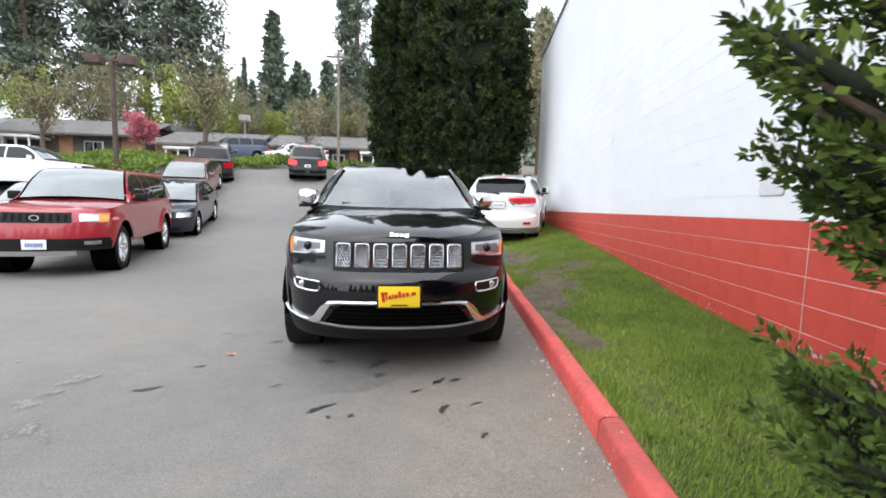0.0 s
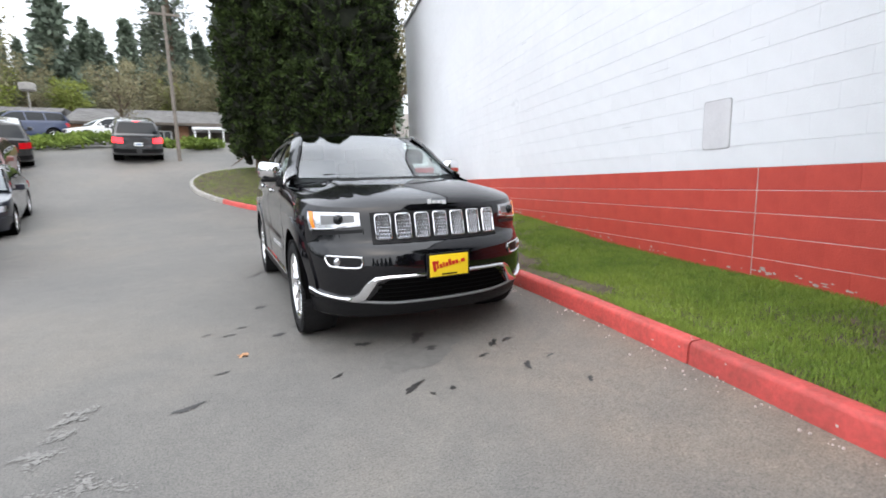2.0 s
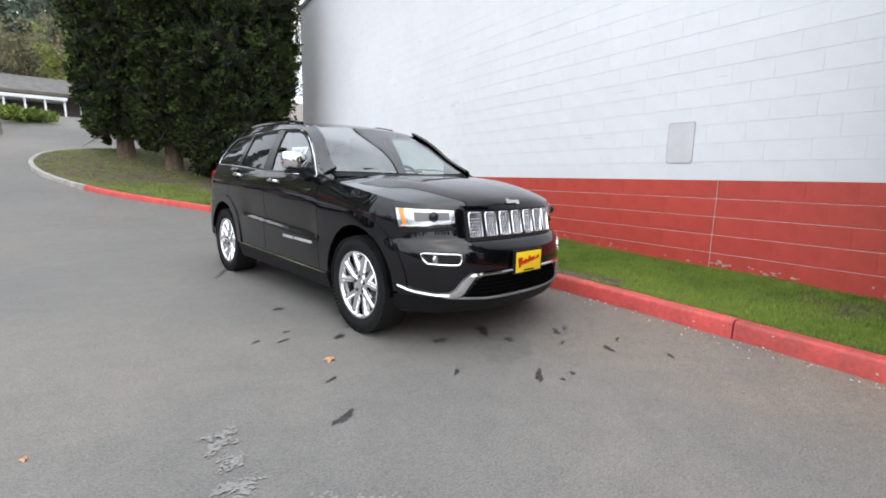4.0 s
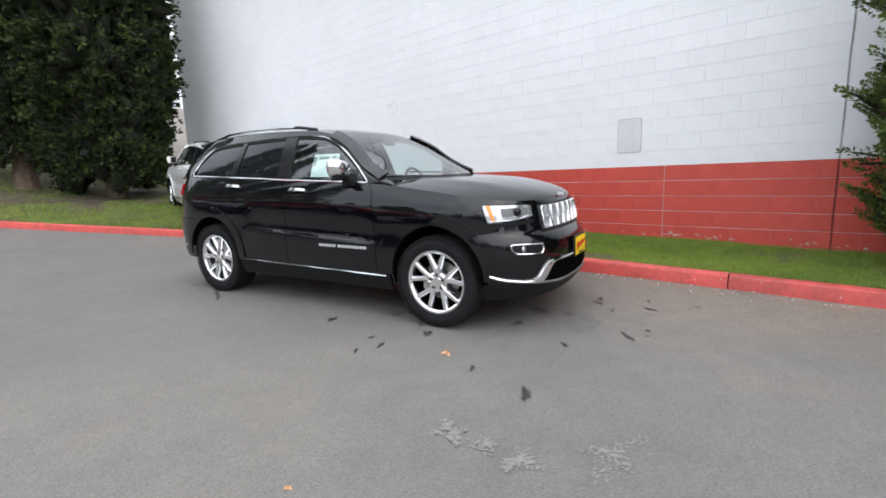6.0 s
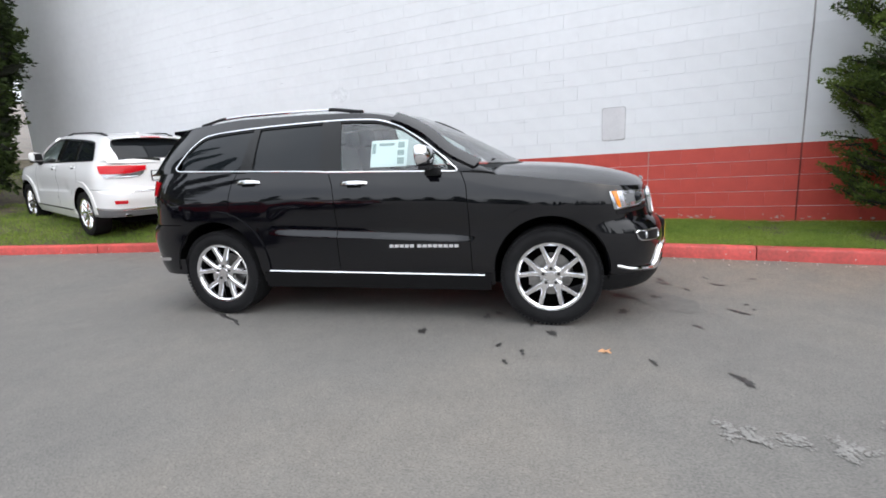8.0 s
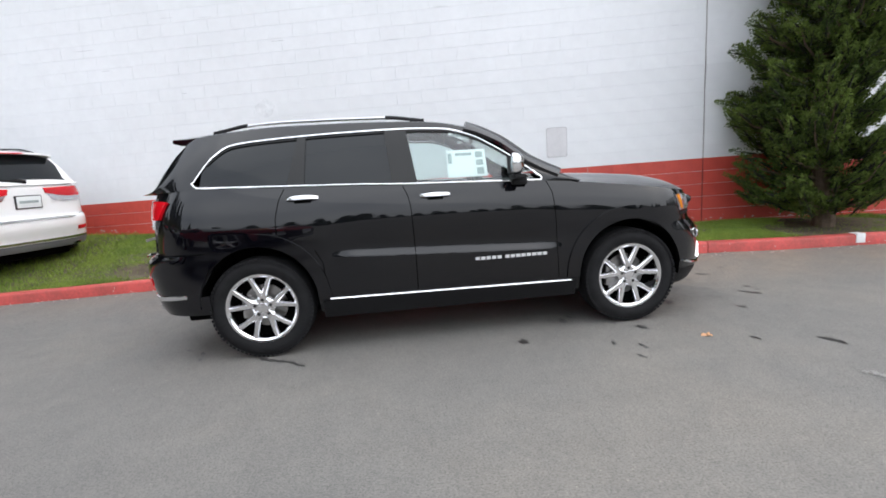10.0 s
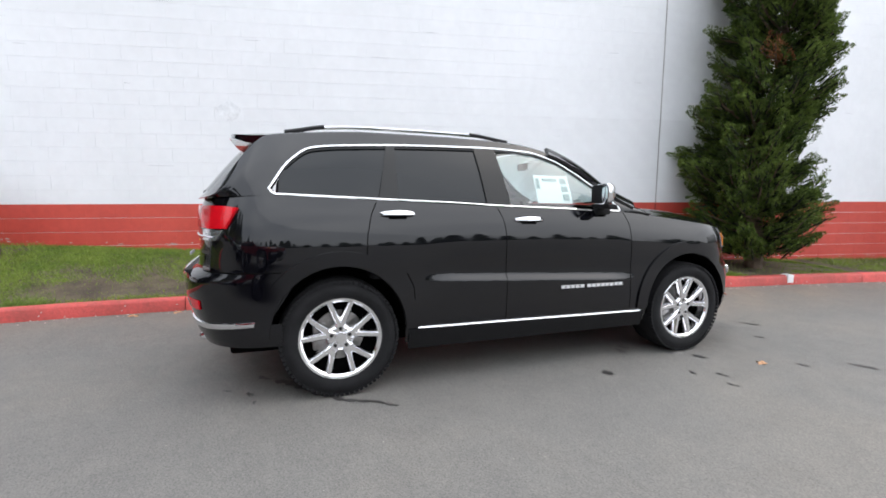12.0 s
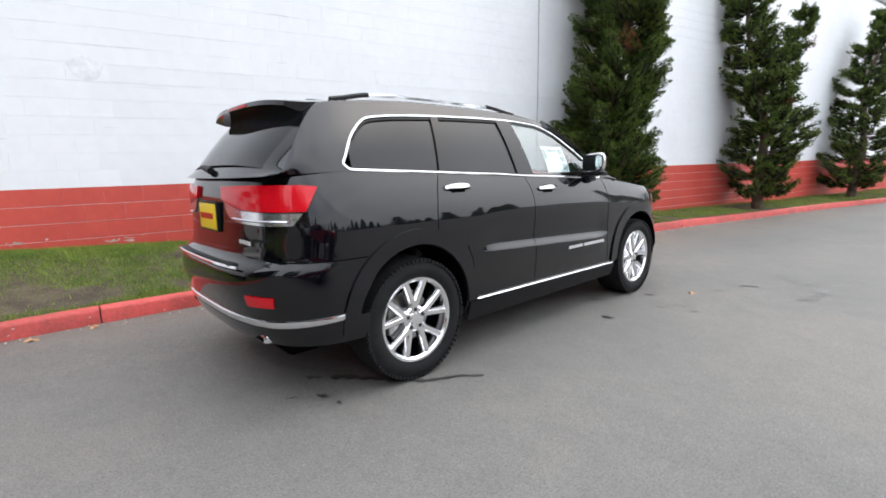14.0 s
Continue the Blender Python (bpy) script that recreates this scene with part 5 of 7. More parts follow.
def sprays(name, plumes, per, size, material, seed, slim=0.22, lift=0.25):
    """Needle sprays along tapered plumes of (base, tip, radius): fuller at the foot, pointed at the tip."""
    rng = np.random.default_rng(seed)
    b, t = np.array([p[0] for p in plumes], float), np.array([p[1] for p in plumes], float)
    r = np.array([p[2] for p in plumes], float)
    idx = np.repeat(np.arange(len(plumes)), np.maximum(6, (per * (0.7 + 0.6 * rng.random(len(plumes)))).astype(int)))
    n = len(idx)
    axis = t[idx] - b[idx]
    ln = np.linalg.norm(axis, axis=1)[:, None] + 1e-9
    axis /= ln
    out = np.cross(axis, rng.normal(size=(n, 3)))
    out /= np.linalg.norm(out, axis=1)[:, None] + 1e-9
    s = rng.random(n)[:, None] ** 0.8
    wide = r[idx][:, None] * (1.02 - s) ** 0.65 * (0.35 + 0.65 * rng.random(n)[:, None] ** 0.6)
    p = b[idx] + axis * ln * s + out * wide
    d = axis * 0.75 + out * 0.75 + rng.normal(scale=0.35, size=(n, 3)) + np.array([0, 0, lift])
    d /= np.linalg.norm(d, axis=1)[:, None]
    side = np.cross(d, rng.normal(size=(n, 3)))
    side /= np.linalg.norm(side, axis=1)[:, None] + 1e-9
    q = size * (0.55 + 0.9 * rng.random(n))[:, None]
    co = np.stack([p, p + d * q * 0.45 + side * q * slim, p + d * q, p + d * q * 0.45 - side * q * slim], 1).reshape(-1, 3)
    return np_mesh(name, co, np.arange(n * 4).reshape(-1, 4), material)


def plume_cores(name, plumes, share, material, seed):
    """Small lumpy spindles filling each plume, near black as the shade among close-packed twigs."""
    rng = np.random.default_rng(seed)
    b, t = np.array([p[0] for p in plumes], float), np.array([p[1] for p in plumes], float)
    r = np.array([p[2] for p in plumes], float)
    sides, levels = 5, np.array([(-0.06, 0.30), (0.15, 0.95), (0.50, 0.80), (0.80, 0.15)])
    ax, k = t - b, len(plumes)
    unit = ax / (np.linalg.norm(ax, axis=1)[:, None] + 1e-9)
    u = np.cross(unit, np.array([0.31, 0.22, 0.93]))
    u /= np.linalg.norm(u, axis=1)[:, None] + 1e-9
    v = np.cross(unit, u)
    ang = np.arange(sides) * 2 * math.pi / sides
    ring = u[:, None, :] * np.cos(ang)[None, :, None] + v[:, None, :] * np.sin(ang)[None, :, None]
    wide = r[:, None, None] * share * levels[None, :, 1, None] * (0.7 + 0.6 * rng.random((k, len(levels), sides)))
    body = b[:, None, None, :] + ax[:, None, None, :] * levels[None, :, 0, None, None] + ring[:, None, :, :] * wide[..., None]
    base = (np.arange(k) * len(levels) * sides)[:, None, None] + (np.arange(len(levels) - 1) * sides)[None, :, None]
    j0, j1 = np.arange(sides)[None, None, :], ((np.arange(sides) + 1) % sides)[None, None, :]
    faces = np.stack([base + j0, base + j1, base + sides + j1, base + sides + j0], -1).reshape(-1, 4)
    return np_mesh(name, body.reshape(-1, 3), faces, material)


def column_tree(label, height, radius, seed, size=0.12, boughs=420, per=230, bare=0.9, group="tall evergreens"):
    """A dense columnar evergreen: overlapping boughs that end in upturned tufts, round a core coloured as shade."""
    rng = np.random.default_rng(seed)
    root = thing("evergreen_tree", label, "tree", group)
    bm = trunk_mesh([(0, 0, -0.3), (0.03, 0.02, 0.5), (0.0, 0.05, 2), (0, 0, height * 0.55), (0, 0, height * 0.9)], [0.36, 0.27, 0.22, 0.14, 0.04])

    def profile(h, a):
        return radius * min(1.0, 0.70 + 1.6 * h) * (1 - max(0, h - 0.45) / 0.55 * 0.84) * (0.92 + 0.08 * math.sin(3 * a + 5 * h + seed)) * (0.95 + 0.05 * math.sin(31 * h + seed))
    for k in range(9):
        a = rng.random() * 6.28
        d = Vector((math.cos(a), math.sin(a), 0))
        tube(bm, [(0, 0, 0.9 + 0.1 * k), d * 0.6 + Vector((0, 0, 0.8 + 0.1 * k)), d * 1.2 + Vector((0, 0, 0.35 + 0.12 * k))], [0.03, 0.02, 0.006], 5)
    part("trunk", bm, M["bark"], root)
    # added solid core, near black for the crown's inner shade; it hides the trunk
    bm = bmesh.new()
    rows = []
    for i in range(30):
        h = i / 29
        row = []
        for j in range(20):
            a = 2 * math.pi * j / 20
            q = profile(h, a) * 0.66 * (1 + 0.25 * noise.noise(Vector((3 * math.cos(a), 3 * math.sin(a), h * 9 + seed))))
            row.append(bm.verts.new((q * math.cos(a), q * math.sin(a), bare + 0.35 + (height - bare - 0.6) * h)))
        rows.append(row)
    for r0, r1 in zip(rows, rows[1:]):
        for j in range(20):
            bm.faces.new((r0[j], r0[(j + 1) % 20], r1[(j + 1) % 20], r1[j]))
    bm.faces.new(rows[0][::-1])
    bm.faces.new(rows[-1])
    part("inner_crown", bm, M["inner_shade"], root)
    plumes = []
    for k in range(boughs):
        h = ((k + rng.random()) / boughs) ** 0.95
        z = bare + (height - bare) * h
        a = k * 2.399 + rng.normal() * 0.3
        reach = profile(h, a) * (0.84 + 0.22 * rng.random())
        big = (0.55 + 0.35 * rng.random()) * (1 - 0.35 * h)
        d = np.array([math.cos(a), math.sin(a), 0])
        for q in range(5):
            turn = a + rng.normal() * 0.20 * min(1.6, 1.9 / radius)
            e = np.array([math.cos(turn), math.sin(turn), 0])
            foot = e * reach * 0.62 + np.array([0, 0, z + rng.normal() * 0.16])
            tip = e * reach * (0.90 + 0.14 * rng.random()) + np.array([0, 0, z + 0.10 + rng.normal() * 0.20 + 0.12 * big])
            plumes.append((foot, tip, 0.27 * big))
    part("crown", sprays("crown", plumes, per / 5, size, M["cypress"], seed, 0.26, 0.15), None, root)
    part("inner_foliage", plume_cores("inner_foliage", plumes, 0.75, M["inner_shade"], seed), None, root)
    return root


def juniper(label, seed, height, spread, sprigs=150, size=0.05, limbs=90, slim=0.2, lean=(0.0, 0.0), fork=None, thin=0.55, gaps=0.30, bulge=0.0, tufts=14, spill=0.30, skirt=0.70, core=0.40):
    """A wind-twisted conifer by the wall: tiers of upswept limbs, each carrying pointed plumes of dense foliage."""
    rng = np.random.default_rng(seed)
    root = thing("conifer_tree", label, "tree", "conifers along the wall")
    stems = [(Vector((0, 0, 0)), Vector((*lean, 0)), height, 1.0)]
    if fork:
        stems.append((Vector((0, 0, 0)), Vector((fork[0], fork[1], 0)), fork[2], 0.55))
    bm = bmesh.new()
    plumes, dry = [], []
    for which, (foot, tilt, tall, share) in enumerate(stems):
        def spine(h, tilt=tilt, tall=tall, which=which):
            w = 0.12 * min(1, h * 4)
            return Vector((w * math.sin(h * 9 + seed + which) + tilt.x * h ** 1.5, w * math.cos(h * 7 + seed) + tilt.y * h ** 1.5, -0.2 * (h == 0) + 0.02 + tall * h))
        tube(bm, [spine(h) for h in np.linspace(0, 0.97, 14).tolist()], [(0.13 if which == 0 else 0.07) * (1 - h) + 0.012 for h in np.linspace(0, 1, 14).tolist()], 9)
        tiers = max(8, int(tall / 0.42))
        for k in range(int(limbs * share)):
            tier = k % tiers
            h = min(max((tier + 0.62 + spill * rng.normal()) / tiers, 0.045), 0.985)
            if which and h < 0.35:
                continue
            a = k * 2.399 + rng.normal() * 0.35
            lump = 0.5 + 0.5 * noise.noise(Vector((1.3 * math.cos(a), 1.3 * math.sin(a), h * tall * 1.15 + seed * 7.3)))
            reach = spread * (1.0 - thin * h ** 1.5) * (1 - gaps + 2 * gaps * lump) * (0.80 + 0.20 * rng.random()) * (0.8 if which else 1.0)
            reach *= min(1.0, skirt + 2.0 * h) * (1 + bulge * max(0.0, math.cos(a - 2.35)) ** 2) * (1 - 1.6 * bulge * max(0.0, math.cos(a - 3.35)) ** 3)
            d = Vector((math.cos(a), math.sin(a), 0))
            across = Vector((-d.y, d.x, 0))
            base = spine(h * 0.97)
            rise = rng.uniform(0.08, 0.34) * reach
            bend = [base, base + d * reach * 0.42 + Vector((0, 0, 0.05 * reach)), base + d * reach * 0.76 + Vector((0, 0, 0.10 * reach + 0.3 * rise)), base + d * reach * 0.92 + Vector((0, 0, 0.10 * reach + rise))]
            tube(bm, bend, [0.028 * (1.2 - h), 0.019, 0.012, 0.004], 5, False)
            brown = rng.random() < (0.012 if which == 0 else 0.16)
            for q in range(tufts):
                t = 0.22 + 0.78 * (q + rng.random()) / tufts
                i = 0 if t < 0.45 else 1 if t < 0.8 else 2
                lo, hi = ((0.0, 0.45), (0.45, 0.8), (0.8, 1.0))[i]
                c = bend[i] + (bend[i + 1] - bend[i]) * ((t - lo) / (hi - lo))
                w = rng.uniform(-1, 1) * (0.12 + 0.24 * reach) * (1.12 - t)
                c = c + across * w + Vector((0, 0, 0.02 + 0.06 * rng.normal()))
                go = (d * (0.75 + 0.3 * t) + across * (w * 1.6 + 0.3 * rng.normal()) + Vector((0, 0, 0.22 + 0.45 * t + 0.30 * rng.normal()))).normalized()
                ln = (0.15 + 0.13 * rng.random()) * (0.75 + 0.35 * spread) * (1.0 - 0.25 * h) * (0.8 + 0.5 * t)
                (dry if brown and t > 0.6 else plumes).append((c - go * ln * 0.35, c + go * ln * 0.65, (0.055 + 0.030 * rng.random()) * (0.8 + 0.3 * spread)))
    part("trunk", bm, M["bark"], root)
    part("crown", sprays("crown", plumes, int(sprigs * 1.15), size, M["juniper"], seed, slim), None, root)
    # shade between the twigs, built as near-black spindles
    part("inner_foliage", plume_cores("inner_foliage", plumes, core, M["inner_shade"], seed), None, root)
    if dry:
        tagged(part("dry_foliage", sprays("dry_foliage", dry, sprigs * 0.6, size, M["brown_tuft"], seed, slim), None, root, "brown dead tuft"), kind="stuff")
    return root


def fir(label, height, radius, seed, per=26, size=0.75, slim=0.13, bare=0.05, material=None):
    """A tall open fir: tiers of drooping boughs."""
    rng = np.random.default_rng(seed)
    root = thing("fir_tree", label, "tree", "woods behind the houses")
    part("trunk", trunk_mesh([(0, 0, -1), (0, 0, height * 0.5), (0, 0, height)], [0.35, 0.22, 0.03], 7), M["bark"], root)
    cs, rs = [], []
    z = height * bare
    while z < height:
        h = z / height
        reach = radius * (1 - h) ** 0.8 * (0.75 + 0.5 * rng.random())
        for b in range(7):
            a = rng.random() * 6.28
            for t in (0.3, 0.6, 0.9):
                cs.append((reach * t * math.cos(a), reach * t * math.sin(a), z - 0.28 * reach * t))
                rs.append(0.30 + 0.32 * reach * (1.1 - t) * 0.6)
        z += height * 0.030 * (0.7 + 0.6 * rng.random())
    part("crown", leaf_mesh("crown", cs, rs, per, size, material or M["fir"], 0.45, -0.25, seed, 0.2, slim), None, root)
    return root


def broadleaf(label, height, radius, seed, material, per=60, size=0.35, twig=True, group="woods behind the houses"):
    """A spring tree: forked trunk, limbs, thin airy crown."""
    rng = np.random.default_rng(seed)
    root = thing("broadleaf_tree", label, "tree", group)
    bm = tube(bmesh.new(), [(0, 0, -0.5), (0.05, 0, height * 0.3), (0.0, 0.1, height * 0.6)], [0.17, 0.12, 0.06], 7)
    cs, rs = [], []
    for k in range(22):
        a, h = rng.random() * 6.28, 0.25 + 0.55 * rng.random()
        d = Vector((math.cos(a), math.sin(a), 0.9 + 0.5 * rng.random())).normalized()
        b = Vector((0.02, 0.04, height * h * 0.75))
        ln = radius * (0.7 + 0.6 * rng.random())
        tip = b + d * ln + Vector((0, 0, 0.2 * ln))
        tube(bm, [b, b + d * ln * 0.5, tip], [0.05, 0.03, 0.008], 5, False)
        for t in (0.45, 0.7, 0.95):
            q = b + (tip - b) * t + Vector(rng.normal(scale=0.25 * radius * 0.4, size=3))
            cs.append(tuple(q))
            rs.append(radius * (0.20 + 0.16 * rng.random()))
    part("trunk", bm, M["bark"], root)
    part("crown", leaf_mesh("crown", cs, rs, per, size, material, 0.9, 0.3, seed, 0.1, 0.3), None, root)
    return root


# three tall evergreens on the island
for x, y, z, hgt, r, seed in ((0.30, 17.4, 1.35, 14.0, 1.6, 11), (1.45, 16.1, 1.0, 14.5, 1.55, 12), (2.98, 14.4, 0.62, 13.5, 2.42, 13)):
    near = y < 15
    t = column_tree("tall dense dark green evergreen on the grass island", hgt, r, seed, 0.115 if near else 0.13, 640 if near else 380, 210 if near else 190, bare=0.55 if near else 0.8)
    t.location = (x, y, z)

# conifers between the kerb and the wall
j1 = juniper("twisted green conifer between the kerb and the wall", 5, 5.4, 1.18, 115, 0.031, 225, 0.24, thin=0.26, gaps=0.26, bulge=0.16, tufts=16, spill=0.5, skirt=0.94, core=0.20)
j1.location = (1.54, -3.30, 0.22)
j2 = juniper("twisted green conifer with a forked leaning top by the wall", 8, 6.4, 1.25, 36, 0.062, 105, 0.2, lean=(0.5, 0.9), fork=(-0.3, -1.5, 5.2), thin=0.78, gaps=0.42)
j2.location = (0.45, -9.1, 0.22)
j3 = juniper("dark twisted conifer beside the red wall band", 9, 6.2, 1.35, 32, 0.068, 105, 0.2, lean=(-0.2, -1.2), thin=0.7, gaps=0.42)
j3.location = (-0.72, -15.3, 0.22)

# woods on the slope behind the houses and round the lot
firs = [fir("tall dark fir in the woods", 38, 3.9, 21, 23, 0.66, bare=0.16), fir("tall open fir in the woods", 36, 3.2, 22, 15, 0.60, bare=0.22), fir("small fir in the far woods, paled as by haze", 24, 4.2, 23, 5, 1.1, 0.24, material=M["far_fir"]), fir("slim fir in the far woods, paled as by haze", 20, 3.4, 24, 5, 1.05, 0.24, material=M["far_fir"])]
springs = [broadleaf("yellow-green spring tree on the slope", 9, 3.6, 31, M["spring"], 110, 0.22), broadleaf("bare greyish spring tree on the slope", 10, 3.8, 32, M["twigs"], 115, 0.19), broadleaf("fresh green spring tree on the slope", 7.5, 2.8, 33, M["spring"], 110, 0.20)]
for o in firs + springs:
    o.location = (-60, 200, 20)
rw = random.Random(4)


def plant(src, x, y, s, turn):
    return copy_thing(src, Matrix.Translation((x, y, ground_z(x, y))) @ Matrix.Rotation(turn, 4, "Z") @ Matrix.Scale(s, 4))


for x, y, k, s in ((-46, 52, 0, 1.15), (-41, 56, 0, 1.2), (-37, 50, 0, 1.1), (-34, 57, 1, 1.25), (-31, 52, 0, 1.12), (-27.5, 54, 1, 1.2), (-24.5, 52, 1, 1.22), (-22.5, 55, 0, 1.1), (-4.5, 58, 1, 0.95), (-6.0, 59, 1, 0.80),
                   (-18, 72, 0, 0.85), (-14, 76, 1, 0.62), (-11, 78, 0, 0.60), (-8, 75, 1, 0.65), (-5, 79, 0, 0.62), (-2, 76, 1, 0.66), (1, 74, 0, 0.7), (4, 66, 1, 1.0), (2.2, 58, 1, 1.05), (8, 70, 0, 0.9), (14, 66, 0, 1.0), (20, 60, 1, 1.0), (-16, 78, 1, 0.6), (-20, 80, 0, 0.7)):
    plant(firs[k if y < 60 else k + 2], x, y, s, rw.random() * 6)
for x, y, k, s in ((-33, 44, 0, 1.0), (-29, 46, 1, 1.1), (-25, 45, 1, 1.0), (-22, 46, 0, 1.15), (-19.5, 47, 1, 1.1), (-17, 46, 0, 1.2), (-15, 48, 1, 1.15), (-12.5, 50, 2, 1.2), (-9.5, 52, 1, 1.1), (-7, 50, 1, 1.15), (-5, 53, 2, 1.2), (-3, 50, 1, 1.1),
                   (-0.5, 52, 1, 1.2), (2, 48, 0, 1.1), (5, 46, 1, 1.3), (8, 34, 1, 1.1), (-36, 42, 2, 1.1), (-40, 46, 0, 1.1), (7, 24, 1, 1.0), (9.5, 27, 1, 1.1)):
    plant(springs[k], x, y, s * (0.80 if x < -20 else 0.62 if x < 3 else 0.9), rw.random() * 6)
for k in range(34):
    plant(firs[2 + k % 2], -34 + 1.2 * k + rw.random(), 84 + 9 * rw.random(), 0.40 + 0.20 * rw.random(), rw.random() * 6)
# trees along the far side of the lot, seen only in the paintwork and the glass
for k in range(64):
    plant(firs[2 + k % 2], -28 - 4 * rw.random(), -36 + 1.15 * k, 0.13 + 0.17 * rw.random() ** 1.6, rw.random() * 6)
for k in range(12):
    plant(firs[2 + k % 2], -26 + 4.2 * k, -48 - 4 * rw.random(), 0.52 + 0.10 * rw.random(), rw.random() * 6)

# bare young trees before the houses, a pink cherry
yt = broadleaf("bare young tree before the houses", 6.0, 1.9, 41, M["twigs"], 26, 0.16, group="trees before the houses")
yt.location = (-23.6, 31.5, ground_z(0, 31.5))
for x, y, s in ((-12.9, 31.0, 1.25), (-6.3, 32.0, 0.8)):
    copy_thing(yt, Matrix.Translation((x, y, ground_z(x, y))) @ Matrix.Scale(s, 4))
ch = broadleaf("small pink flowering cherry", 2.6, 1.1, 43, M["cherry"], 90, 0.14, group="trees before the houses")
ch.location = (-17.3, 31.8, ground_z(0, 31.8) + 0.3)

# grass blades on the verge, thinner over the bare patches
verge_grid = np.array(vv).reshape(-1, cols, 3)


# worn spots of bare soil: x, y, reach along x and y, strength
BARE = [(1.52, 0.7, 0.17, 0.9, 1.2), (1.75, 1.9, 0.22, 0.6, 1.0), (2.1, 2.8, 0.40, 0.9, 0.9), (2.35, 5.6, 0.35, 1.5, 1.0), (3.1, 4.2, 0.5, 2.0, 0.5), (1.65, -3.45, 0.85, 1.0, 1.3), (0.5, -9.1, 0.7, 0.9, 1.0), (2.98, 14.4, 1.6, 1.6, 1.0)]


def grass(name, k_lo, k_hi, count, tall, seed, label):
    rng = np.random.default_rng(seed)
    a = rng.random(count * 2) * (k_hi - k_lo - 1) + k_lo
    b = rng.random(count * 2) * (cols - 1.02)
    i, j = a.astype(int), b.astype(int)
    fa, fb = (a - i)[:, None], (b - j)[:, None]
    g = verge_grid
    p = (g[i, j] * (1 - fa) + g[i + 1, j] * fa) * (1 - fb) + (g[i, j + 1] * (1 - fa) + g[i + 1, j + 1] * fa) * fb
    n1 = np.array([noise.noise(Vector((q[0] * 0.9, q[1] * 0.9, 3.0))) + 0.5 * noise.noise(Vector((q[0] * 3.1, q[1] * 3.1, 7.0))) for q in p])
    bare = sum(w * np.exp(-(((p[:, 0] - x) / sx) ** 2 + ((p[:, 1] - y) / sy) ** 2)) for x, y, sx, sy, w in BARE)
    keep = rng.random(len(p)) < np.clip(0.95 + 1.1 * n1 - 1.25 * bare, 0.02, 1.0)
    p = p[keep][:count]
    n = len(p)
    h = tall * (0.45 + 0.9 * rng.random(n))[:, None]
    ang = rng.random(n) * 6.283
    side = np.stack([np.cos(ang), np.sin(ang), np.zeros(n)], 1) * (0.0022 + 0.0024 * rng.random(n))[:, None] * (tall / 0.045)
    lean = np.stack([rng.normal(scale=0.45, size=n), rng.normal(scale=0.45, size=n), np.ones(n)], 1) * h
    co = np.stack([p - side, p + side, p + lean], 1).reshape(-1, 3)
    ob = new(name, np_mesh(name, co, np.arange(n * 3).reshape(-1, 3), M["blade"]))
    return tagged(ob, label, "grass", kind="stuff")


near0 = max(0, anchor - first_k - 12)
grass("grass", near0, anchor - first_k + 34, 170000, 0.036, 1, "short green grass with bare patches by the kerb")
grass("grass", 40, near0, 45000, 0.055, 2, "short green grass under the conifers")
grass("grass", anchor - first_k + 33, min(len(verge_grid) - 2, anchor - first_k + 85), 70000, 0.06, 3, "green grass on the island under the trees")

# ivy bank beyond the far edge of the lot
rng = np.random.default_rng(9)
bx, by = rng.random(2600) * 34 - 30, rng.random(2600) * 6.2 + 21.4
bank = [(x, y, ground_z(x, y) + 0.30 + 0.25 * math.sin(x * 0.7) * math.sin(y)) for x, y in zip(bx, by) if x < -1.2 and y > (21.4 if x < -12.2 else 24.7 if x < -6.9 else 26.0 if x < -2.6 else 24.0)]
ivy = new("ivy_bank", leaf_mesh("ivy_bank", bank, [0.45] * len(bank), 30, 0.15, M["ivy"], 0.5, 0.6, 5, 0.2, 0.4))
tagged(ivy, "low green ivy bank at the lot's edge", "hedge", kind="stuff")
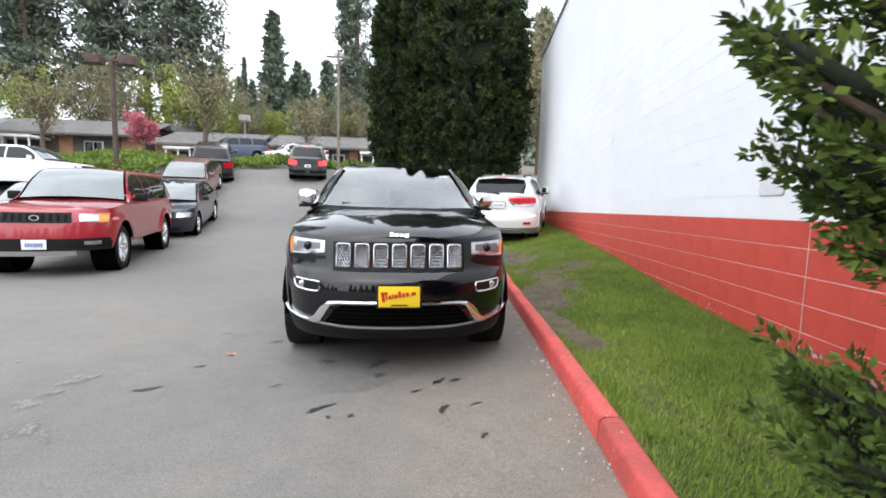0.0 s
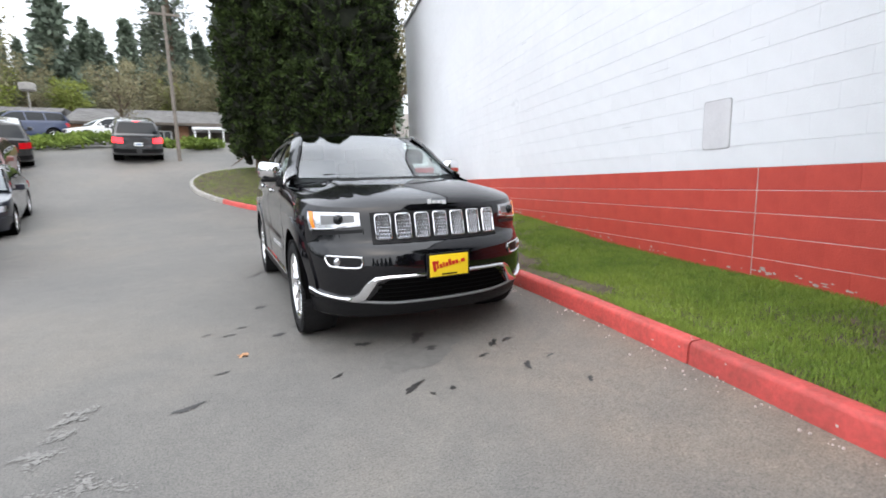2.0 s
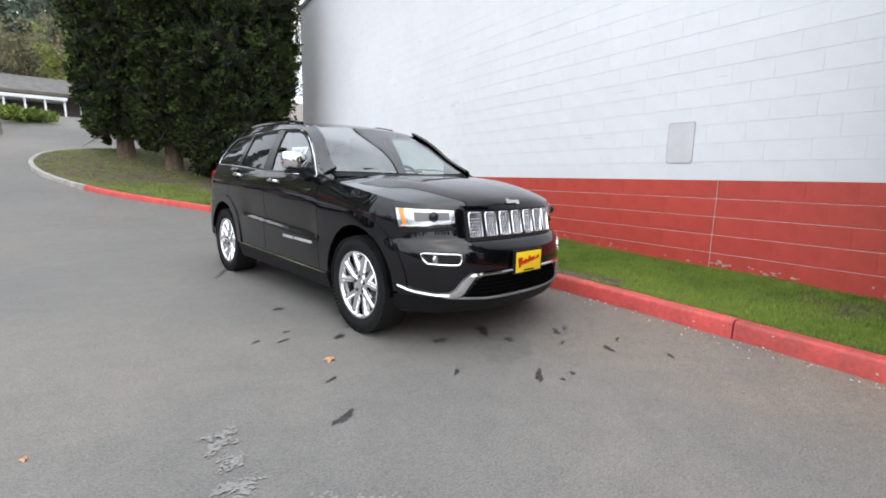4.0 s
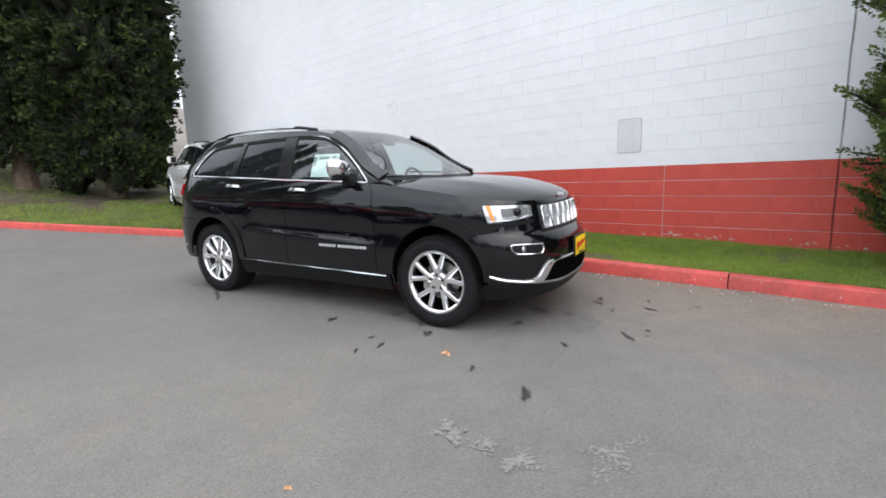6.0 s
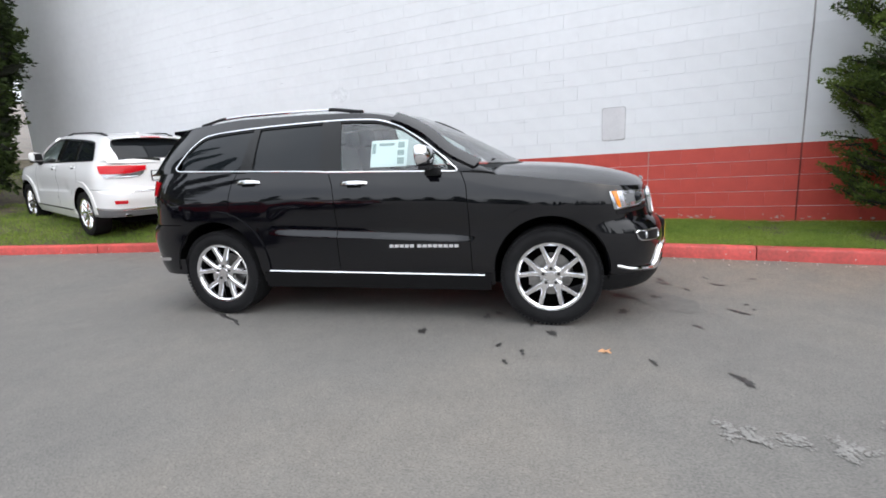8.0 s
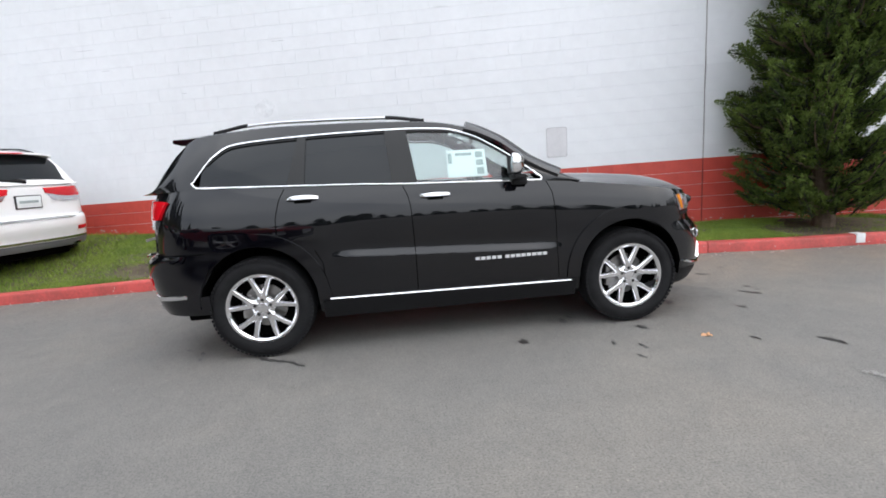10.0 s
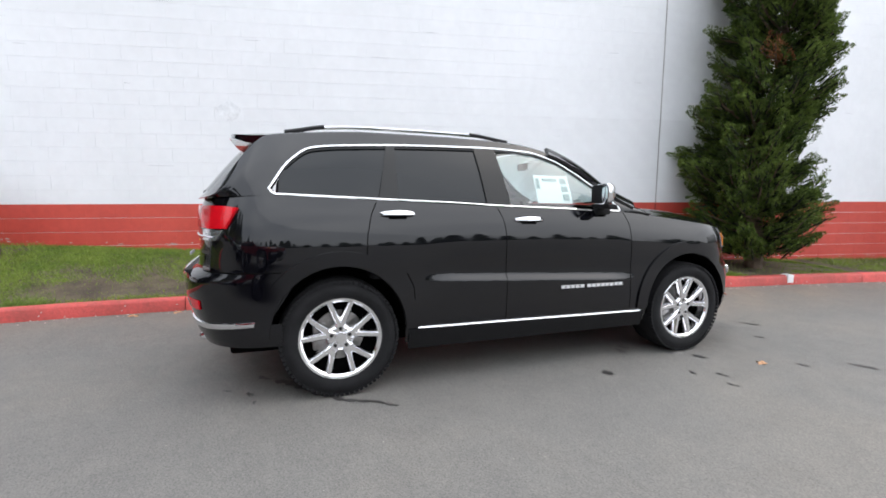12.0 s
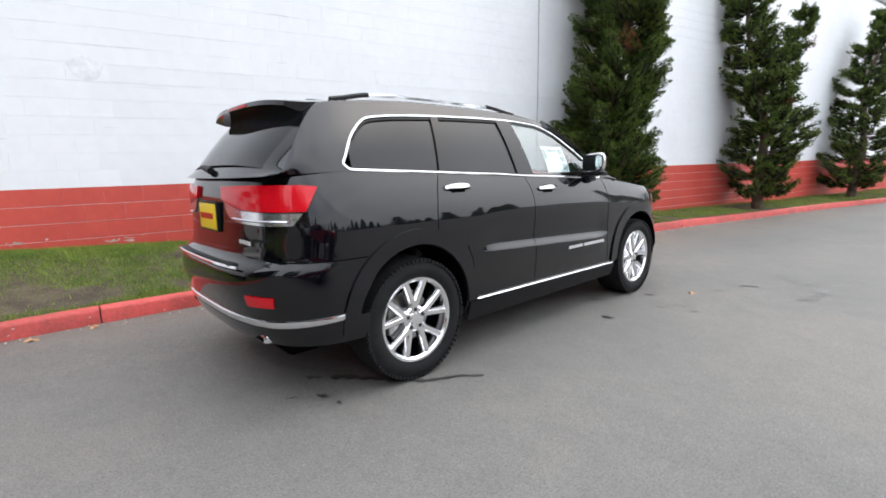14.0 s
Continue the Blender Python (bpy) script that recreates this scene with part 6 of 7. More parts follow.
# ---- the other vehicles in the lot ----
def car_spec(L, w, H, hz, belt, cowl, r0, r1, ty, wheels, wr, sill=0.25, deck=None, flare=0.012, rear_belt=0.05):
    deck = deck or belt + rear_belt
    zt = H - 0.035
    tx = w * 0.72
    return dict(
        y1=0.75, y2=L - 0.6, nf=2.7, nr=3.2, sill=sill, nose_bottom=sill - 0.03, tail_bottom=sill + 0.04, flare=flare, crown=0.035, hood_pow=3.0,
        width=[(0.75, w), (L / 2, w), (L - 0.6, w)],
        shape=[(0.15, -0.06), (sill + 0.05, -0.03), (0.5, 0.0), (0.8, 0.0), (belt - 0.05, -0.015), (belt + 0.15, -0.07)],
        front=[(0.15, 0.16), (0.3, 0.04), (0.45, 0.0), (0.60, 0.0), (hz - 0.12, 0.05), (hz, 0.11), (hz + 0.1, 0.22)],
        rear=[(0.2, L - 0.14), (0.4, L - 0.02), (0.6, L), (0.75, L - 0.02), (deck, L - 0.06), (deck + 0.2, L - 0.1)],
        arches=[(wheels[0], wr + 0.03, wr + 0.06), (wheels[1], wr + 0.03, wr + 0.06)],
        rim=[(-0.1, hz), (0.2, hz + 0.01), (cowl, belt), (ty - 0.2, belt + rear_belt), (L + 0.1, deck)],
        hood=[(-0.1, hz + 0.02), (0.15, hz + 0.03), (0.4, hz + 0.07), (cowl + 0.2, belt + 0.06)],
        top=[(cowl - 0.12, belt - 0.01, w * 0.96), (cowl + 0.02, belt + 0.05, w * 0.92), ((cowl + r0) / 2, belt + (zt - belt) * 0.62, w * 0.82), (r0, zt - 0.03, tx + 0.02), (r0 + 0.35, zt, tx), ((r0 + r1) / 2, zt + 0.005, tx), (r1, zt - 0.02, tx), ((r1 + ty) / 2, (zt + deck) / 2 + 0.05, w * 0.81), (ty, deck + 0.01, w * 0.9), (L - 0.02, deck, w * 0.9)],
        roof=(r0, r1), cowl=cowl, ty=ty, deck=deck, L=L, w=w, H=H, wr=wr, wheels=wheels, belt=belt, rear_belt=rear_belt, hz=hz)


def parked(name, s, paint, label, posts=(0.5,), lamps=True, dark_trim=False, trim=None, group="cars in the lot", lit=None):
    """A car in the middle distance: body, cabin, panes, wheels, lamps, bumpers, plates."""
    B = Body(s)
    root = thing(name, label, "car", group)
    us = body_us(B, False)
    part("body", shell_mesh(B, np.linspace(s["sill"] - 0.03, s["deck"] + 0.1, 22).tolist(), us), paint, root, smooth=40)
    part("bonnet", bonnet_mesh(B, us, s["cowl"] + 0.1, False), paint, root, smooth=40)
    part("cabin", cabin_mesh(B, [], False, s["cowl"] - 0.1, s["ty"]), paint, root, smooth=40)
    L, w, belt, zt = s["L"], s["w"], s["belt"], s["H"] - 0.035
    # boot lid or tailgate
    bm = bmesh.new()
    rows = []
    for u in us[::-1]:
        z = B.edge(u)
        p = B.low(u, z)
        if p.y < s["ty"] - 0.05:
            break
        rows.append([bm.verts.new((p.x * t, p.y, p.z + 0.03 * (1 - t * t))) for t in np.linspace(-1, 1, 9)])
    for r0, r1 in zip(rows, rows[1:]):
        for k in range(8):
            bm.faces.new((r0[k], r1[k], r1[k + 1], r0[k + 1]))
    bmesh.ops.remove_doubles(bm, verts=bm.verts, dist=1e-4)
    part("boot_lid", bm, paint, root)

    def edge_pt(y, k=0.965):
        return Vector((B.top_x(y) * k, y, B.top_z(y)))
    cowl, r0, r1, ty = s["cowl"], s["roof"][0], s["roof"][1], s["ty"]
    bm = span(bmesh.new(), np.linspace(0.03, 0.97, 9), lambda j: edge_pt(cowl + (r0 - cowl) * j, 0.95), lambda j: Vector((0, cowl - 0.18 + (r0 - cowl + 0.12) * j, belt + 0.07 + (zt + 0.01 - belt - 0.07) * (j + 0.12 * math.sin(math.pi * j)))), 14)
    for v in bm.verts:
        v.co.z += 0.006
    part("windscreen", bm, M["screen_dark"], root)
    bm = span(bmesh.new(), np.linspace(0, 1, 9), lambda j: edge_pt(r1 + (ty - r1) * j, 1.0), lambda j: Vector((0, r1 + (ty - r1 + 0.06) * j, zt + 0.03 + (s["deck"] + 0.03 - zt - 0.03) * j)), 12, 3.0)
    part("tailgate", bm, paint, root)
    bm = span(bmesh.new(), np.linspace(0.12, 0.85, 8), lambda j: edge_pt(r1 + (ty - r1) * j, 0.90) + Vector((0, 0.014, 0.008)), lambda j: Vector((0, r1 + 0.014 + (ty - r1 + 0.06) * j, zt + 0.038 + (s["deck"] + 0.03 - zt - 0.03) * j)), 12, 3.0)
    part("rear_window", bm, M["tint"], root)
    # side panes
    y0, y1 = cowl + 0.22, ty - 0.22
    cuts = [0.0] + list(posts) + [1.0]
    for a, b in zip(cuts, cuts[1:]):
        ya, yb = y0 + (y1 - y0) * a + 0.03, y0 + (y1 - y0) * b - 0.03
        ys = np.linspace(ya, yb, 8)
        lo = [(y, B.rim(y) + 0.03) for y in ys]
        hi = [(y, max(B.rim(y) + 0.05, B.top_z(y) - 0.07)) for y in ys]
        both("side_window", lambda: patch(B.glass, lo, hi, 5, 0.0, 0.005), M["tint"], root)
    for y in s["wheels"]:
        for x in (-w + 0.10, w - 0.10):
            wheel_parts(root, x, y, s["wr"], 0.21, s["wr"] * 0.64, 5, 1 if x > 0 else -1, "plain", trim or M["alloy"], fine=False)
        def hollow(y=y):
            bm = bmesh.new()
            lathe(bm, [(w + 0.002, s["wr"] + 0.055), (w * 0.6, s["wr"] + 0.055), (w * 0.6, 0.0)], 24, (0, y, s["wr"] + 0.03))
            return bm
        both("wheel_arch", hollow, M["liner"], root)
    bm = bmesh.new()
    box(bm, -w * 0.7, w * 0.7, 0.3, L - 0.3, s["sill"] - 0.04, s["sill"] + 0.2, 0.03)
    part("underbody", bm, M["liner"], root)

    def nose_lines(x0, x1, z0, z1, n=8):
        lo = [(B.u_at(z0, x), z0) for x in np.linspace(x0, x1, n)]
        return lo, [(B.u_at(z1, x), z1) for x in np.linspace(x0, x1, n)]

    def tail_lines(x0, x1, z0, z1, n=6):
        return [(B.u_at(z0, -x), z0) for x in np.linspace(x0, x1, n)], [(B.u_at(z1, -x), z1) for x in np.linspace(x0, x1, n)]
    hz = s["hz"]
    lo, hi = nose_lines(w * (0.60 if dark_trim else 0.55), w * 0.93, hz - 0.18, hz - 0.06)
    both("headlamp", lambda: patch(B.low, lo, hi, 3, 0.0, 0.012), M["lamp_dark"], root, "clear headlamp")
    if dark_trim:
        lo2, hi2 = nose_lines(w * 0.84, w * 0.95, hz - 0.19, hz - 0.05, 4)
        both("indicator", lambda: patch(B.low, lo2, hi2, 3, 0.006, 0.012), M["amber"], root, "amber indicator")
    lo3, hi3 = nose_lines(0.0, w * 0.50, hz - 0.20, hz - 0.04)
    both("grille", lambda: patch(B.low, lo3, hi3, 3, 0.0, 0.008), M["plastic"], root)
    if dark_trim:
        for k in range(9):
            x = -w * 0.42 + w * 0.84 * k / 8
            bm = bmesh.new()
            p = B.low(B.u_at(hz - 0.12, abs(x)), hz - 0.12)
            box(bm, x - 0.018, x + 0.018, p.y - 0.022, p.y, hz - 0.19, hz - 0.05, 0.004)
            part("grille_bar", bm, M["plastic"], root)
        bm = lathe(bmesh.new(), [(0, 0.052), (-0.008, 0.05), (-0.008, 0.036), (0, 0.034)], 20, axis="z")
        p = B.low(0.0, hz - 0.12)
        bmesh.ops.transform(bm, matrix=Matrix.Translation((0, p.y - 0.03, hz - 0.12)) @ Matrix.Rotation(radians(-90), 4, "X") @ Matrix.Diagonal((1.3, 0.9, 1, 1)), verts=bm.verts)
        part("badge_ring", bm, M["chrome"], root)
    bumper = M["plastic"] if dark_trim else paint
    lo4, hi4 = nose_lines(0.0, w * 0.96, 0.36 if not dark_trim else 0.44, 0.50 if not dark_trim else 0.62, 14)
    both("front_bumper", lambda: patch(B.low, lo4, hi4, 4, 0.0, 0.03), bumper, root)
    if dark_trim:
        lo5, hi5 = nose_lines(0.0, w * 0.55, 0.36, 0.43, 8)
        both("skid_plate", lambda: patch(B.low, lo5, hi5, 2, 0.0, 0.02), M["grey_metal"], root, "silver skid plate")
        lo6, hi6 = nose_lines(w * 0.66, w * 0.86, 0.52, 0.58, 4)
        both("bumper_lamp", lambda: patch(B.low, lo6, hi6, 2, 0.03, 0.008), M["lamp"], root)
    else:
        lo5, hi5 = nose_lines(0.0, w * 0.6, 0.27, 0.36, 8)
        both("lower_intake", lambda: patch(B.low, lo5, hi5, 2, 0.0, 0.006), M["plastic"], root)
    lo7, hi7 = tail_lines(w * 0.58, w * 0.97, s["deck"] - 0.30, s["deck"] - 0.08)
    both("tail_lamp", lambda: patch(B.low, lo7, hi7, 4, 0.0, 0.012), lit or M["red_lens"], root, "red tail lamp")
    lo8, hi8 = tail_lines(0.0, w * 0.95, 0.42, 0.58, 10)
    both("rear_bumper", lambda: patch(B.low, lo8, hi8, 3, 0.0, 0.025), M["plastic"], root)
    for yy, zz, sgn in ((B.low(0, 0.53).y - 0.035, 0.53, -1), (B.low(3, 0.78).y + 0.004, 0.78, 1)):
        pl = new("number_plate")
        pl.parent = root
        bm = bmesh.new()
        box(bm, -0.155, 0.155, min(yy, yy + sgn * 0.012), max(yy, yy + sgn * 0.012), zz - 0.07, zz + 0.08, 0.003)
        part("plate_panel", bm, M["paper"], pl)
        bars(pl, "plate_lettering", M["plate_blue"], (-0.11 * -sgn, yy + sgn * 0.013, zz - 0.03), (-sgn, 0, 0), (0, 0, 1), (0, sgn, 0), [(0.033 * k, 0.022, 0, 0.06) for k in range(7)])
    def mirror():
        bm = bmesh.new()
        y = cowl + 0.38
        x = B.glass(y, B.rim(y) + 0.03).x
        box(bm, x, x + 0.07, y - 0.03, y + 0.02, belt + 0.02, belt + 0.06, 0.01)
        box(bm, x + 0.04, x + 0.22, y - 0.07, y + 0.03, belt + 0.02, belt + 0.17, 0.03)
        return bm
    both("door_mirror", mirror, M["plastic"] if dark_trim else paint, root)
    for t in posts:
        def grip(t=t):
            y = y0 + (y1 - y0) * t - 0.12
            p, v = surf_line(B.low, [(B.at_y(y + d), belt - 0.12) for d in (-0.09, 0, 0.09)])
            return ribbon(bmesh.new(), [q + n * 0.012 for q, n in zip(p, v)], v, 0.025, 0.012)
        both("door_handle", grip, M["chrome"] if dark_trim else paint, root)
    return root


M["screen_dark"] = mat("sky_lit_screen_glass", (0.05, 0.065, 0.07), 0.02, spec=1.0, coat=1.0)
M["grey_metal"] = mat("grey_metal", (0.42, 0.42, 0.42), 0.4, metal=0.7)
M["plate_blue"] = mat("blue_plate_print", (0.12, 0.2, 0.42), 0.5)
M["brake_lit"] = mat("lit_brake_lamp", (0.9, 0.03, 0.04), 0.2, emit=2.2)
PAINTS = {k: mat(k + "_car_paint", c, 0.35, coat=1.0, metal=m) for k, c, m in (("red", (0.33, 0.010, 0.020), 0.0), ("navy", (0.010, 0.013, 0.024), 0.0), ("rosy", (0.24, 0.10, 0.09), 0.3), ("ink", (0.010, 0.010, 0.011), 0.0), ("grey", (0.055, 0.058, 0.062), 0.3), ("blue", (0.03, 0.045, 0.10), 0.0), ("white", (0.78, 0.78, 0.78), 0.0), ("silver", (0.42, 0.43, 0.44), 0.5))}

TRUCK = car_spec(5.15, 0.90, 1.80, 1.06, 1.16, 1.45, 2.1, 4.85, 5.08, (0.90, 4.0), 0.39, sill=0.46, deck=1.22, flare=0.045, rear_belt=0.03)
SEDAN = car_spec(4.5, 0.87, 1.46, 0.80, 0.92, 1.15, 2.0, 3.15, 3.95, (0.85, 3.5), 0.32, sill=0.22, deck=0.98)
WAGON = car_spec(4.7, 0.93, 1.72, 0.98, 1.10, 1.25, 2.0, 4.25, 4.62, (0.90, 3.65), 0.36, sill=0.28, deck=1.12)


def park(root, x, y, z, turn, pitch=0.0, s=1.0):
    root.matrix_basis = pose(x, y, z, pitch, 0, turn) @ Matrix.Scale(s, 4)


def settle(root, s, x, y, turn):
    """Stands a car on the sloping lot by its two axles; x, y is the middle of its nose."""
    t = radians(turn)
    za, zb = (ground_z(x - w * math.sin(t), y + w * math.cos(t)) for w in s["wheels"])
    slope = math.atan2(zb - za, s["wheels"][1] - s["wheels"][0])
    park(root, x, y, za - s["wheels"][0] * math.tan(slope), turn, math.degrees(slope))


truck = parked("pickup_truck", TRUCK, PAINTS["red"], "red pickup truck with a matching bed canopy", (0.32, 0.52), dark_trim=True)
settle(truck, TRUCK, -5.45, 4.3, 12.5)
sedan = parked("sedan", SEDAN, PAINTS["navy"], "dark blue sedan parked behind the pickup", (0.5,))
settle(sedan, SEDAN, -6.35, 9.95, 10)
sedan2 = parked("sedan", SEDAN, PAINTS["rosy"], "dull rose sedan parked behind the dark one", (0.5,))
settle(sedan2, SEDAN, -7.95, 15.0, 9)
ink = parked("suv", WAGON, PAINTS["ink"], "black SUV parked nose towards the ivy bank", (0.36, 0.66))
settle(ink, WAGON, -9.87, 24.4, 197)
grey = parked("suv", WAGON, PAINTS["grey"], "dark grey SUV with its brake lamps lit", (0.36, 0.66), lit=M["brake_lit"])
settle(grey, WAGON, -5.0, 25.6, 189)
bm = bmesh.new()
box(bm, -0.14, 0.14, 4.24, 4.28, 1.655, 1.69, 0.005)
part("high_brake_lamp", bm, M["brake_lit"], grey, "lit high brake lamp")
wsuv = parked("suv", WAGON, PAINTS["white"], "white SUV parked across the far row", (0.36, 0.66))
settle(wsuv, WAGON, -12.4, 17.6, 93)
blue = parked("suv", WAGON, PAINTS["blue"], "dark blue SUV standing before the houses", (0.36, 0.66), group="cars before the houses")
settle(blue, WAGON, -13.0, 30.0, -55)
wcar = parked("sedan", SEDAN, PAINTS["white"], "white sedan standing before the houses", (0.5,), group="cars before the houses")
settle(wcar, SEDAN, -8.6, 29.0, -62)
scar = parked("sedan", SEDAN, PAINTS["silver"], "grey sedan parked beside the red pickup", (0.5,))
settle(scar, SEDAN, -8.75, 8.2, 10)

# ---- the low houses beyond the bank ----
M["shingle"] = mat("grey_roof_shingle", (0.17, 0.165, 0.16), 0.85, vary=0.22, scale=2.0, bump=0.6, bump_scale=14)
M["brick"] = mat("tan_brick", (0.36, 0.19, 0.11), 0.85, vary=0.22, scale=3.0, bump=0.4, bump_scale=20)
M["siding"] = mat("dark_siding", (0.10, 0.085, 0.07), 0.8, vary=0.25, scale=2.0)
M["white_trim"] = mat("white_trim", (0.75, 0.76, 0.77), 0.6, vary=0.05, scale=3)
M["brown_wood"] = mat("brown_wood", (0.075, 0.048, 0.038), 0.8, vary=0.3, scale=4)
M["pole_wood"] = mat("weathered_pole_wood", (0.20, 0.175, 0.15), 0.85, vary=0.25, scale=3, bump=0.4, bump_scale=20)
M["steel_pole"] = mat("weathered_pole", (0.40, 0.38, 0.36), 0.6, vary=0.2, scale=3)


def house(x0, x1, y, z, eave, ridge, label, bays):
    root = thing("house", label, "house", "row of low houses")
    bm = bmesh.new()
    box(bm, x0 + 0.4, x1 - 0.4, y, y + 8, z - 1.5, eave, 0)
    part("wall", bm, M["siding"], root, smooth=None)
    bm = bmesh.new()
    n = 14
    for k in range(n):
        t0, t1 = k / n, (k + 1) / n
        lift = 0.02
        a, b = Vector((0, y - 1.0 + 5.0 * t0, eave + (ridge - eave) * t0 + lift)), Vector((0, y - 1.0 + 5.0 * t1 + 0.06, eave + (ridge - eave) * t1))
        vs = [bm.verts.new((x, p.y, p.z + h)) for x in (x0, x1) for p, h in ((a, 0), (b, 0), (b, -0.12), (a, -0.10))]
        for q in ((0, 1, 5, 4), (3, 0, 4, 7), (1, 2, 6, 5), (2, 3, 7, 6), (0, 3, 2, 1), (4, 5, 6, 7)):
            bm.faces.new([vs[i] for i in q])
    box(bm, x0, x1, y + 3.9, y + 9, ridge - 0.6, ridge, 0)
    bmesh.ops.recalc_face_normals(bm, faces=bm.faces)
    tagged(part("roof", bm, M["shingle"], root, smooth=None), kind="stuff")
    bm = bmesh.new()
    box(bm, x0 - 0.02, x1 + 0.02, y - 1.08, y - 0.99, eave - 0.16, eave + 0.03, 0.01)
    part("gutter", bm, M["siding"], root)
    for kind, a, b in bays:
        if kind == "brick":
            bm = bmesh.new()
            box(bm, a, b, y - 0.12, y + 0.1, z - 1.2, eave - 0.1, 0.01)
            part("brick_pier", bm, M["brick"], root)
        elif kind == "canopy":
            bm = bmesh.new()
            box(bm, a, b, y - 2.4, y - 0.2, eave - 0.55, eave - 0.36, 0.02)
            part("canopy", bm, M["white_trim"], root, "white flat canopy")
            for x in np.linspace(a + 0.15, b - 0.15, 4):
                bm = bmesh.new()
                box(bm, x - 0.05, x + 0.05, y - 2.3, y - 2.2, z - 1.0, eave - 0.55, 0)
                part("canopy_post", bm, M["white_trim"], root)
        elif kind == "garage":
            bm = bmesh.new()
            box(bm, a, b, y - 0.08, y + 0.1, z - 1.0, eave - 0.4, 0.01)
            door = part("garage_door", bm, M["white_trim"], root, "white garage door")
            for k in range(1, 5):
                zz = z - 1.0 + (eave - 0.4 - z + 1.0) * k / 5
                bm = bmesh.new()
                box(bm, a + 0.05, b - 0.05, y - 0.095, y - 0.08, zz - 0.02, zz + 0.02, 0)
                part("door_rib", bm, M["grey_plastic"], door)
        else:
            bm = bmesh.new()
            box(bm, a, b, y - 0.10, y + 0.05, eave - 1.55, eave - 0.45, 0.01)
            fr = part("window", bm, M["white_trim"], root, "white framed window")
            for k in range(2):
                bm = bmesh.new()
                c0 = a + 0.08 + (b - a - 0.08) * k / 2
                box(bm, c0, c0 + (b - a) / 2 - 0.12, y - 0.125, y - 0.09, eave - 1.47, eave - 0.53, 0)
                part("pane", bm, M["tint"], fr, smooth=None)
    return root


house(-31.5, -19.4, 37, 4.2, 5.9, 7.6, "long low house with grey shingle roof and canopy", [("canopy", -29.5, -26.5), ("brick", -26, -25), ("window", -24.2, -22.8), ("brick", -21.4, -19.8), ("garage", -31, -29.8)])
house(-19.0, -10.9, 37, 4.2, 5.4, 6.95, "low house with a grey roof and brick pier", [("brick", -18.9, -17.6), ("canopy", -17.3, -14.4), ("window", -14.2, -13.1), ("canopy", -12.9, -11.0)])
house(-10.2, 6.0, 37, 4.2, 5.5, 7.0, "long low house with brick end and garage", [("brick", -10.1, -8.7), ("garage", -8.2, -5.6), ("window", -5.0, -4.0), ("brick", -3.6, -2.9), ("canopy", -2.6, 0.4), ("window", 1.2, 2.6), ("window", 3.4, 4.8)])

def pole(name, label, x, y, h, r, material, arm=None):
    root = thing(name, label, "pole", "", at=(x, y, ground_z(x, y)))
    part("shaft", tube(bmesh.new(), [(0, 0, -0.3), (0, 0, h * 0.5), (0, 0, h)], [r, r * 0.9, r * 0.75], 10), material, root)
    if arm:
        bm = bmesh.new()
        box(bm, -arm, arm, -0.05, 0.05, h - 0.06, h + 0.06, 0.01)
        part("cross_arm", bm, material, root)
        for x in ((-arm, arm) if arm > 0.5 else (0.0,)):
            bm = bmesh.new()
            box(bm, x - 0.36, x + 0.36, -0.3, 0.3, h - 0.22, h + 0.22, 0.06)
            part("lamp_head", bm, material, root, "brown box-shaped lamp head" if arm > 0.5 else "")
    else:
        bm = bmesh.new()
        box(bm, -0.6, 0.6, -0.04, 0.04, h - 0.4, h - 0.3, 0.01)
        part("cross_arm", bm, material, root)
    return root


pole("street_lamp", "brown lamp post with two box lamps", -13.8, 22.0, 5.5, 0.13, M["brown_wood"], 0.78)
pole("street_lamp", "thin grey lamp post before the houses", -10.97, 33.5, 3.2, 0.05, M["steel_pole"], 0.3)
pole("utility_pole", "weathered brown-grey utility pole by the road", -2.82, 21.6, 6.6, 0.085, M["pole_wood"])

# ---- gable end and roof edge of the building behind the wall ----
end0, back = on_wall(WALL_END, 0), Vector((udir.y, -udir.x, 0))
gv2 = []
for d in (0.0, 22.0):
    for o in (0.0, -0.35):
        for z in (-0.3, WALL_TOP):
            q = end0 + back * d + udir * o
            gv2.append((q.x + (0.36 * back.x if d == 0 else 0), q.y + (0.36 * back.y if d == 0 else 0), z))
tagged(raw("wall_north", gv2, [(0, 1, 5, 4), (2, 6, 7, 3), (1, 3, 7, 5), (0, 4, 6, 2), (0, 2, 3, 1), (4, 5, 7, 6)], M["wall_white"]), "white painted end wall of the building", "wall", kind="structure")
pts = [on_wall(y, WALL_TOP + 0.04, -0.16) for y in np.linspace(WALL_Y0, WALL_END + 0.05, 30)]
V2, F2 = [], []
for q in pts:
    for o, z in ((0.20, 0.06), (0.20, -0.06), (-0.22, -0.06), (-0.22, 0.06)):
        V2.append(q + nrm * o + Vector((0, 0, z)))
F2 = [(4 * i + a, 4 * i + 4 + a, 4 * i + 4 + (a + 1) % 4, 4 * i + (a + 1) % 4) for i in range(len(pts) - 1) for a in range(4)] + [(3, 2, 1, 0), tuple(4 * (len(pts) - 1) + k for k in range(4))]
tagged(raw("trim", V2, F2, M["grey_plastic"]), "thin grey metal coping along the wall top", "trim", kind="structure")

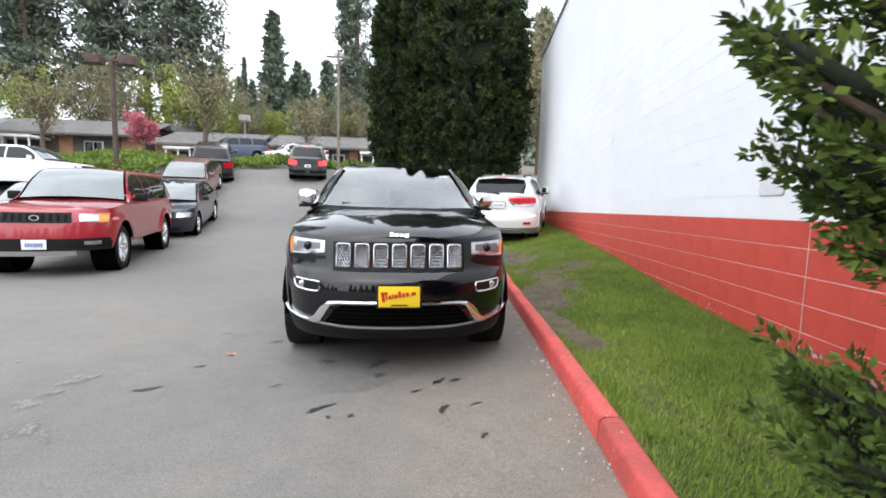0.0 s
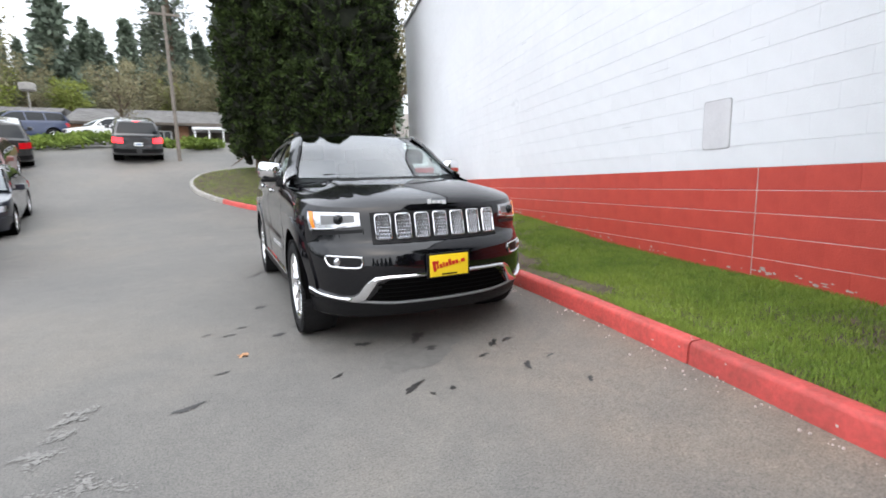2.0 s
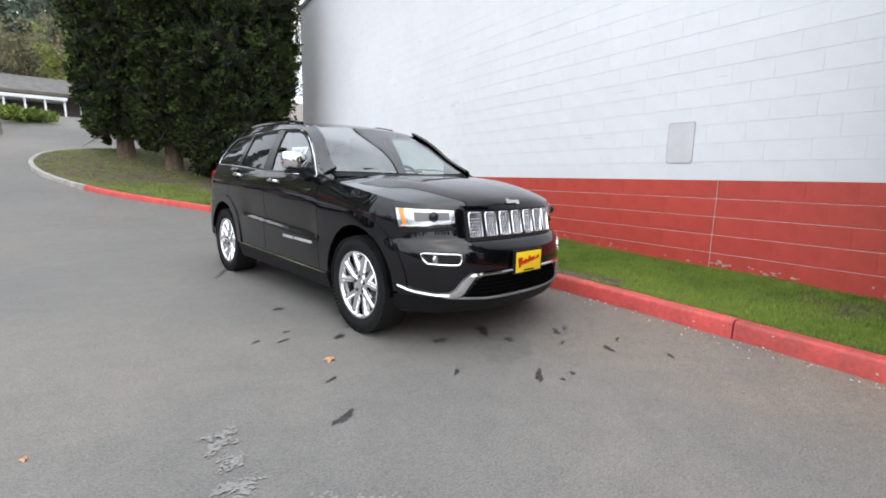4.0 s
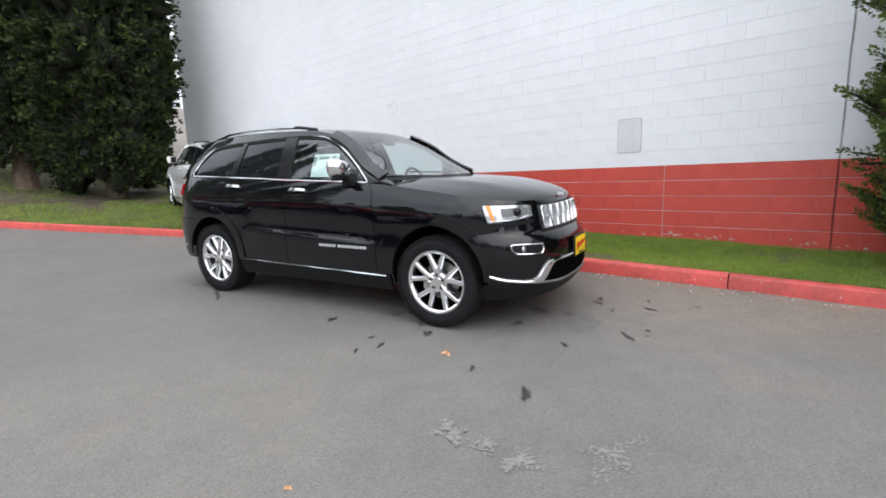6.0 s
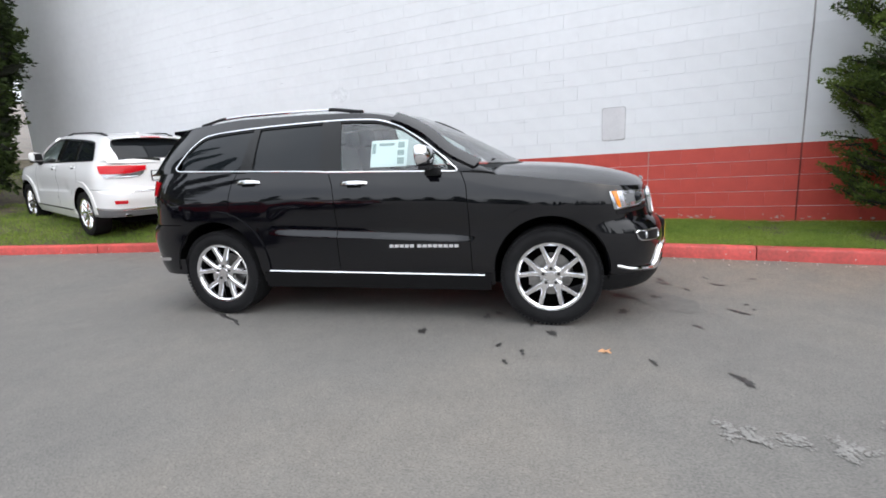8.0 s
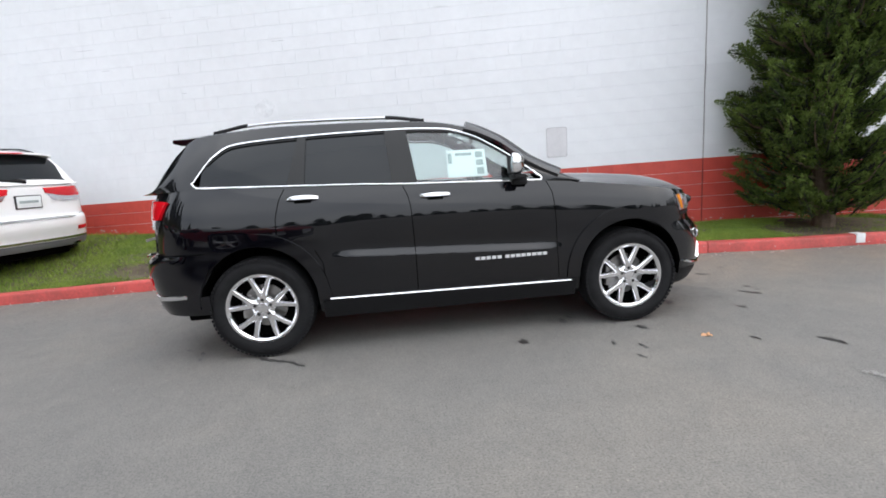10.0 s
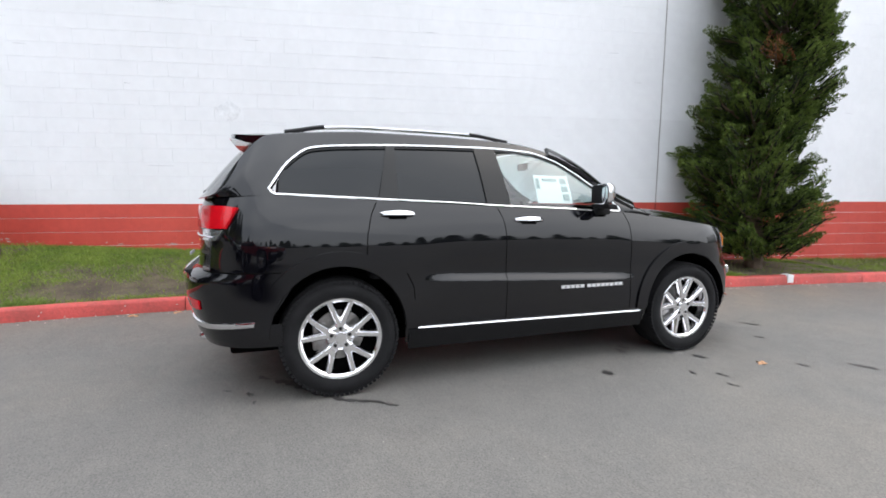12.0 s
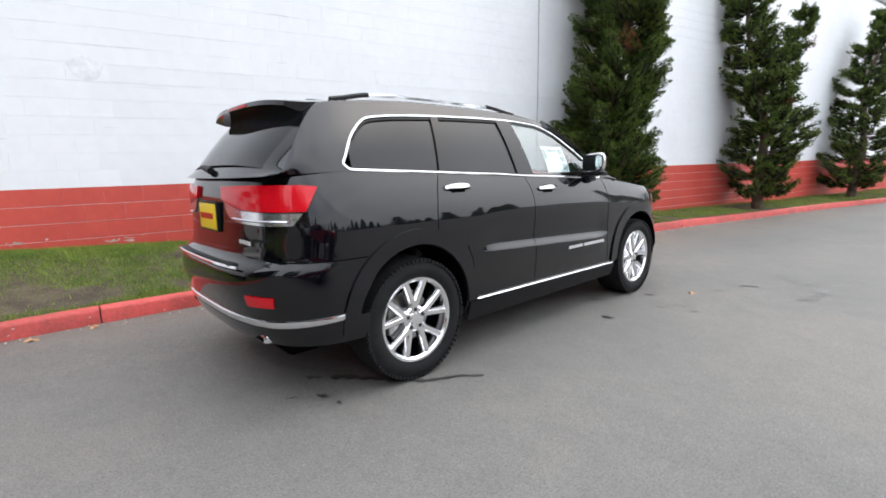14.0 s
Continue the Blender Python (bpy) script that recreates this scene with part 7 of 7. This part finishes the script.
# ---- small things on the wall ----
M["panel_grey"] = mat("grey_lilac_panel", (0.69, 0.68, 0.70), 0.6, vary=0.05, scale=5)
M["panel_edge"] = mat("panel_edge_grey", (0.48, 0.47, 0.48), 0.6, vary=0.1, scale=5)
M["joint_grey"] = mat("sealant_grey", (0.34, 0.33, 0.33), 0.7, vary=0.3, scale=4)
M["joint_red"] = mat("sealant_dark_red", (0.20, 0.03, 0.025), 0.7, vary=0.2, scale=4)
M["chip"] = mat("bare_chipped_paint", (0.50, 0.42, 0.39), 0.8, vary=0.2, scale=20)


def wall_plate(name, y0, y1, z0, z1, out, material, parent=None, round_r=0.03):
    """A thin plate on the wall with rounded corners."""
    bm = bmesh.new()
    ring = []
    for cy, cz, a0 in ((y1 - round_r, z1 - round_r, 0), (y0 + round_r, z1 - round_r, 90), (y0 + round_r, z0 + round_r, 180), (y1 - round_r, z0 + round_r, 270)):
        for a in (0, 30, 60, 90):
            t = radians(a0 + a)
            ring.append((cy + round_r * math.cos(t), cz + round_r * math.sin(t)))
    top = [bm.verts.new(on_wall(y, z, out)) for y, z in ring]
    low = [bm.verts.new(on_wall(y, z, -0.004)) for y, z in ring]
    bm.faces.new(top)
    for k in range(len(ring)):
        bm.faces.new((top[k], top[(k + 1) % len(ring)], low[(k + 1) % len(ring)], low[k]))
    bmesh.ops.recalc_face_normals(bm, faces=bm.faces)
    return part(name, bm, material, parent, smooth=None)


panel = thing("wall_panel", "faded grey metal panel fixed to the wall", "panel")
wall_plate("frame", -0.085, 0.235, 1.425, 1.895, 0.006, M["panel_edge"], panel)
wall_plate("plate", -0.077, 0.227, 1.433, 1.887, 0.009, M["panel_grey"], panel)
seam = thing("wall_seam", "dark vertical sealant joint in the wall", "joint")
for z0, z1, m in ((red_line(-2.16), WALL_TOP, M["joint_grey"]), (0.1, red_line(-2.16), M["joint_red"])):
    bm = bmesh.new()
    pts = [on_wall(-2.165 + 0.012 * noise.noise(Vector((0, 0, z * 2))), z, 0.001) for z in np.linspace(z0, z1, 40)]
    part("sealant", ribbon(bm, pts, [nrm] * 40, 0.020, 0.004), m, seam)
seam2 = thing("wall_seam", "pale vertical joint in the red band", "joint")
bm = bmesh.new()
pts = [on_wall(-0.40, z, 0.0005) for z in np.linspace(0.15, red_line(-0.4), 12)]
part("sealant", ribbon(bm, pts, [nrm] * 12, 0.008, 0.002), M["chip"], seam2)
repair = thing("wall_patch", "round rough repair patch on the white wall", "patch")
bm = bmesh.new()
ring = [(4.77 + (0.15 + 0.015 * math.sin(5 * a)) * math.cos(a), 2.54 + (0.13 + 0.012 * math.cos(4 * a)) * math.sin(a)) for a in np.linspace(0, 2 * math.pi, 29)[:-1]]
top = [bm.verts.new(on_wall(y, z, 0.002)) for y, z in ring]
low = [bm.verts.new(on_wall(4.77 + (y - 4.77) * 1.12, 2.54 + (z - 2.54) * 1.12, -0.001)) for y, z in ring]
bm.faces.new(top)
for k in range(28):
    bm.faces.new((top[k], top[(k + 1) % 28], low[(k + 1) % 28], low[k]))
bmesh.ops.recalc_face_normals(bm, faces=bm.faces)
part("render_patch", bm, mat("grey_white_render", (0.80, 0.81, 0.835), 0.8, vary=0.12, scale=9, bump=0.35, bump_scale=30), repair)
# flaked paint along the foot of the red band and scuffs on the white
rs = random.Random(7)


def flake(bm, y, z, sy, sz, out=0.0025):
    n = 9
    ring = []
    for k in range(n):
        a = 2 * math.pi * k / n
        r = 0.6 + 0.5 * rs.random()
        ring.append(bm.verts.new(on_wall(y + sy * r * math.cos(a), z + sz * r * math.sin(a), out)))
    bm.faces.new(ring)


bm = bmesh.new()
for k in range(120):
    y = rs.uniform(-8, 9)
    if rs.random() < 0.35:
        y = rs.choice((-2.3, -1.9, -1.1, -0.6, 4.6, 5.6)) + rs.gauss(0, 0.12)
    flake(bm, y, wall_base(y) + 0.05 + abs(rs.gauss(0, 0.035)), rs.uniform(0.008, 0.035), rs.uniform(0.004, 0.018))
ob = part("paint_flakes", bm, M["chip"], None, smooth=None)
tagged(ob, "pale flaked paint spots along the wall foot", "paint", kind="stuff")
bm = bmesh.new()
for k in range(26):
    y, z = rs.uniform(-6, 8), rs.uniform(1.6, 4.2)
    flake(bm, y, z, rs.uniform(0.05, 0.22), rs.uniform(0.002, 0.006), 0.002)
ob = part("wall_scuffs", bm, mat("grey_scuff", (0.62, 0.63, 0.65), 0.7), None, smooth=None)
tagged(ob, "thin grey scuff lines on the white wall", "scuff", kind="stuff")

# ---- stains and litter on the asphalt ----
M["oil"] = mat("dark_oil_stain", (0.035, 0.033, 0.032), 0.45, vary=0.4, scale=14)
M["damp"] = mat("damp_stain", (0.134, 0.129, 0.120), 0.7, vary=0.15, scale=9)
M["chalk"] = mat("pale_scrape", (0.235, 0.229, 0.217), 0.9, vary=0.12, scale=14)


def blot(x, y, sx, sy, turn, material, label, name="oil_stain", z=0.004, ragged=0.55):
    bm = bmesh.new()
    n = 34
    rr = random.Random(int(1000 * (x + 7 * y)))
    ph = [rr.random() * 6 for _ in range(4)]
    ring = []
    for k in range(n):
        a = 2 * math.pi * k / n
        r = 1 + ragged * (0.5 * math.sin(2 * a + ph[0]) + 0.4 * math.sin(3 * a + ph[1]) + 0.35 * math.sin(5 * a + ph[2]) + 0.32 * math.sin(9 * a + ph[3]) + 0.2 * math.sin(13 * a + ph[0]))
        u, v = sx * r * math.cos(a), sy * r * math.sin(a)
        ring.append(bm.verts.new((u * math.cos(turn) - v * math.sin(turn), u * math.sin(turn) + v * math.cos(turn), 0)))
    bm.faces.new(ring)
    ob = part(name, bm, material, None, smooth=None)
    ob.location = (x, y, ground_z(x, y) + z)
    return tagged(ob, label, "stain", "stains on the asphalt")


SPOTS = [(-0.50, -0.53, 0.085, 0.032, 0.6), (-1.70, -0.17, 0.075, 0.038, 0.4), (0.30, -0.13, 0.075, 0.03, 1.0), (-1.16, 1.87, 0.065, 0.035, 0.4), (-0.56, 0.33, 0.06, 0.05, 0), (-0.14, 0.28, 0.11, 0.06, 0.8), (-0.14, 0.01, 0.06, 0.04, 0.3),
         (0.28, -0.59, 0.06, 0.03, 0.9), (-0.78, 1.42, 0.075, 0.03, 0.2), (-0.70, 1.33, 0.05, 0.03, 0.9), (-1.10, 0.89, 0.075, 0.03, 0.5), (-1.46, 1.08, 0.05, 0.016, 0.3), (-0.86, -0.15, 0.045, 0.02, 0.5), (-1.52, 0.27, 0.04, 0.018, 0.2), (-0.30, -0.65, 0.03, 0.018, 0.5),
         (-0.43, -0.66, 0.022, 0.016, 0.1), (0.42, -0.13, 0.06, 0.022, 0.2), (-1.63, 1.18, 0.04, 0.014, 0.6), (0.47, -0.96, 0.04, 0.02, 1.1), (0.12, -0.30, 0.05, 0.016, 0.2), (0.5, -0.55, 0.045, 0.014, 0.4), (-1.36, 1.25, 0.04, 0.018, 0.0), (-0.95, 1.05, 0.03, 0.016, 0.0), (-0.72, 4.38, 0.05, 0.018, 0.3), (-0.62, 4.52, 0.035, 0.015, 0.8), (-0.86, 4.35, 0.03, 0.012, 0.2), (-0.45, 4.3, 0.06, 0.025, 0.5)]
for x, y, sx, sy, t in SPOTS:
    blot(x, y, sx * 0.82, sy * 0.85, t, M["oil"], "small dark oil stain on the asphalt")
for x, y, sx, sy, t in ((-0.2, 0.0, 0.42, 0.20, 0.5), (0.05, 4.2, 0.5, 0.22, 0.2)):
    blot(x, y, sx, sy, t, M["damp"], "faint damp stain on the asphalt", "damp_stain", 0.003, 0.2)
# a wet crack by the rear wheel
bm = bmesh.new()
line = [(-0.52, 4.22), (-0.60, 4.13), (-0.74, 4.02), (-0.88, 3.93), (-0.98, 3.82), (-1.06, 3.72), (-1.10, 3.60), (-1.20, 3.50)]
pts = [Vector((x + 0.012 * math.sin(40 * x), y, 0.003)) for x, y in resample(line, 40)]
ribbon(bm, pts, [Vector((0, 0, 1))] * 40, [0.075 * abs(math.sin(k * 0.9)) * (1 - k / 44) + 0.018 for k in range(40)], 0.0012)
tagged(part("oil_trickle", bm, M["oil"], None), "dark trickle of oil beside the rear wheel", "stain", "stains on the asphalt")
# pale scrapes
SCRAPES = [[(-1.86, -0.85), (-1.98, -0.75), (-2.12, -0.72), (-2.27, -0.71)], [(-2.09, -0.63), (-2.04, -0.70), (-2.08, -0.76), (-2.14, -0.80)], [(-2.23, -0.36), (-2.28, -0.38), (-2.32, -0.45)], [(-2.39, -0.35), (-2.33, -0.33), (-2.29, -0.36)],
           [(-2.29, -0.14), (-2.24, -0.18), (-2.30, -0.22)], [(-2.16, 0.10), (-2.22, 0.06), (-2.30, 0.08)], [(-2.20, -0.02), (-2.27, 0.0), (-2.31, -0.06)]]
rz = random.Random(12)
bm, up = bmesh.new(), 0.0035
for s in SCRAPES:
    for x, y in resample(s, 40):
        for k in range(3):
            cx, cy = x + rz.gauss(0, 0.019), y + rz.gauss(0, 0.019)
            size, n, turn = rz.uniform(0.003, 0.010), 7, rz.random() * 6
            bm.faces.new([bm.verts.new((cx + size * rz.uniform(0.5, 1.3) * math.cos(turn + 6.283 * q / n), cy + size * rz.uniform(0.4, 1.0) * math.sin(turn + 6.283 * q / n), ground_z(cx, cy) + up)) for q in range(n)])
            up += 0.000006
tagged(part("scrape_marks", bm, M["chalk"], None, smooth=None), "pale chalky scrape marks worn into the asphalt", "scrape", kind="stuff")


def leaf(x, y, s, turn, label, material):
    bm = bmesh.new()
    ring = []
    for k in range(20):
        a = 2 * math.pi * k / 20
        r = s * (0.45 + 0.55 * abs(math.cos(2.5 * a)) ** 1.4)
        ring.append(bm.verts.new((r * math.cos(a + turn), r * math.sin(a + turn), 0.006 + 0.012 * math.sin(3 * a) * s * 14)))
    c = bm.verts.new((0, 0, 0.008))
    for k in range(20):
        bm.faces.new((ring[k], ring[(k + 1) % 20], c))
    root = part("fallen_leaf", bm, material, None, smooth=None)
    root.location = (x, y, ground_z(x, y))
    return tagged(root, label, "leaf", "fallen leaves")


M["dry_leaf"] = mat("dry_leaf", (0.46, 0.25, 0.13), 0.7, vary=0.3, scale=30)
leaf(-1.386, 0.543, 0.048, 0.4, "dry tan leaf lying on the asphalt", M["dry_leaf"])
leaf(1.75, 5.2, 0.05, 1.2, "dry tan leaf lying by the kerb", M["dry_leaf"])
leaf(1.72, 5.6, 0.06, 0.2, "dry tan leaf lying by the kerb", M["dry_leaf"])
leaf(-2.93, 0.42, 0.022, 0.9, "dry tan leaf lying on the asphalt", M["dry_leaf"])
# pale grit along the kerb's foot and chips on its paint
bm = bmesh.new()
for k in range(420):
    i = anchor + rs.randint(-40, 40)
    p, s = kerb_pts[i], sideways(kerb_pts, i)
    d = abs(rs.gauss(0.03, 0.07))
    q = p - s * d + Vector((rs.uniform(-0.1, 0.1) * -s.y, rs.uniform(-0.1, 0.1) * s.x, 0))
    r = rs.uniform(0.003, 0.010)
    bmesh.ops.create_icosphere(bm, subdivisions=1, radius=r, matrix=Matrix.Translation((q.x, q.y, ground_z(q.x, q.y) + r * 0.4)))
tagged(part("grit", bm, M["chip"], None), "pale grit and paint chips along the kerb foot", "grit", kind="stuff")
bm = bmesh.new()
for k in range(130):
    i = anchor + rs.randint(-60, 40)
    p, s = kerb_pts[i], sideways(kerb_pts, i)
    d = Vector((-s.y, s.x, 0))
    q = p + d * rs.uniform(-0.1, 0.1)
    top = rs.random() < 0.5
    c = q + (s * rs.uniform(0.03, 0.13) + Vector((0, 0, KH + 0.0035)) if top else s * 0.001 + Vector((0, 0, rs.uniform(0.02, 0.11)))) + Vector((0, 0, ground_z(q.x, q.y)))
    e1, e2 = d, (s if top else Vector((0, 0, 1)))
    c = c - s * (0 if top else 0.006)
    n = 7
    bm.faces.new([bm.verts.new(c + e1 * (rs.uniform(0.4, 1) * 0.014 * math.cos(2 * math.pi * k2 / n)) + e2 * (rs.uniform(0.4, 1) * 0.008 * math.sin(2 * math.pi * k2 / n))) for k2 in range(n)])
tagged(part("kerb_chips", bm, M["chip"], None, smooth=None), "pale chips in the red kerb paint", "paint", kind="stuff")
# a white marker on the kerb
i = min(range(len(kerb_pts)), key=lambda k: (kerb_pts[k] - Vector((0.80, -3.0, 0))).length)
p, s = kerb_pts[i], sideways(kerb_pts, i)
d = Vector((-s.y, s.x, 0))
m = Matrix((d, s, Vector((0, 0, 1)))).transposed().to_4x4()
m.translation = p + Vector((0, 0, ground_z(p.x, p.y)))
bm = bmesh.new()
box(bm, -0.055, 0.055, -0.006, 0.12, 0.03, KH + 0.012, 0.004, m)
tagged(part("kerb_marker", bm, M["white_trim"], None), "white painted marker on the red kerb", "marker")
# ---- blocks of the wall: those nearest are pieces of their own ----
BL, BH = 0.405, 0.203


def block_verts(y, c, odd):
    """Outer face of a block with softened edges; y its start, c its course from the red line up."""
    b, gh, gv = (0.003, 0.005, 0.0008) if c < 0 else (0.0012, 0.0015, 0.0004)
    pts = []
    for out, e in ((-0.006, 0.0), (-0.0016, 0.0), (0.0, b)):
        for dy, dz in ((0, 0), (1, 0), (1, 1), (0, 1)):
            yy = y + gv / 2 + (BL * 0.983 - gv) * dy + (e * 0.3 if dy == 0 else -e * 0.3)
            zz = red_line(yy) + c * BH + gh / 2 + (BH - gh) * dz + (e if dz == 0 else -e)
            pts.append(on_wall(yy, zz, out))
    return pts


BLOCK_F = [(0, 1, 5, 4), (1, 2, 6, 5), (2, 3, 7, 6), (3, 0, 4, 7), (4, 5, 9, 8), (5, 6, 10, 9), (6, 7, 11, 10), (7, 4, 8, 11), (8, 9, 10, 11)]
STEP = BL * 0.983
rest = {"wall_red": ([], []), "wall_white": ([], [])}
pieces = 0
shared = {}
for c in range(-7, 30):
    y = WALL_Y0 + (STEP / 2 if c % 2 else 0)
    while y + STEP < WALL_END:
        key = "wall_red" if c < 0 else "wall_white"
        mid = y + STEP / 2
        top = red_line(mid) + (c + 1) * BH
        if top > wall_base(mid) - 0.05 and top < WALL_TOP:
            if -5.2 < mid < 4.6 and -5 <= c < 8 and pieces < 300:
                o = on_wall(y, red_line(y) + c * BH)
                if key not in shared:
                    me = bpy.data.meshes.new("wall_block")
                    me.from_pydata([tuple(v - o) for v in block_verts(y, c, 0)], [], BLOCK_F)
                    shared[key] = finish(me, M[key])
                ob = new("block", shared[key])
                ob.location = o
                ob.parent = wall
                pieces += 1
            else:
                V, F = rest[key]
                k = len(V)
                V += [tuple(v) for v in block_verts(y, c, 0)]
                F += [tuple(k + q for q in f) for f in BLOCK_F]
        y += STEP
for key, (V, F) in rest.items():
    tagged(raw("wall_blocks", V, F, M[key], wall, "painted wall blocks"), kind="stuff")
